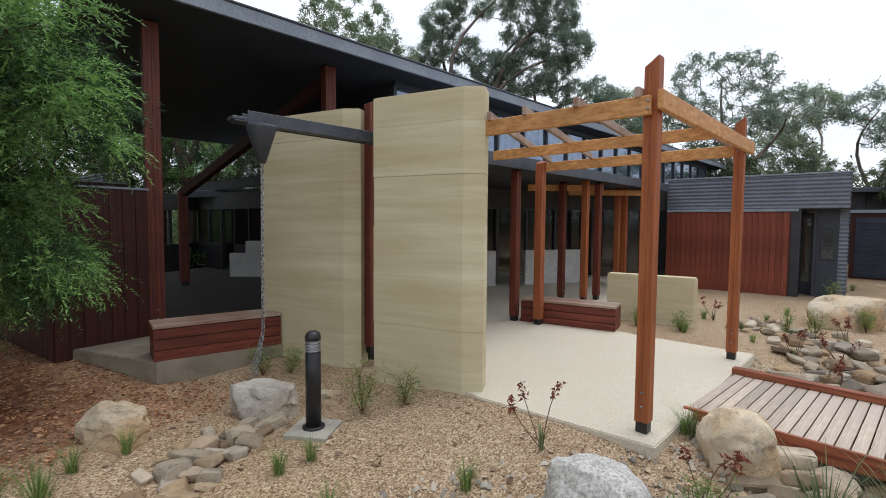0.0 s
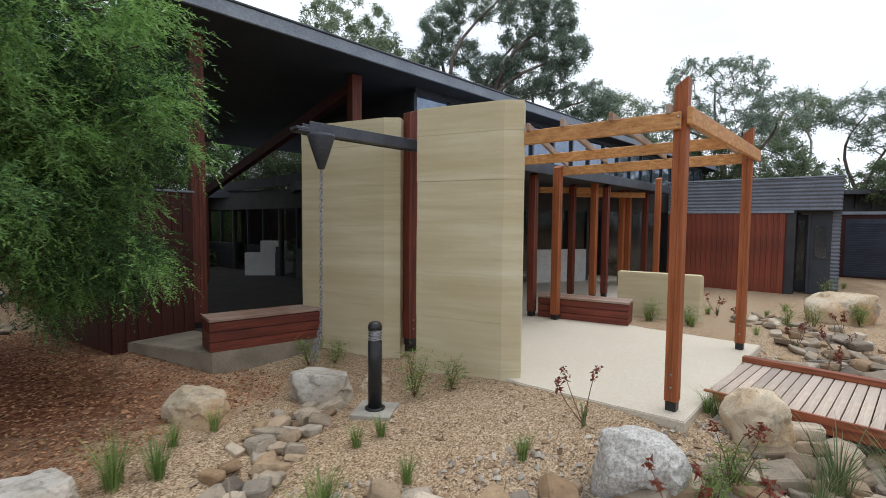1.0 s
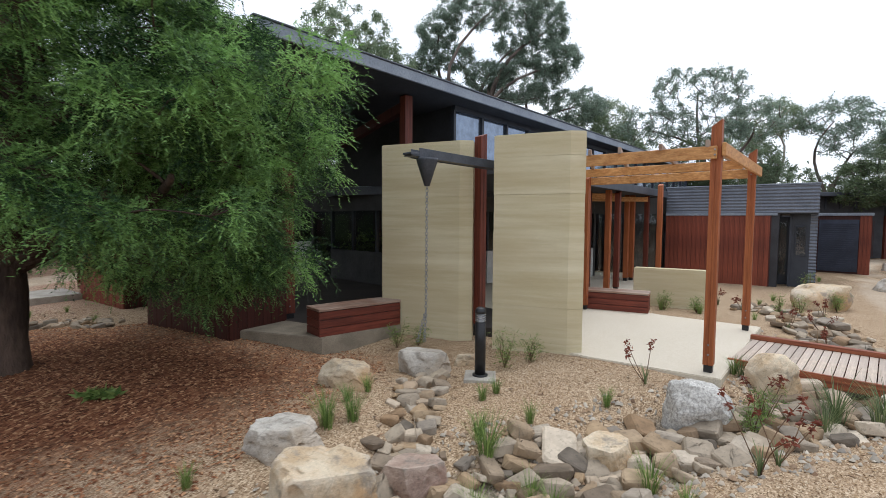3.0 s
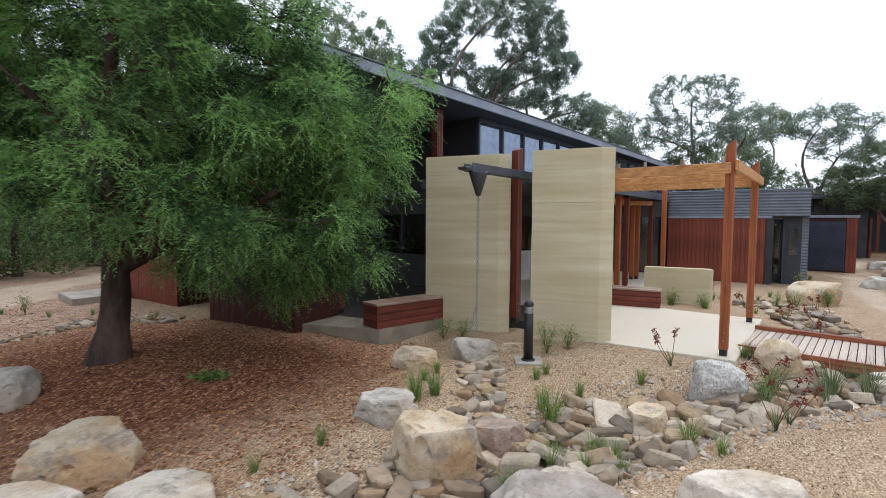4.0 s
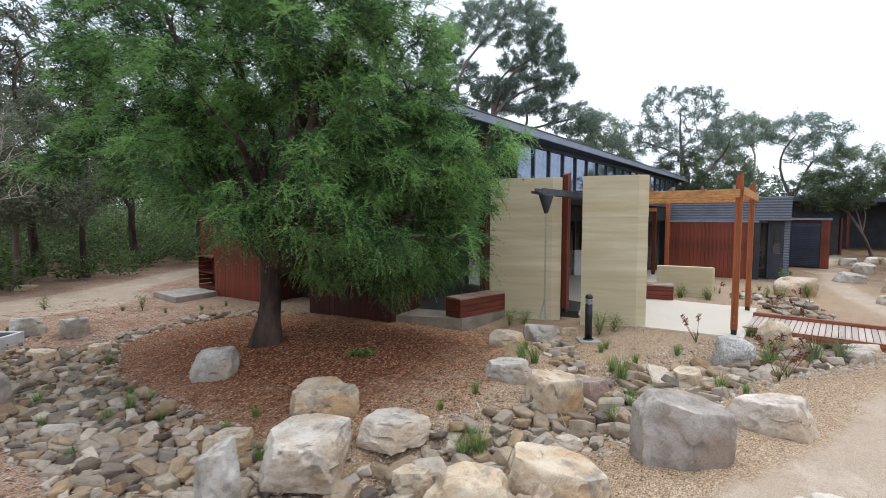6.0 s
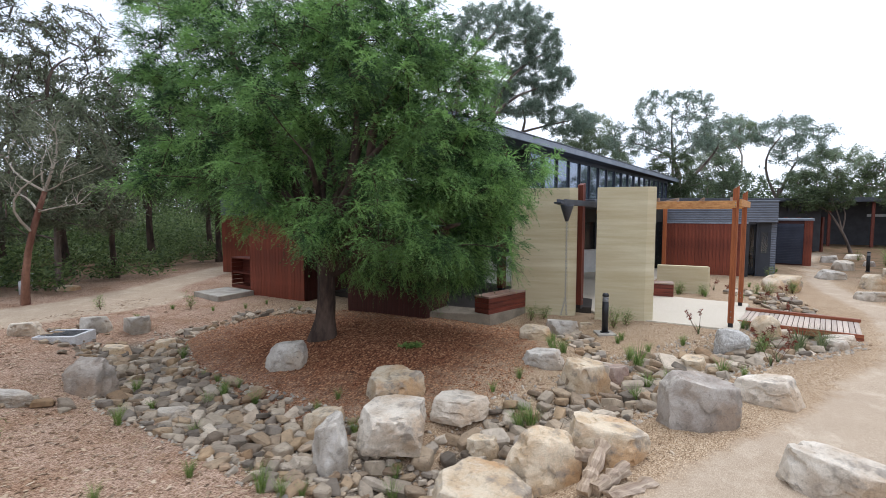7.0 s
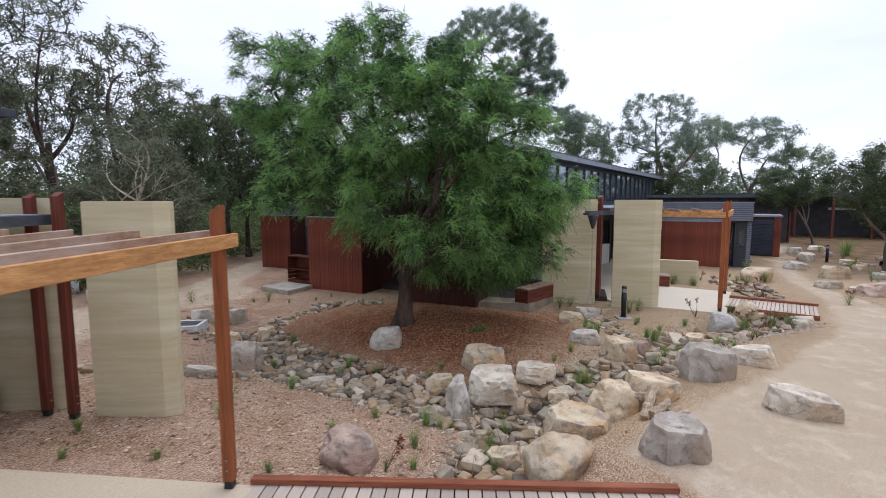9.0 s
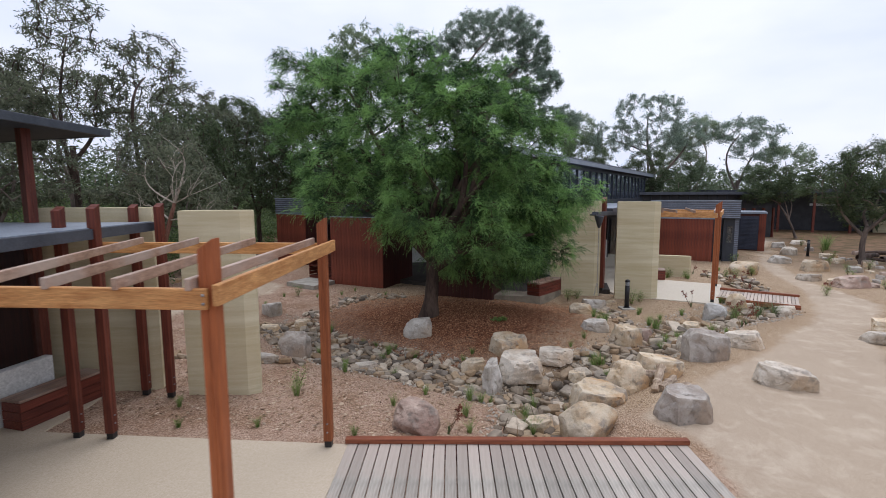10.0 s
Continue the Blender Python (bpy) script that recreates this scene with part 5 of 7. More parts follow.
for row in (
    # x, y, width, height, turn, material, label, seed, depth
    (-7.50, 1.75, 0.76, 0.44, 20, ROCK_GREY, "grey rounded angular boulder lying on the red mulch", 11, 0.7),
    (-5.20, 1.05, 0.90, 0.40, 10, ROCK_TAN, "blocky pale tan boulder at the mulch edge", 12, 1.05),
    (-4.90, 0.18, 1.02, 0.47, 35, ROCK_WHITE, "large whitish boulder at the creek edge", 13, 1.05),
    (-5.46, -0.52, 0.48, 0.68, 70, ROCK_GREY, "upright whitish slab of rock in the creek", 14, 0.9),
    (-4.13, 0.85, 0.74, 0.26, -10, ROCK_WHITE, "low dull tan boulder beside the creek", 15, 1.05),
    (-3.50, -1.25, 1.04, 0.52, 15, ROCK_TAN, "broad cream and ochre boulder beside the path", 16, 0.75),
    (-3.83, -2.50, 0.92, 0.50, 40, ROCK_TAN, "large rounded mottled tan boulder near the deck", 17, 0.85),
    (-2.92, -0.75, 0.82, 0.56, 30, ROCK_TAN, "rounded tan boulder with a split log beside it", 18, 0.8),
    (-2.26, -0.36, 0.84, 0.50, -15, ROCK_TAN, "pale tan boulder on the path edge", 19, 0.8),
    (-2.41, -2.28, 0.84, 0.46, 10, ROCK_DIM, "flat-topped grey boulder on the sandy path", 20, 0.7),
    (-0.28, -0.76, 1.0, 0.36, -25, ROCK_WHITE, "low flat pale boulder on the sandy path", 21, 0.6),
    (-1.10, 0.62, 0.96, 0.60, 5, ROCK_DIM, "big grey boulder with a pale flat top", 122, 0.7),
    (-0.04, 1.46, 0.84, 0.40, -20, ROCK_WHITE, "low pale boulder beside the path", 23, 0.6),
    (-2.38, 2.18, 0.76, 0.58, 25, ROCK_TAN, "tan boulder with ochre stains by the creek", 24, 0.8),
    (-3.06, 2.60, 0.72, 0.27, 0, ROCK_GREY, "pale grey boulder on the gravel", 25, 0.7),
    (0.50, 4.66, 0.74, 0.46, 15, ROCK_SPECK, "rounded speckled grey boulder by the creek", 26, 0.85),
    (1.50, 5.68, 0.64, 0.46, 30, ROCK_TAN, "rounded tan boulder beside the deck bridge", 27, 0.85),
    (-2.70, 5.24, 0.72, 0.36, 0, ROCK_GREY, "grey boulder under the rain chain", 28, 0.8),
    (-3.24, 4.04, 0.68, 0.28, 10, ROCK_TAN, "tan pointed boulder on the gravel", 29, 0.75),
    (-2.18, 5.45, 0.34, 0.16, 10, ROCK_TAN, "small tan rock beside the rain chain boulder", 50, 0.7),
    (-10.10, 0.24, 0.72, 0.57, 0, ROCK_DIM, "rounded mauve-grey boulder at the western creek", 30, 0.9),
    (-12.42, 3.35, 0.56, 0.42, 15, ROCK_GREY, "small angular grey boulder by the western path", 31, 0.8),
    (-11.25, 2.92, 0.54, 0.27, 0, ROCK_TAN, "small tan boulder in the creek edge", 32, 0.8),
    (-11.9, 2.3, 0.60, 0.25, 20, ROCK_TAN, "low tan boulder in the creek edge", 51, 0.6),
    (-6.44, -3.00, 0.74, 0.41, 0, ROCK_PINK, "rounded pinkish brown boulder near the deck", 134, 0.9),
    (4.15, 11.7, 1.25, 0.54, 5, ROCK_TAN, "large rounded tan boulder with grass behind it", 34, 0.7),
    (2.71, 5.42, 0.58, 0.26, 0, ROCK_WHITE, "low pale boulder under the bridge edge", 35, 0.8),
    (2.45, 4.95, 0.50, 0.24, 30, ROCK_WHITE, "low pale boulder at the creek edge", 52, 0.7),
    (7.35, 15.6, 1.0, 0.36, 0, ROCK_GREY, "flat grey boulder beside the far path", 36, 0.7),
    (9.5, 19.0, 0.9, 0.5, 30, ROCK_WHITE, "pale boulder beside the far path", 37, 0.7),
    (10.7, 22.8, 0.95, 0.43, 10, ROCK_GREY, "grey boulder beside the far path", 53, 0.7),
    (7.6, 13.2, 1.35, 0.6, 20, ROCK_TAN, "tan boulder on the far bank", 54, 0.7),
    (6.05, 10.6, 0.8, 0.32, -10, ROCK_WHITE, "low pale boulder on the far bank", 55, 0.7),
    (6.4, 9.75, 0.5, 0.25, 0, ROCK_TAN, "small tan boulder on the far bank", 56, 0.7),
    (6.75, 9.4, 1.25, 0.5, 15, ROCK_PINK, "reddish boulder on the far bank", 57, 0.7),
    (10.6, 17.7, 0.9, 0.24, 0, ROCK_TAN, "flat tan boulder on the far bank", 58, 0.7),
    (9.0, 13.0, 0.6, 0.3, 0, ROCK_GREY, "small grey boulder on the far bank", 59, 0.7),
    (10.0, 15.9, 0.7, 0.28, 40, ROCK_TAN, "small tan boulder on the far bank", 60, 0.7),
    (12.9, 25.0, 0.9, 0.3, 0, ROCK_WHITE, "pale boulder before the far hall", 61, 0.7),
    (3.75, 3.0, 0.9, 0.42, 20, ROCK_TAN, "tan boulder on the near bank of the path", 62, 0.7),
    (3.15, 2.2, 0.8, 0.30, -20, ROCK_WHITE, "low pale boulder on the near bank of the path", 63, 0.7),
    (2.75, 0.75, 0.9, 0.42, 10, ROCK_GREY, "rounded grey boulder on the near bank of the path", 64, 0.8),
    (-13.84, 1.9, 0.7, 0.3, 0, ROCK_WHITE, "pale boulder by the western path", 38, 0.7),
    (-13.1, 2.9, 0.6, 0.36, 40, ROCK_GREY, "grey boulder by the western path", 39, 0.7),
    (-18.3, 6.3, 0.75, 0.16, 20, ROCK_TAN, "flat pale stone in the leaf litter by the western path", 65, 0.6),
    (-8.25, 0.0, 0.62, 0.16, 10, ROCK_WHITE, "flat pale slab stone at the creek edge", 40, 0.5),
    (-10.35, -0.75, 0.75, 0.18, 5, ROCK_GREY, "flat grey slab stone at the gravel edge", 41, 0.4),
    (-1.15, 1.55, 0.52, 0.34, 30, ROCK_WHITE, "small whitish boulder behind the big grey one", 42, 0.8),
    (-1.9, 2.75, 0.55, 0.30, 20, ROCK_PINK, "small pinkish boulder in the creek", 43, 0.8),
    (-0.35, 3.75, 0.48, 0.30, 10, ROCK_TAN, "small angular tan boulder in the creek", 44, 0.8),
    (-3.7, 0.25, 0.48, 0.32, 50, ROCK_TAN, "small tan boulder in the creek", 45, 0.8),
    (-5.9, 0.15, 0.55, 0.26, 15, ROCK_TAN, "small tan boulder at the creek edge", 46, 0.7),
    (-4.55, -2.0, 0.5, 0.3, 35, ROCK_TAN, "small tan boulder in the creek bend", 47, 0.8),
):
    x, y, w, h, turn, mt, label, seed, d = row
    if not any(k in label for k in ("round", "upright", "pointed", "flat")):
        w, h = w * 1.07, h * 0.86
    boulder(x, y, w, h, turn, mt, label, seed, d, round_=0.12 if "round" in label else 0.0, grain=0.2 if y > 7 or x < -11 else 0.12, block=0.0 if any(k in label for k in ("round", "upright", "pointed")) else 1.0)


BANK = random.Random(19)
for i in range(26):
    f = BANK.random()
    x, y = 6.9 + 5.0 * f + BANK.uniform(0, 2.6), 8.2 + 14 * f + BANK.uniform(-1.0, 1.0)
    w = BANK.uniform(0.22, 0.55)
    boulder(x, y, w, w * BANK.uniform(0.3, 0.5), BANK.uniform(0, 180), BANK.choice((ROCK_TAN, ROCK_DIM, ROCK_PINK)), "small rough stone on the far bank", 400 + i, 0.8, grain=0.3)


# ---- dry creek stones ----
def rubble_mesh(seed, n=12):
    """An angular creek stone about 1 across, as the hull of a battered block."""
    rng = random.Random(seed)
    bm = bmesh.new()
    wide, high = rng.uniform(0.30, 0.44), rng.uniform(0.20, 0.32)
    for i in range(8):
        v = Vector((i % 2 - 0.5, i // 2 % 2 - 0.5, i // 4 - 0.5)) * 2
        v = Vector([c * rng.uniform(0.5, 0.95) for c in v])
        bm.verts.new((v.x * 0.5, v.y * wide, v.z * high))
    for i in range(n - 8):
        v = Vector((rng.gauss(0, 1), rng.gauss(0, 1), rng.gauss(0, 1))).normalized()
        bm.verts.new((v.x * 0.5, v.y * wide, v.z * high))
    r = bmesh.ops.convex_hull(bm, input=bm.verts)
    loose = [v for v in bm.verts if not v.link_faces]
    if loose:
        bmesh.ops.delete(bm, geom=loose, context="VERTS")
    bmesh.ops.bevel(bm, geom=list(bm.edges), offset=0.04, segments=1, affect="EDGES")
    return bm


def along(line, n, half, rng, spread=0.5):
    """Scattered plan points along a line, thickest near its middle."""
    L = np.array(line)
    seg = np.hypot(*np.diff(L, axis=0).T)
    cum = np.concatenate([[0], np.cumsum(seg)])
    t = rng.uniform(0, cum[-1], n)
    i = np.clip(np.searchsorted(cum, t) - 1, 0, len(seg) - 1)
    f = (t - cum[i]) / seg[i]
    p = L[i] + (L[i + 1] - L[i]) * f[:, None]
    d = (L[i + 1] - L[i]) / seg[i][:, None]
    o = np.clip(rng.normal(0, spread, n), -1, 1) * half
    return p + np.stack([-d[:, 1], d[:, 0]], 1) * o[:, None]


def creek():
    rng = np.random.default_rng(21)
    pts = []
    for line, n, half, lo, hi in ((CREEK[:6], 1500, 0.44, 0.09, 0.46), (CREEK[5:], 2600, 0.68, 0.08, 0.48), (CREEK_WEST, 3300, 0.80, 0.07, 0.36), (CREEK_EDGE, 200, 0.4, 0.10, 0.30), (RAIN_RILL, 130, 0.26, 0.14, 0.34),
                                  ([(-13.6, 2.4), (-12.4, 2.0), (-11.4, 2.3)], 130, 0.7, 0.1, 0.28), ([(-12.8, -1.4), (-11.6, -0.9), (-10.4, -0.75), (-9.4, -0.6)], 70, 0.2, 0.14, 0.34), ([(2.7, 7.6), (3.2, 8.6), (3.3, 10.2), (2.6, 11.2)], 230, 0.6, 0.12, 0.42)):
        for x, y in along(line, n, half, rng):
            pts.append((x, y, lo + (hi - lo) * rng.beta(1.1, 3.2)))
    keep = []
    cell = {}
    for x, y, s in sorted(pts, key=lambda q: -q[2]):
        k = (int(x / 0.3), int(y / 0.3))
        near = [q for i in (-1, 0, 1) for j in (-1, 0, 1) for q in cell.get((k[0] + i, k[1] + j), ())]
        if all((q[0] - x) ** 2 + (q[1] - y) ** 2 > (0.262 * (q[2] + s)) ** 2 for q in near) and not (-7.2 < x < -2.6 and y < -3.0 - 0.15 * (x + 2.6) * -1 and y < -3.7):
            keep.append((x, y, s))
            cell.setdefault(k, []).append((x, y, s))
    bed = new("creek_bed")
    setting(bed, "dry creek bed of loose grey and tan stones", "creek bed")
    shapes = [mesh_of("stone", rubble_mesh(100 + i), CREEK_ONE) for i in range(16)]
    keep.sort(key=lambda q: math.hypot(q[0] + 3.2, q[1] - 0.6))
    vs, fs, k = [], [], 0
    for i, (x, y, s) in enumerate(keep):
        e = (rng.uniform(-22, 22), rng.uniform(-22, 22), rng.uniform(0, 360))
        m = pose(x, y, gz(x, y) + s * rng.uniform(0.04, 0.24), *e) @ Matrix.Diagonal((s * rng.uniform(0.85, 1.35), s * rng.uniform(0.8, 1.3), s * rng.uniform(0.75, 1.2), 1))
        me = shapes[i % 16]
        if i < 300:
            o = new("stone", me)
            o.parent = bed
            o.matrix_basis = m
        else:
            vs += [tuple(m @ v.co) for v in me.vertices]
            fs += [tuple(u + k for u in p.vertices) for p in me.polygons]
            k += len(me.vertices)
    tagged(raw("rubble", vs, fs, CREEK_MANY, bed), kind="stuff")


# ---- trees ----
def leaf_arrays(centres, length, width, droop, rng):
    """Many narrow folded leaves: corners and faces, one island each."""
    n = len(centres)
    d = rng.normal(0, 1, (n, 3))
    d[:, 2] = d[:, 2] * 0.6 - droop
    d /= np.linalg.norm(d, axis=1)[:, None]
    s = np.cross(d, rng.normal(0, 1, (n, 3)))
    s /= np.linalg.norm(s, axis=1)[:, None] + 1e-9
    L = length * rng.uniform(0.6, 1.35, (n, 1))
    W = width * rng.uniform(0.6, 1.35, (n, 1))
    v = np.stack([centres + s * W * 0.5, centres + d * L, centres - s * W * 0.5], 1).reshape(-1, 3)
    f = np.arange(n * 3).reshape(n, 3)
    return v, f


def join_tubes(tubes):
    vs, fs, k = [], [], 0
    for v, f in tubes:
        vs += v
        fs += [tuple(i + k for i in q) for q in f]
        k += len(v)
    return vs, fs


def clump_tree(name, label, base, trunk, lobes, clumps, clump_r, per_clump, leaf, droop, leaf_m, bark_m, seed, trunk_r=0.2, spray=0, lean=(0, 0), inner=0.35, group="trees", twig=0.012, puff=0, crook=0.17):
    """A tree: trunk, limbs towards the lobes of the crown, branches that fork off the nearest wood, and every clump a loose cloud of leaves."""
    rng = np.random.default_rng(seed)
    rr = random.Random(seed)
    t = thing(name, label, "tree", base, 0, group)
    top = Vector((lean[0], lean[1], trunk))
    tubes = []
    stem = bend((0, 0, -0.25), top, 0, 0.07, 8, rr)
    tubes.append(tube_arrays(stem, [trunk_r * (1.55 if i == 0 else 1.22 if i == 1 else 1 - 0.045 * i) for i in range(9)], 10, seed))
    total = sum(l[6] for l in lobes)
    wood = [(p, trunk_r * 0.62) for p in stem[5:]]
    ends, tips, host = [], [], []
    for cx, cy, cz, rx, ry, rz, wt in lobes:
        c = Vector((cx, cy, max(cz - 0.25 * rz, trunk + 0.25)))
        start = stem[rr.choice((5, 6, 7, 8))]
        limb = bend(start, c, 0.08, crook, 7, rr)
        tubes.append(tube_arrays(limb, [trunk_r * (0.60 - 0.065 * i) for i in range(8)], 7, seed))
        wood += [(p, trunk_r * (0.60 - 0.065 * i)) for i, p in enumerate(limb) if i > 1]
        for j in range(max(3, round(clumps * wt / total))):
            v = rng.normal(0, 1, 3)
            v /= np.linalg.norm(v)
            q = rng.uniform(inner, 1.0) ** 0.6
            at = Vector((cx + v[0] * rx * q, cy + v[1] * ry * q, cz + v[2] * rz * q))
            ends.append(at)
            for k in range(puff):
                host.append(at)
                w = rng.normal(0, 1, 3) + 0.35 * v
                w *= 1.35 * clump_r * rng.uniform(0.5, 1.0) / np.linalg.norm(w)
                tips.append(at + Vector((w[0], w[1], 0.7 * w[2] - 0.1 * clump_r)))
    ends.sort(key=lambda p: (p - top).length)
    for p in ends:
        near, r = min(wood, key=lambda w: (w[0] - p).length + 0.5 * max(0.0, w[0].z - p.z + 0.3))
        br = bend(near, p, 0.05, 0.12, 4, rr)
        r0 = max(twig, min(r * 0.6, twig * 1.3 + 0.022 * (p - near).length))
        tubes.append(tube_arrays(br, [r0, r0 * 0.85, r0 * 0.7, r0 * 0.55, twig * 0.5], 4, seed))
        wood += [(br[2], r0 * 0.8), (br[3], r0 * 0.7), (br[4], r0 * 0.6)]
    for p, at in zip(tips, host):
        tubes.append(tube_arrays(bend(at, p, 0.05, 0.15, 2, rr), [twig * 0.8, twig * 0.6, twig * 0.4], 3, seed))
    centres = ends + tips
    vs, fs = join_tubes(tubes)
    raw("trunk", vs, fs, bark_m, t, smooth=True)
    C = np.array([tuple(c) for c in centres])
    R = clump_r * rng.uniform(0.65, 1.3, (len(C), 1, 1))
    heart = np.array([sum(l[i] * l[6] for l in lobes) / total for i in range(3)])
    if spray:
        # every clump is a tuft of fronds that arch outwards, with narrow leaflets on both sides of each
        k = max(1, per_clump // spray)
        away = C - heart
        away /= np.linalg.norm(away, axis=1)[:, None] + 1e-6
        d = rng.normal(0, 1, (len(C), k, 3)) * np.array([1, 1, 0.8]) + 0.75 * away[:, None, :] + np.array([0, 0, 0.3])
        d = (d / np.linalg.norm(d, axis=2)[:, :, None]).reshape(-1, 3)
        nf = len(d)
        root = np.repeat(C, k, 0) + rng.normal(0, 0.10 * clump_r, (nf, 3))
        reach = np.repeat(R[:, 0, 0], k) * rng.uniform(0.5, 1.05, nf)
        u = np.linspace(0.12, 1.0, spray)
        pts = root[:, None, :] + d[:, None, :] * (reach[:, None] * u)[:, :, None]
        pts[:, :, 2] -= droop * reach[:, None] * u ** 2
        flat = np.cross(d, rng.normal(0, 0.5, (nf, 3)) + np.array([0, 0, 1.0]))
        flat /= np.linalg.norm(flat, axis=1)[:, None] + 1e-9
        sign = np.where(np.arange(spray) % 2, 1.0, -1.0)
        ld = d[:, None, :] * 0.75 + flat[:, None, :] * (0.6 * sign)[None, :, None] + rng.normal(0, 0.42, (nf, spray, 3))
        ld[:, :, 2] -= droop * u * 0.8
        ld = (ld / np.linalg.norm(ld, axis=2)[:, :, None]).reshape(-1, 3)
        n = nf * spray
        p = pts.reshape(-1, 3)
        s = np.cross(ld, rng.normal(0, 1, (n, 3)))
        s /= np.linalg.norm(s, axis=1)[:, None] + 1e-9
        L = leaf[0] * rng.uniform(0.6, 1.3, (n, 1))
        W = leaf[1] * rng.uniform(0.7, 1.3, (n, 1))
        v = np.stack([p + s * W * 0.5, p + ld * L, p - s * W * 0.5], 1).reshape(-1, 3)
        f = np.arange(n * 3).reshape(n, 3)
    else:
        o = rng.normal(0, 1, (len(C), per_clump, 3)) * R * np.array([0.48, 0.48, 0.42])
        o[:, :, 2] -= 0.12 * (o[:, :, 0] ** 2 + o[:, :, 1] ** 2) / R[:, :, 0]
        v, f = leaf_arrays((C[:, None, :] + o).reshape(-1, 3), leaf[0], leaf[1], droop, rng)
    crown = raw("crown", v, f, leaf_m, t)
    tuft = crown.data.attributes.new("tuft", "FLOAT", "POINT")
    tuft.data.foreach_set("value", np.repeat(rng.uniform(0, 1, len(C)), len(v) // len(C)).astype(np.float32))
    return t


# the feathery tree on the mulch mound
clump_tree("wattle_tree", "dense feathery green tree with a dark trunk on red mulch", (-7.5, 3.05, 0.0), 2.0,
           [(-0.6, 0.10, 5.25, 2.4, 2.3, 1.7, 7.0), (1.0, -0.45, 5.15, 1.6, 1.4, 1.2, 4.0), (2.1, -0.45, 4.4, 1.4, 1.3, 1.15, 4.0), (-1.9, 0.0, 5.0, 1.95, 2.0, 1.7, 5.6),
            (1.44, 0.40, 3.72, 1.75, 1.55, 1.3, 5.0), (2.7, 0.45, 3.15, 1.55, 1.1, 0.95, 4.6), (2.9, -0.1, 2.3, 1.0, 0.8, 0.8, 2.6), (0.6, -1.4, 3.7, 1.95, 1.3, 1.3, 3.8), (1.3, -1.0, 2.4, 1.3, 0.95, 0.7, 2.6),
            (0.1, -0.8, 2.6, 1.3, 0.85, 0.6, 2.0), (-1.5, -0.8, 3.4, 1.6, 1.3, 1.1, 3.4), (0.3, 0.9, 3.7, 2.1, 1.2, 1.6, 3.2), (2.0, 0.85, 1.9, 1.3, 0.7, 1.1, 4.6), (0.2, 0.1, 3.9, 2.2, 1.6, 1.3, 2.6),
            (1.25, -0.7, 5.65, 1.2, 1.0, 0.8, 3.4), (2.0, -0.8, 5.0, 0.95, 0.9, 0.8, 2.6), (3.0, 0.95, 2.8, 0.8, 0.65, 0.65, 3.0), (2.7, 0.95, 1.75, 0.8, 0.6, 0.7, 3.2), (2.9, 0.3, 3.3, 0.9, 0.8, 0.7, 2.4), (0.75, 1.1, 1.45, 0.85, 0.7, 0.6, 1.8), (-3.35, 0.1, 6.1, 1.15, 1.1, 1.1, 3.2), (-2.3, 0.3, 6.4, 1.05, 1.0, 0.8, 2.2),
            (0.4, -0.3, 6.15, 1.25, 1.1, 0.8, 2.8), (-0.9, 0.1, 6.65, 1.3, 1.1, 0.75, 2.8), (-3.0, 0.1, 4.4, 1.25, 1.2, 1.1, 2.8), (-2.7, 0.0, 3.6, 1.1, 1.1, 0.8, 1.8)],
           470, 0.36, 352, (0.050, 0.0124), 0.42, LEAF_WATTLE, BARK, 5, 0.215, spray=16, lean=(0.15, -0.1), inner=0.42, puff=5)

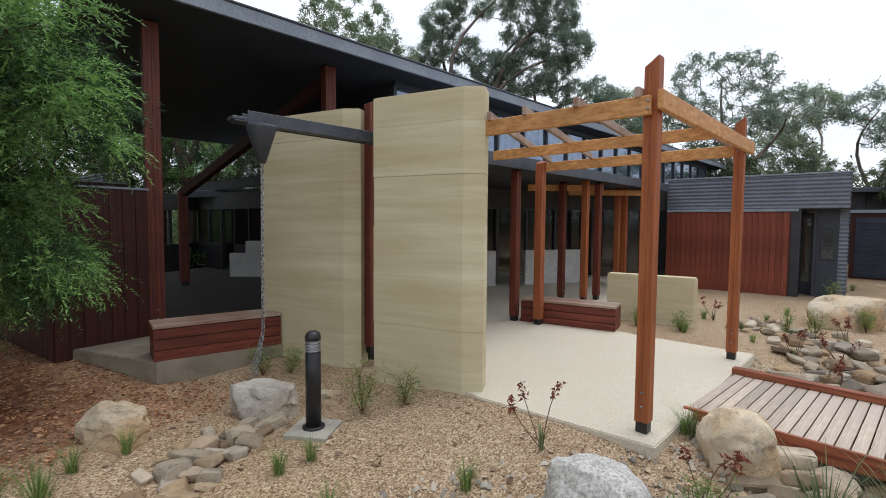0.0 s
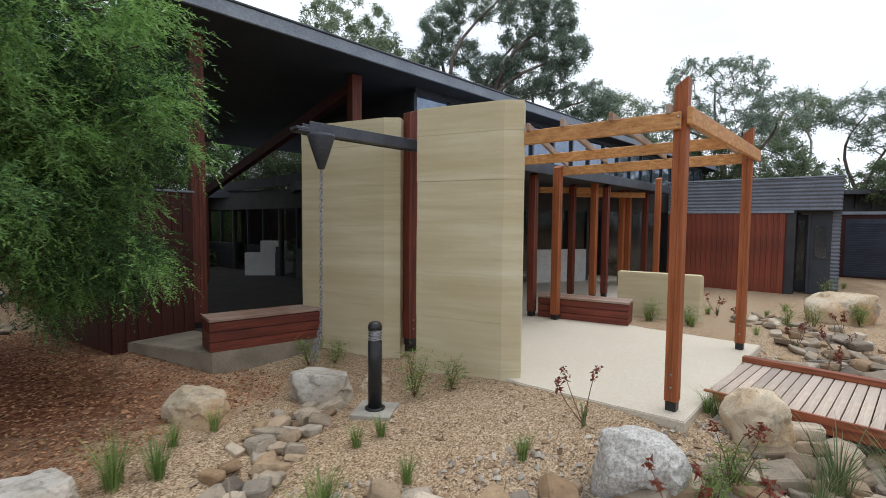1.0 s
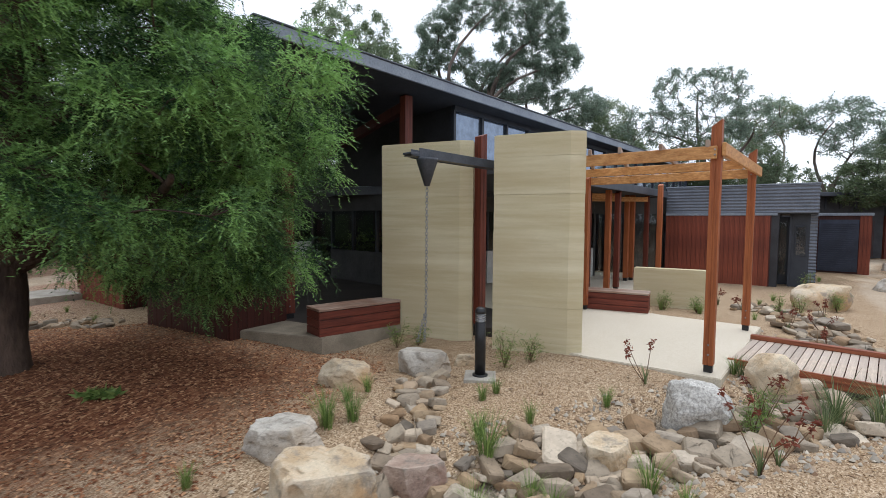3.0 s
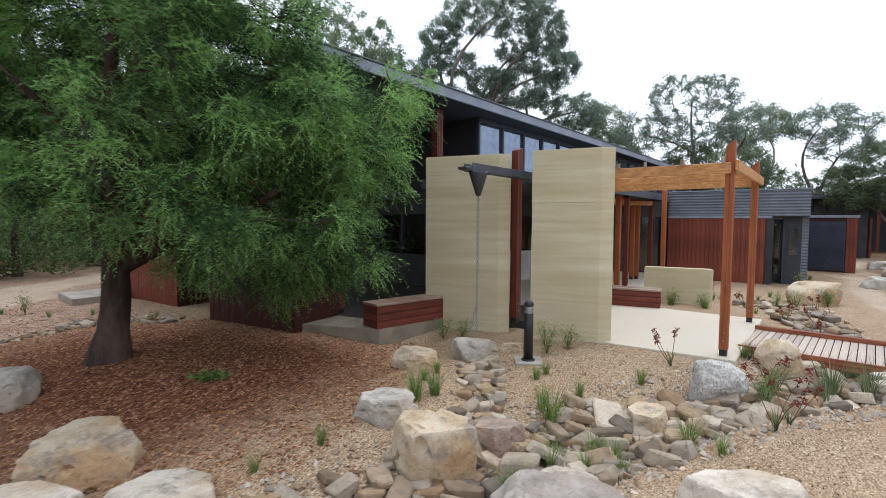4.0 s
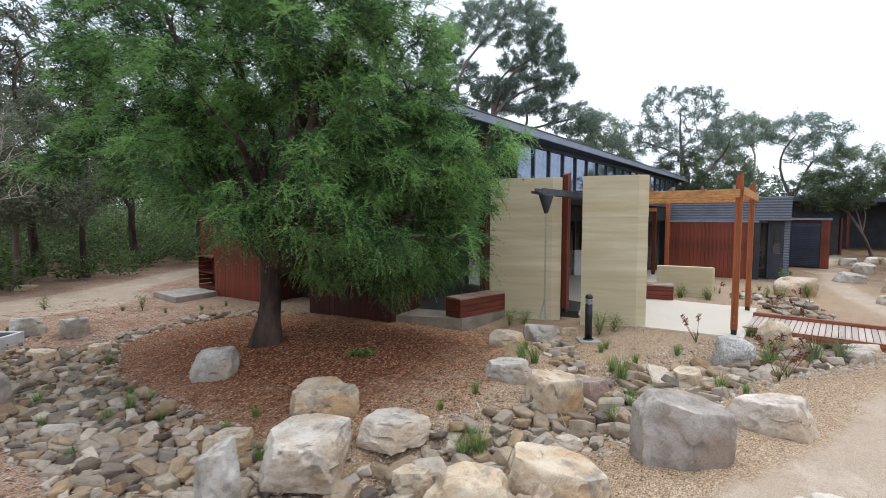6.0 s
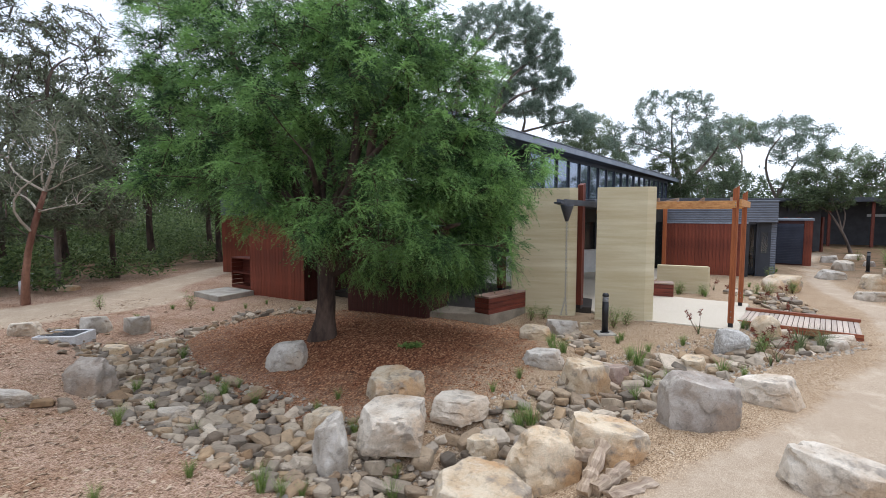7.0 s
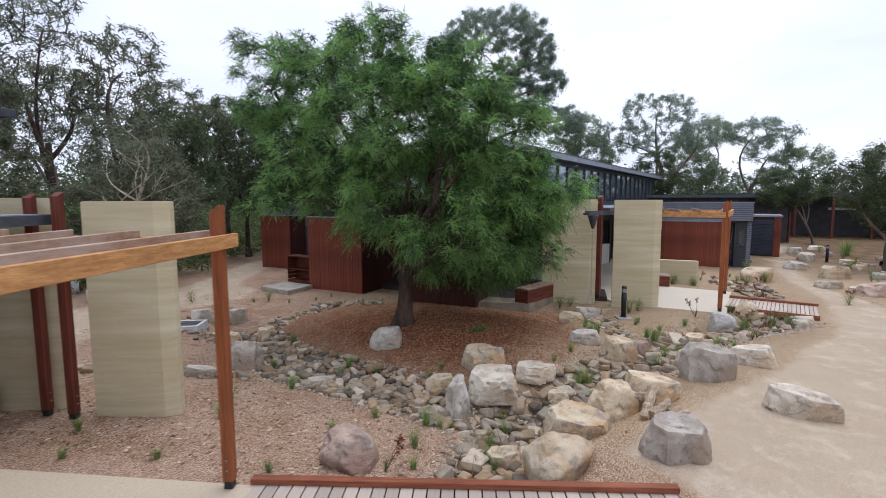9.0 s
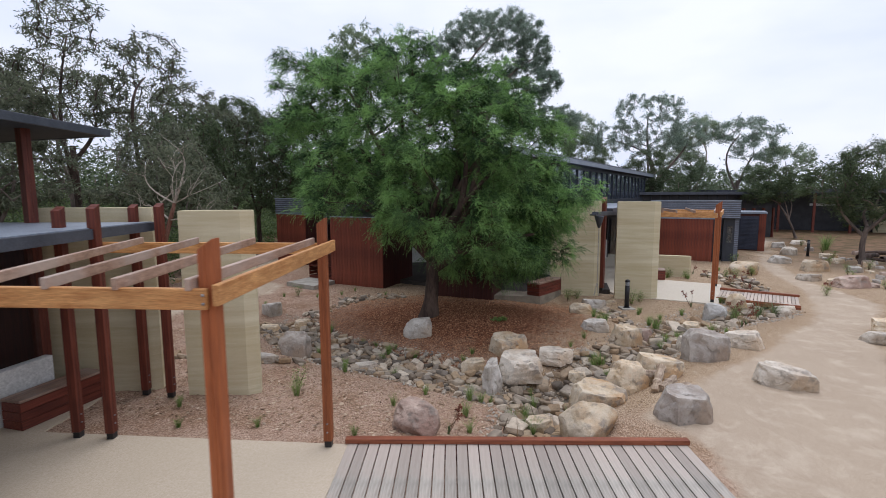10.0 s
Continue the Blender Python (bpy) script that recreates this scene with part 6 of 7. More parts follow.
# gums and bush around the place
for name, label, base, trunk, lobes, n, cr, per, leaf, droop, lm, bk, seed, tr in (
    ("gum_tree", "tall open-crowned gum tree behind the great roof", (-8.6, 33.5, 0), 9.5, [(0.6, 0, 17.4, 4.3, 3.0, 1.6, 6.5), (-3.6, 0, 16.0, 1.7, 1.5, 1.3, 2.2), (-4.6, 0, 13.9, 1.4, 1.4, 1.1, 1.5), (-3.8, 0, 11.6, 1.7, 1.5, 1.1, 1.6), (4.3, 0, 15.4, 1.6, 1.5, 1.8, 2.6), (4.9, 0, 12.9, 1.7, 1.5, 1.3, 2.4), (2.6, 0, 11.6, 2.6, 2.0, 1.6, 3.6), (6.2, 0.5, 9.9, 2.2, 1.7, 1.3, 2.4), (-2.2, 0, 13.8, 1.6, 1.5, 0.9, 1.2), (2.0, 0, 14.3, 2.0, 1.6, 0.8, 1.4), (0.2, 0, 12.2, 2.0, 1.7, 1.2, 2.2), (-1.6, 0, 10.6, 1.9, 1.6, 1.2, 1.6)], 340, 0.74, 330, (0.26, 0.07), 0.7, LEAF_GUM, BARK_GREY, 31, 0.36),
    ("gum_tree", "leafy gum tree behind the great roof", (-0.9, 36.5, 0), 5.0, [(0, 0, 8.8, 2.4, 2.4, 1.9, 3), (1.6, 0, 7.2, 2.4, 2.4, 1.8, 3)], 55, 0.9, 420, (0.26, 0.07), 0.6, LEAF_GUM2, BARK_GREY, 32, 0.26),
    ("gum_tree", "spreading gum tree with bare crooked limbs", (5.8, 33.7, 0), 5.5, [(-0.6, 0, 10.2, 3.0, 2.2, 1.5, 4), (2.6, 0, 8.2, 2.2, 2.0, 1.4, 2.6), (-3.4, 0, 8.2, 2.0, 1.8, 1.4, 2.4), (-0.3, 0, 7.6, 2.4, 2.0, 1.1, 2)], 84, 0.72, 230, (0.24, 0.065), 0.6, LEAF_GUM, BARK_GREY, 33, 0.24),
    ("gum_tree", "thin open gum tree with grey limbs", (10.3, 38.5, 0), 4.5, [(0, 0, 9.0, 2.4, 2.2, 1.6, 3), (-1.4, 0, 7.2, 1.8, 1.8, 1.6, 1.6)], 46, 0.8, 200, (0.26, 0.07), 0.6, LEAF_GUM2, BARK_PALE, 34, 0.2),
    ("gum_tree", "flat-topped gum tree with grey limbs", (14.4, 38.6, 0), 4.5, [(0, 0, 9.0, 3.9, 2.6, 1.1, 3), (1.4, 0, 7.2, 2.4, 1.8, 1.2, 1.2)], 60, 0.8, 210, (0.26, 0.07), 0.6, LEAF_GUM, BARK_GREY, 35, 0.22),
    ("gum_tree", "dark leaning tree beside the far path", (10.9, 15.5, 0), 1.7, [(0.4, 0, 4.5, 2.2, 2.0, 1.2, 3), (-1.2, 0.3, 3.6, 1.5, 1.4, 1.1, 1.8), (2.2, -0.6, 3.4, 1.8, 1.6, 1.3, 2), (0.4, 0.6, 2.8, 1.8, 1.4, 0.8, 1.6)], 90, 0.66, 520, (0.16, 0.04), 0.5, LEAF_BUSH, BARK_GREY, 36, 0.14),
    ("gum_tree", "tall thin dark-limbed gum beyond the western path", (-24.8, 8.7, 0), 5.5, [(0.2, 0, 10.6, 1.7, 1.7, 1.5, 3), (-1.2, 0, 8.4, 1.4, 1.6, 1.4, 1.6), (1.2, 0, 7.4, 1.3, 1.3, 1.3, 1.3)], 60, 0.62, 95, (0.2, 0.05), 0.7, LEAF_DULL, BARK, 38, 0.22),
    ("gum_tree", "dark-limbed gum with a thin grey-green crown", (-21.9, 9.2, 0), 4.4, [(0.6, 0, 8.8, 1.7, 1.6, 1.5, 3), (-1.0, 0, 7.4, 1.3, 1.3, 1.2, 1.8), (2.0, 0.3, 6.4, 1.3, 1.4, 1.2, 1.4)], 60, 0.62, 115, (0.2, 0.05), 0.7, LEAF_DULL, BARK, 39, 0.2),
    ("wattle_tree", "feathery green tree behind the western entry", (-15.2, 14.8, 0), 4.2, [(0, 0, 8.6, 2.4, 2.2, 1.9, 3), (-1.6, 0, 6.4, 2.0, 2.0, 1.9, 2.4), (1.6, 0.4, 6.6, 2.0, 2.0, 1.8, 2.4), (0, 0, 4.6, 2.6, 2.0, 1.6, 2)], 120, 0.7, 560, (0.15, 0.03), 0.4, LEAF_WATTLE, BARK, 40, 0.22),
    ("gum_tree", "tall gum tree beyond the great roof", (-18.5, 30.5, 0), 8.0, [(0, 0, 14.8, 3.4, 3.0, 2.6, 3), (3.0, 0, 12.4, 2.4, 2.4, 2.0, 2)], 70, 0.9, 380, (0.26, 0.07), 0.6, LEAF_GUM2, BARK_GREY, 41, 0.3),
    ("gum_tree", "dark leafy tree behind the breezeway", (-13.7, 18.8, 0), 2.6, [(0, 0, 5.2, 2.6, 2.0, 1.8, 3), (0.6, 0, 3.6, 2.2, 1.8, 1.2, 2), (-1.6, 0, 4.0, 1.8, 1.8, 1.4, 2)], 90, 0.7, 420, (0.2, 0.045), 0.5, LEAF_BUSH, BARK, 57, 0.18),
    ("gum_tree", "dark bushy tree behind the low rooms", (-18.6, 19.0, 0), 3.0, [(0, 0, 7.0, 2.8, 2.4, 2.0, 3), (1.4, 0, 4.6, 2.4, 2.0, 1.6, 2), (-1.6, 0, 4.6, 2.2, 2.0, 1.6, 2)], 90, 0.7, 380, (0.17, 0.035), 0.5, LEAF_BUSH, BARK, 53, 0.18),
    ("gum_tree", "dense dark green bushy tree behind the clerestory", (4.6, 31.0, 0), 2.6, [(0, 0, 5.0, 2.2, 2.0, 1.8, 3), (-1.6, 0, 3.6, 1.8, 1.8, 1.4, 2), (1.6, 0, 3.6, 1.8, 1.8, 1.4, 2)], 70, 0.8, 330, (0.22, 0.06), 0.5, LEAF_BUSH, BARK_GREY, 54, 0.16),
    ("gum_tree", "dense grey-green bushy tree before the far hall", (9.0, 37.0, 0), 3.0, [(0, 0, 5.6, 2.4, 2.0, 1.8, 3), (1.8, 0, 4.4, 2.0, 1.8, 1.6, 2)], 60, 0.8, 300, (0.24, 0.065), 0.5, LEAF_GUM2, BARK_GREY, 55, 0.16),
    ("gum_tree", "open grey-green tree behind the far hall", (18.0, 38.0, 0), 3.2, [(0, 0, 6.4, 2.6, 2.2, 1.2, 3), (-2.2, 0, 5.0, 1.8, 1.8, 1.0, 2)], 44, 0.8, 260, (0.24, 0.065), 0.5, LEAF_GUM2, BARK_GREY, 56, 0.18),
    ("gum_tree", "grey-green bushy gum beyond the western path", (-18.7, 6.4, 0), 2.2, [(0, 0, 4.6, 2.0, 1.9, 1.6, 3), (1.0, 0.3, 3.0, 1.8, 1.7, 1.2, 2), (-1.2, 0, 2.8, 1.7, 1.6, 1.2, 2)], 80, 0.66, 360, (0.16, 0.035), 0.6, LEAF_DULL, BARK_GREY, 43, 0.15),
    ("gum_tree", "dark bushy tree beyond the western path", (-20.0, 15.5, 0), 3.0, [(0, 0, 6.0, 2.8, 2.4, 2.2, 3), (1.0, 0, 3.6, 2.4, 2.0, 1.5, 2)], 90, 0.7, 380, (0.17, 0.035), 0.5, LEAF_BUSH, BARK, 44, 0.18),
    ("gum_tree", "dark bushy tree beyond the second building", (-27.0, 4.0, 0), 4.0, [(0, 0, 7.0, 3.0, 2.6, 2.4, 3), (-1.0, 0, 4.2, 2.6, 2.2, 1.8, 2)], 90, 0.8, 360, (0.2, 0.045), 0.5, LEAF_BUSH, BARK, 45, 0.2),
    ("gum_tree", "tall slender gum at the woodland edge", (-31.0, 14.0, 0), 5.0, [(0, 0, 9.0, 2.8, 2.6, 2.4, 3), (-2.0, 0, 7.0, 2.0, 2.0, 1.8, 2)], 60, 0.8, 160, (0.22, 0.055), 0.6, LEAF_DULL, BARK_GREY, 46, 0.22),
    ("gum_tree", "crooked dark-limbed gum above the western scrub", (-28.5, 7.4, 0), 5.0, [(0.5, 0, 8.6, 2.2, 2.0, 1.7, 3), (-1.5, 0, 7.2, 1.8, 1.8, 1.4, 2), (1.6, 0, 6.4, 1.6, 1.6, 1.4, 2)], 70, 0.66, 220, (0.2, 0.05), 0.7, LEAF_DULL, BARK, 47, 0.22),
    ("gum_tree", "crooked dark-limbed gum above the western scrub", (-23.2, 14.6, 0), 4.2, [(-0.5, 0, 8.0, 2.2, 2.0, 1.7, 3), (1.5, 0, 6.8, 1.8, 1.8, 1.4, 2), (-1.6, 0, 5.6, 1.8, 1.6, 1.4, 2)], 70, 0.66, 170, (0.2, 0.05), 0.7, LEAF_DULL, BARK, 48, 0.22),
    ("gum_tree", "leafy gum above the western scrub", (-24.5, 20.5, 0), 4.0, [(0, 0, 8.0, 2.4, 2.2, 1.9, 3), (1.5, 0, 6.8, 2.2, 2.0, 1.6, 2), (-1.8, 0, 6.0, 2.0, 2.0, 1.6, 2)], 90, 0.7, 320, (0.2, 0.05), 0.6, LEAF_BUSH, BARK, 49, 0.22),
    ("gum_tree", "bushy grey-green gum above the western scrub", (-24.0, 4.6, 0), 2.6, [(0, 0, 6.4, 2.2, 2.0, 1.6, 3), (1.2, 0, 4.2, 2.0, 1.8, 1.4, 2), (-1.2, 0, 3.6, 1.8, 1.8, 1.2, 2)], 90, 0.66, 340, (0.18, 0.04), 0.6, LEAF_DULL, BARK_GREY, 50, 0.16),
    ("gum_tree", "bushy dark gum at the edge of the western path", (-19.6, 9.2, 0), 2.4, [(0, 0, 5.8, 1.9, 1.8, 1.5, 3), (0.9, 0.3, 4.0, 1.8, 1.6, 1.2, 2), (-1.2, 0, 3.4, 1.6, 1.6, 1.2, 2)], 90, 0.6, 360, (0.16, 0.035), 0.6, LEAF_BUSH, BARK, 51, 0.15),
    ("gum_tree", "tall dark-limbed gum above the western scrub", (-33.0, 9.0, 0), 5.0, [(0, 0, 9.6, 2.6, 2.4, 2.0, 3), (2.0, 0, 8.2, 2.0, 2.0, 1.6, 2), (-2.0, 0, 7.8, 2.0, 2.0, 1.6, 2)], 70, 0.8, 260, (0.22, 0.055), 0.7, LEAF_DULL, BARK, 52, 0.26),
):
    west = base[0] < -17
    clump_tree(name, label, base, trunk, lobes, round(n * 3.0), cr * 0.44, round(per * (0.28 if west else 0.33)), (leaf[0] * (0.92 if west else 0.70), leaf[1] * (1.15 if west else 0.86)), droop, lm, bk, seed, tr * (0.8 if west else 1.0), inner=0.4, twig=0.03, crook=0.26)


clump_tree("gum_tree", "small leaning dark-leaved tree before the far hall", (14.9, 29.2, 0), 2.3, [(-2.0, 0, 4.4, 1.7, 1.5, 1.1, 3), (-1.1, 0, 3.5, 1.4, 1.2, 0.8, 2), (-2.9, 0, 3.3, 1.2, 1.2, 0.8, 2)],
           190, 0.26, 70, (0.17, 0.045), 0.5, LEAF_BUSH, BARK_GREY, 37, 0.085, lean=(-1.2, 0.0), inner=0.4, twig=0.02)


def woodland():
    """Scrub and far trees all round, too many to count."""
    rng = np.random.default_rng(8)
    rr = random.Random(8)
    leaves, tubes = [], []
    for i in range(800):
        a = rng.uniform(0, 2 * math.pi)
        r = rng.uniform(40, 78)
        x, y = -4 + r * math.cos(a), 3 + r * math.sin(a)
        west = 1 if x < -14 else 0
        h = rng.uniform(4.5, 7.0) + 1.6 * west
        w = rng.uniform(1.6, 3.0)
        n = 300 if y > -12 else 90
        c = np.array([x, y, h * 0.5])
        o = rng.normal(0, 1, (n, 3))
        o /= np.linalg.norm(o, axis=1)[:, None]
        o *= rng.uniform(0.3, 1, (n, 1)) ** 0.5
        lump = 1 + 0.35 * np.sin(o[:, :1] * 7 + i) * np.cos(o[:, 1:2] * 6 + i)
        leaves.append(c + o * lump * np.array([w, w, h * 0.52]))
        tubes.append(tube_arrays(bend((x, y, -0.2), (x + rr.uniform(-0.8, 0.8), y, h * 0.6), 0, 0.06, 3, rr), [0.16, 0.13, 0.1, 0.05], 5))
    v, f = leaf_arrays(np.concatenate(leaves), 0.48, 0.18, 0.4, rng)
    wood = new("woodland")
    tagged(wood, "grey-green eucalypt woodland closing the distance", "woodland", kind="stuff")
    raw("foliage", v, f, LEAF_BUSH, wood)
    raw("trunks", *join_tubes(tubes), BARK_GREY, wood)
    leaves = []
    walkway = [(-15.4, 1), (-15.5, 4), (-15.9, 7), (-17.2, 11), (-18.1, 17)]
    for i in range(1050):
        a = rng.uniform(radians(95), radians(205))
        r = rng.uniform(15, 42)
        x, y = -3 + r * math.cos(a), 3 + r * math.sin(a)
        off = seg_dist(np.array([x]), np.array([y]), walkway)[0]
        patch = math.sin(0.9 * x + 0.5 * y) + math.sin(0.7 * y - 0.4 * x + 1.3)
        if x > -16.9 and y < 13.5 or off < 2.1 + 0.6 * math.sin(1.1 * y) or (x > -19 and y < -1) or (off < 4.5 and patch < -1.0):
            continue
        far = max(0.0, off - 6)
        w = rng.uniform(0.45, 1.0) + min(1.1, 0.12 * far)
        h = rng.uniform(0.4, 1.25) + min(4.0, rng.uniform(0.15, 0.36) * far)
        n = int(min(360, 90 + 90 * w * h))
        o = rng.normal(0, 1, (n, 3))
        o /= np.linalg.norm(o, axis=1)[:, None]
        leaves.append(np.array([x, y, h * 0.45]) + o * rng.uniform(0.35, 1, (n, 1)) * np.array([w, w, h * 0.5]))
    v, f = leaf_arrays(np.concatenate(leaves), 0.20, 0.075, -0.3, rng)
    tagged(raw("undergrowth", v, f, LEAF_SCRUB), "dense green scrub along the western path", "shrubs", kind="stuff")


woodland()


def sapling():
    """A young gum: reddish stem, upright forking pale branches, few leaves."""
    t = thing("sapling", "young gum with a reddish stem and pale bare forking branches", "tree", (-17.1, 4.2, gz(-17.1, 4.2)), 0, "trees")
    rr = random.Random(42)
    stem = bend((0, 0, -0.1), (0.75, 0.15, 3.1), 0, 0.07, 6, rr)
    raw("trunk", *tube_arrays(stem, [0.12, 0.10, 0.09, 0.085, 0.075, 0.07, 0.055], 8, 3), BARK_RED, t, smooth=True)
    tips = []
    # stem knot that each limb leaves, its reach across, in depth and upwards, its thickness
    for k, across, deep, rise, r in ((5, -1.25, 0.2, 0.45, 0.036), (6, -0.75, -0.3, 1.05, 0.036), (6, 0.25, 0.1, 1.75, 0.045), (6, 0.05, 0.5, 1.5, 0.030), (4, 0.70, 0.1, 1.75, 0.042), (6, 0.85, -0.2, 0.45, 0.026), (5, 1.35, 0.3, 0.25, 0.024), (6, -0.35, 0.4, 1.55, 0.026)):
        limb = bend(stem[k], stem[k] + Vector((across, deep, rise)), 0.10, 0.30, 6, rr)
        tubes = [tube_arrays(limb, [r * (1 - 0.13 * n) for n in range(7)], 6, k)]
        for j in range(5):
            q = limb[rr.choice((3, 4, 5, 6))]
            e = q + Vector((rr.gauss(0.2 * across, 0.25), rr.gauss(0, 0.25), rr.uniform(0.1, 0.6)))
            tubes.append(tube_arrays(bend(q, e, 0.06, 0.25, 3, rr), [0.012, 0.010, 0.007, 0.004], 5, j))
            tips.append(tuple(e))
        raw("branch", *join_tubes(tubes), BARK_PALE, t, smooth=True)
    rng = np.random.default_rng(42)
    c = (np.array(tips)[:, None, :] + rng.normal(0, 0.28, (len(tips), 48, 3))).reshape(-1, 3)
    raw("crown", *leaf_arrays(c, 0.15, 0.032, 0.6, rng), LEAF_DULL, t)


sapling()


# ---- small plants ----
def blades(n, h, spread, width, lean, seed):
    """A tuft of arching blades as corners and faces."""
    rng = np.random.default_rng(seed)
    vs, fs = [], []
    for i in range(n):
        a = rng.uniform(0, 2 * math.pi)
        r = spread * rng.uniform(0, 1) ** 0.7
        L = h * rng.uniform(0.55, 1.1)
        out_ = lean * rng.uniform(0.2, 1.0)
        d = np.array([math.cos(a), math.sin(a)])
        s = np.array([-d[1], d[0], 0]) * width * rng.uniform(0.6, 1.2)
        k = len(vs)
        for j, t in enumerate((0.0, 0.4, 0.75, 1.0)):
            c = np.array([d[0] * (r * 0.4 + out_ * L * t * t), d[1] * (r * 0.4 + out_ * L * t * t), L * (t - 0.28 * lean * t * t)])
            w = s * (1, 0.9, 0.6, 0.08)[j]
            vs += [tuple(c - w / 2), tuple(c + w / 2)]
        for j in range(3):
            fs.append((k + 2 * j, k + 2 * j + 1, k + 2 * j + 3, k + 2 * j + 2))
    return vs, fs


def plant(name, label, x, y, arrays, material, category, group, scale=1.0, turn=0.0):
    ob = raw(name, arrays[0], arrays[1], material)
    ob.matrix_basis = pose(x, y, gz(x, y) - 0.01, 0, 0, turn) @ Matrix.Diagonal((scale, scale, scale, 1))
    return tagged(ob, label, category, group)


TUFTS = [blades(110, 0.27, 0.10, 0.0042, 0.62, 60 + i) for i in range(4)]
CREEK_TUFTS = random.Random(77)
RUSHES = [blades(70, 0.42, 0.12, 0.0065, 0.75, 70 + i) for i in range(3)]
for i, (x, y, s) in enumerate(((-2.95, 3.54, 0.9), (-1.65, 4.15, 0.95), (-0.37, 4.60, 1.0), (-1.12, 4.0, 1.0), (1.15, 5.95, 1.1), (1.5, 10.1, 1.1), (0.8, 10.35, 1.1), (-2.86, 3.0, 1.6), (-2.7, 3.2, 1.4), (-1.40, 3.3, 1.9), (-1.52, 3.5, 1.3), (-3.40, 1.92, 0.9),
                               (-3.75, 1.42, 0.8), (-0.06, 3.2, 1.5), (0.14, 2.82, 0.9), (-3.13, 0.88, 1.7), (-3.3, 0.8, 1.5), (-6.0, 0.75, 0.8), (-6.61, -1.53, 0.9), (-5.78, -2.26, 1.2), (-5.64, -2.84, 1.0), (-3.25, 1.1, 1.0),
                               (-7.01, -2.27, 0.9), (-7.25, -3.5, 0.8), (-4.66, -2.2, 1.4), (-4.75, -1.9, 1.2), (-5.8, -1.45, 1.3), (-5.6, -1.4, 1.0), (-7.51, -0.45, 0.9), (-1.63, 1.95, 1.3), (-2.9, 3.9, 0.9), (-1.55, 4.4, 0.9), (-8.76, -3.55, 0.8),
                               (-9.9, -3.8, 0.8), (-10.4, -3.15, 0.9), (-8.77, -2.3, 1.3), (-10.95, -1.15, 1.1), (2.4, 9.8, 0.8), (3.5, 12.5, 0.9), (3.0, 11.7, 0.8), (-12.9, 3.8, 0.8), (-12.8, 4.8, 0.8), (-10.7, 5.9, 0.7), (-9.5, 5.6, 0.8), (5.3, 16.0, 1.2), (6.2, 17.4, 1.0), (1.95, 11.5, 1.0), (-11.0, 5.4, 0.8), (-11.7, 5.0, 0.7))):
    plant("grass_tussock", "small green grass tussock in the gravel", x, y, TUFTS[i % 4], LEAF_GRASS, "grass", "grass tussocks", s, i * 47)
for i in range(34):
    q = CREEK_TUFTS.choice(range(5, 12)) if i % 2 else 0
    line = CREEK if i % 2 else CREEK_WEST
    a, b = (Vector(line[q]), Vector(line[min(q + 1, len(line) - 1)])) if i % 2 else [Vector(line[k]) for k in ((lambda k: (k, k + 1))(CREEK_TUFTS.randrange(0, 4)))]
    p = a.lerp(b, CREEK_TUFTS.random()) + Vector((CREEK_TUFTS.gauss(0, 0.42), CREEK_TUFTS.gauss(0, 0.42)))
    if p.y > -3.2:
        plant("grass_tussock", "green grass tussock between the creek stones", p.x, p.y, TUFTS[i % 4], LEAF_GRASS, "grass", "creek tussocks", CREEK_TUFTS.uniform(0.7, 1.35), i * 53)
for i, (x, y, s) in enumerate(((1.85, 5.0, 1.6), (2.15, 4.85, 1.4), (1.65, 4.7, 1.1), (2.35, 5.2, 1.3), (1.2, 5.85, 0.8), (12.6, 21.6, 3.0), (12.9, 21.9, 2.6))):
    plant("rush_clump", "tall arching green rush clump", x, y, RUSHES[i % 3], LEAF_STRAP if i < 5 else LEAF_GRASS, "rushes", "rush clumps", s, i * 61)


def wispy(seed, h, n):
    """A thin shrub: stems with fine leaves."""
    rng = np.random.default_rng(seed)
    rr = random.Random(seed)
    tubes, pts = [], []
    for i in range(n):
        a = rr.uniform(0, 2 * math.pi)
        tip = Vector((0.4 * h * math.cos(a) * rr.uniform(0.2, 1), 0.4 * h * math.sin(a) * rr.uniform(0.2, 1), h * rr.uniform(0.6, 1)))
        line = bend((0, 0, 0), tip, 0.05, 0.1, 4, rr)
        tubes.append(tube_arrays(line, [0.006, 0.005, 0.004, 0.003, 0.002], 4))
        for q in line[1:]:
            pts += [tuple(q + Vector((rr.gauss(0, 0.05), rr.gauss(0, 0.05), rr.gauss(0, 0.04)))) for _ in range(12)]
    return tubes, leaf_arrays(np.array(pts), 0.07, 0.008, -0.5, rng)


def shrub(x, y, h, n, seed, label, name="shrub", leaf=LEAF_GRASS, category="shrub"):
    s = thing(name, label, category, (x, y, gz(x, y)), 0, "garden shrubs")
    st, lv = wispy(seed, h, n)
    for v, f in st:
        raw("stem", v, f, STALK, s)
    raw("foliage", lv[0], lv[1], leaf, s)


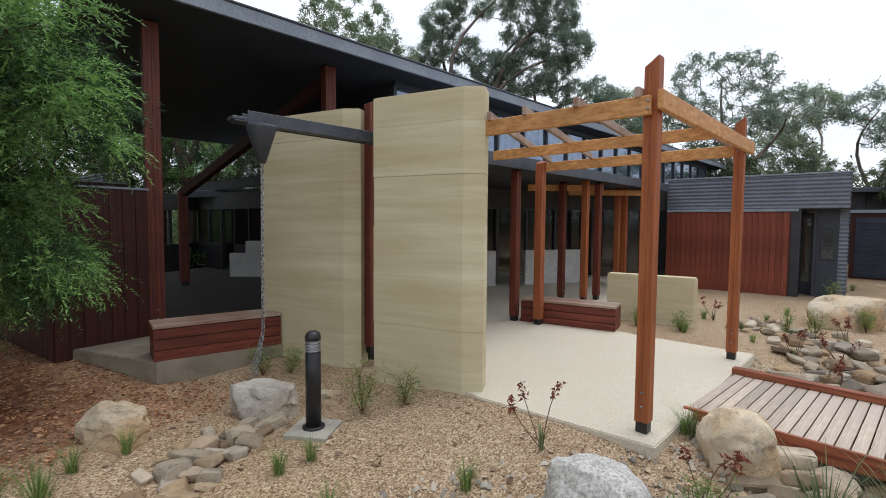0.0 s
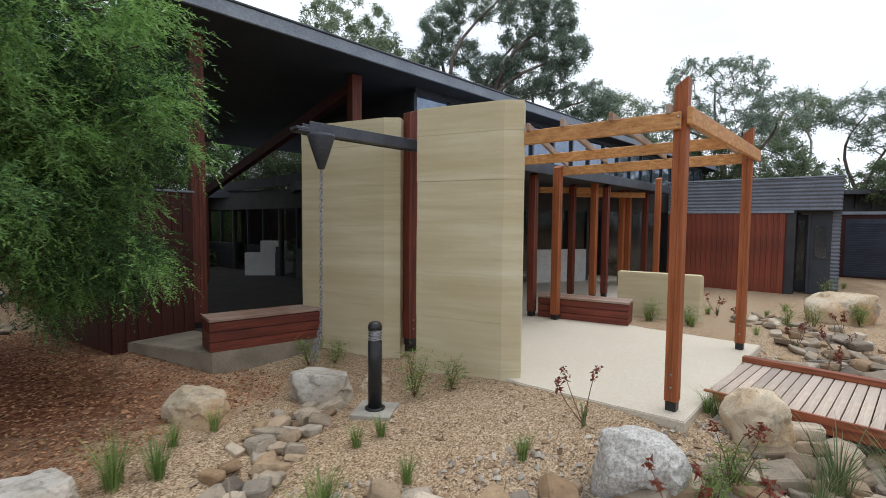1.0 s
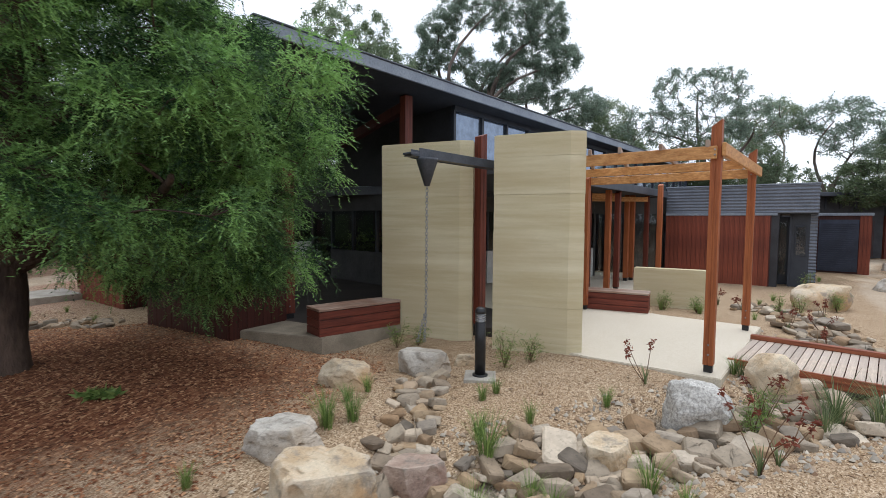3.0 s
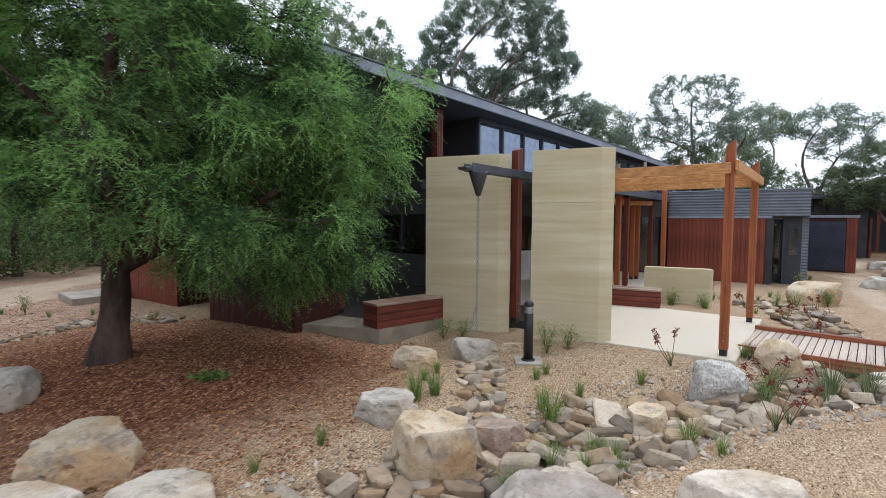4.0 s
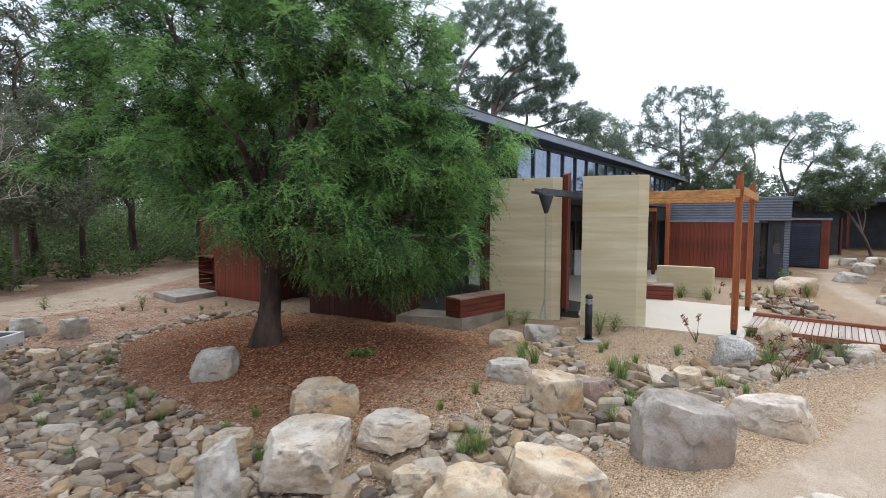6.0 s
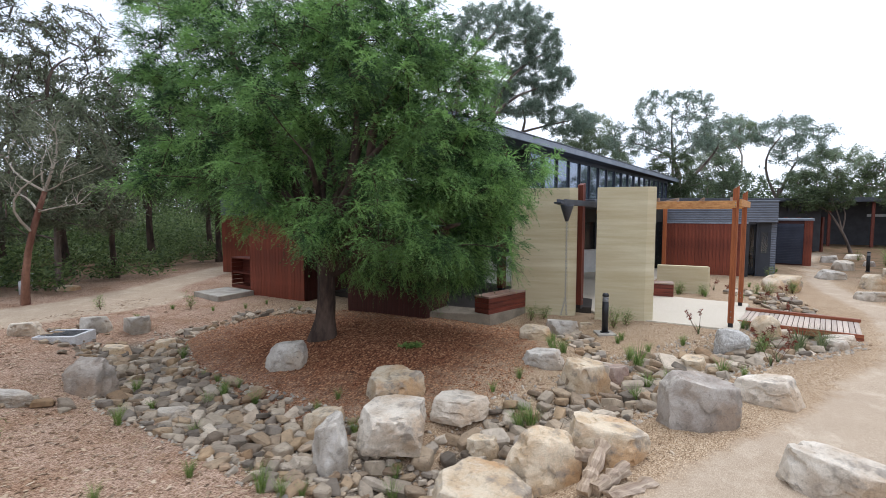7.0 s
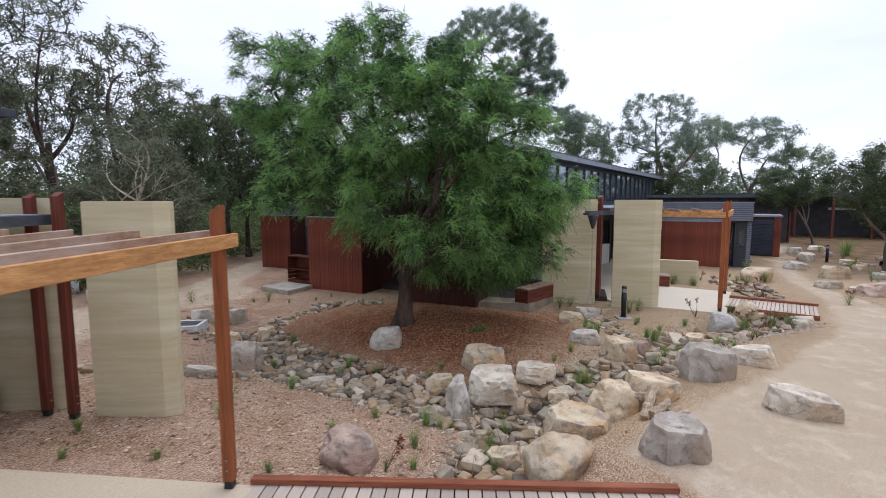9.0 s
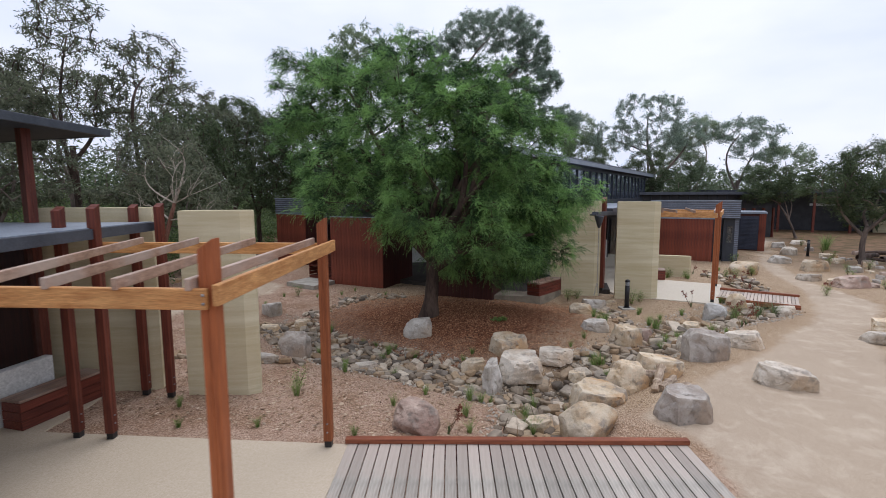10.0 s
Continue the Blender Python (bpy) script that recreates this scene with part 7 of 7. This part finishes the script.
for i, (x, y, h, n) in enumerate(((-1.62, 5.25, 0.46, 9), (-1.33, 5.55, 0.34, 6), (-3.45, 5.95, 0.42, 7), (-3.15, 6.1, 0.3, 6), (1.45, 10.15, 0.3, 8), (0.85, 10.3, 0.34, 8), (2.95, 10.4, 0.4, 6), (3.4, 10.6, 0.4, 6), (4.3, 11.3, 0.4, 10), (-8.9, -2.0, 0.4, 6), (-14.5, 4.2, 0.4, 5), (-12.4, 5.0, 0.45, 6), (5.0, 7.6, 0.35, 6), (7.4, 10.4, 0.4, 7), (8.3, 12.2, 0.5, 8), (8.9, 14.6, 0.45, 8), (10.3, 16.8, 0.5, 9), (11.4, 19.6, 0.55, 9), (7.6, 9.0, 0.35, 7), (12.3, 23.5, 0.6, 9), (9.8, 13.4, 0.5, 8), (4.9, 14.6, 0.5, 8), (5.6, 17.2, 0.5, 8), (1.15, 4.75, 0.4, 9), (1.0, 4.5, 0.3, 8))):
    shrub(x, y, h, n, 200 + i, "thin wispy green native shrub in the gravel")


def paw(x, y, h, seed, label):
    """Kangaroo paw: bare stalks with dark red tufted heads over a few strap leaves."""
    rr = random.Random(seed)
    g = thing("kangaroo_paw", label, "flower", (x, y, gz(x, y)), 0, "flower stalks")
    for i in range(3):
        a = rr.uniform(0, 2 * math.pi)
        tip = Vector((0.5 * h * math.cos(a), 0.5 * h * math.sin(a), h * rr.uniform(0.7, 1)))
        line = bend((0, 0, 0), tip, 0.06, 0.12, 5, rr)
        v, f = tube_arrays(line, [0.005, 0.0045, 0.004, 0.004, 0.003, 0.0025], 5)
        stalk = raw("stalk", v, f, STALK, g)
        for j, q in enumerate(line[4:]):
            pts = [tuple(q + Vector((rr.gauss(0, 0.014), rr.gauss(0, 0.014), rr.gauss(0, 0.020)))) for _ in range(14)]
            raw("flower_head", *leaf_arrays(np.array(pts), 0.046, 0.024, 0.2, np.random.default_rng(seed + i + 7 * j)), LEAF_RED, stalk)
    raw("leaf_tuft", *blades(14, h * 0.45, 0.05, 0.014, 0.5, seed), LEAF_STRAP, g)


for i, (x, y, h) in enumerate(((0.06, 5.18, 0.52), (0.76, 3.46, 0.62), (0.95, 3.7, 0.5), (1.19, 5.05, 0.4), (2.8, 9.3, 0.45), (3.0, 8.4, 0.4), (3.3, 9.2, 0.45), (2.4, 10.6, 0.4), (3.6, 10.0, 0.4), (-5.93, -3.08, 0.4), (5.6, 8.6, 0.35), (2.1, 11.4, 0.4))):
    paw(x, y, h, 300 + i, "dark red kangaroo paw flower stalks")


def groundcover(x, y, seed):
    rng = np.random.default_rng(seed)
    c = rng.normal(0, 0.075, (70, 3)) * np.array([1, 0.6, 0.16]) + np.array([0, 0, 0.06])
    lv = leaf_arrays(c, 0.09, 0.05, -0.2, rng)
    plant("ground_cover", "low bright green creeping plant on the mulch", x, y, (lv[0], lv[1]), LEAF_GRASS, "plant", "ground covers")


groundcover(-5.52, 2.73, 5)
groundcover(-5.42, 2.80, 6)

# white tree guards in the scrub
for i, (x, y) in enumerate(((-20.0, 4.94), (-19.4, 4.7), (-17.5, 3.6), (-20.6, 6.8), (-21.2, 6.3), (-18.9, 5.4))):
    bm = bmesh.new()
    lathe(bm, ((0.14, 0), (0.14, 0.42), (0.13, 0.42), (0.13, 0.02)), 4)
    ob = part("tree_guard", bm, WHITE)
    ob.matrix_basis = pose(x, y, gz(x, y), 0, 0, 20 * i)
    tagged(ob, "white plastic sleeve round a seedling", "tree guard", "tree guards")


# ---- loose chips of gravel and bark ----
def chips(name, label, n, area, want, size, flat, material, seed):
    rng = np.random.default_rng(seed)
    x = rng.uniform(area[0], area[1], n * 3)
    y = rng.uniform(area[2], area[3], n * 3)
    ok = want(x, y)
    x, y = x[ok][:n], y[ok][:n]
    k = len(x)
    z = ground_z(x, y) + 0.006
    a = rng.uniform(0, 2 * math.pi, k)
    L = size * rng.uniform(0.5, 1.5, k)
    W = L * rng.uniform(0.3, 0.7, k)
    H = L * flat * rng.uniform(0.5, 1.2, k)
    ca, sa = np.cos(a), np.sin(a)
    tip = rng.uniform(-0.3, 0.3, (2, k))
    def at(u, v, w):
        return np.stack([x + ca * u * L - sa * v * W, y + sa * u * L + ca * v * W, z + w * H + tip[0] * u * L], 1)
    v = np.stack([at(-0.5, -0.2, 0), at(0.4, -0.5, 0), at(0.5, 0.4, 0), at(-0.3, 0.5, 0), at(-0.1, 0.0, 1.0), at(0.25, 0.1, 0.9)], 1).reshape(-1, 3)
    b = np.arange(k)[:, None] * 6
    f = np.concatenate([b + np.array(t) for t in ((0, 1, 4), (1, 5, 4), (1, 2, 5), (2, 3, 5), (3, 4, 5), (3, 0, 4))], 0)
    tagged(raw(name, v, f, material), label, "gravel", kind="stuff")


def chip_mat(name, *cols):
    m, nt, b = blank(name, 0.95, 0.0, 0.15)
    c = ramp(nt, per_island(nt), *[(i / len(cols), lin(*c)) for i, c in enumerate(cols)])
    nt.links.new(c, b.inputs["Base Color"])
    return m


CHIP_TAN = chip_mat("tan_chip", (128, 102, 74), (158, 132, 101), (180, 155, 122), (146, 120, 90), (204, 184, 154), (106, 82, 60))
CHIP_RED = chip_mat("bark_chip", (86, 52, 37), (126, 82, 58), (156, 110, 80), (104, 66, 46), (190, 146, 110))


def on_gravel(x, y):
    creek_d = np.minimum(seg_dist(x, y, CREEK), seg_dist(x, y, CREEK_WEST))
    return (region(x, y, PATH_EAST, 0.3) < 0.3) & (region(x, y, MULCH, 0.5) < 0.6) & (creek_d > 0.35) & ~((x > -2.0) & (y > 5.9)) & ~inside(x, y, [(-0.68, 5.85), (0.89, 5.38), (2.25, 8.8), (0.7, 9.4), (-3, 10)]) & ~inside(x, y, [(-4.34, 5.2), (-3.6, 6.4), (-2, 6.6), (-2, 9), (-6, 9), (-6.2, 5.7)]) & ~((y < -3.6) & (x < -2.4))


chips("gravel_chips", "loose tan wood and stone chips", 34000, (-11.2, 3, -3.7, 6.2), on_gravel, 0.016, 0.35, CHIP_TAN, 51)
chips("bark_chips", "loose red-brown bark mulch chips", 23000, (-10.8, -3.2, 0, 5.6), lambda x, y: region(x, y, MULCH, 0.5) > 0.45, 0.032, 0.25, CHIP_RED, 52)
CHIP_CREEK = chip_mat("creek_pebble", (150, 142, 130), (176, 166, 150), (128, 122, 114), (196, 186, 170), (150, 126, 102))
CHIP_TWIG = chip_mat("dry_twig_litter", (96, 74, 58), (206, 188, 164), (150, 124, 98), (78, 60, 48), (190, 168, 142), (120, 96, 76))
chips("creek_pebbles", "small loose pebbles along the dry creek", 9000, (-12, 3.4, -3.6, 9), lambda x, y: np.minimum(seg_dist(x, y, CREEK), seg_dist(x, y, CREEK_WEST)) < 0.95, 0.055, 0.5, CHIP_CREEK, 53)
chips("twig_litter", "dry twigs and leaf litter on the gravel", 6500, (-15, 3.5, -3.7, 6), lambda x, y: on_gravel(x, y) & (np.random.default_rng(3).uniform(0, 1, len(x)) < np.where(x < -4, 1.0, 0.25)), 0.055, 0.12, CHIP_TWIG, 54)
creek()
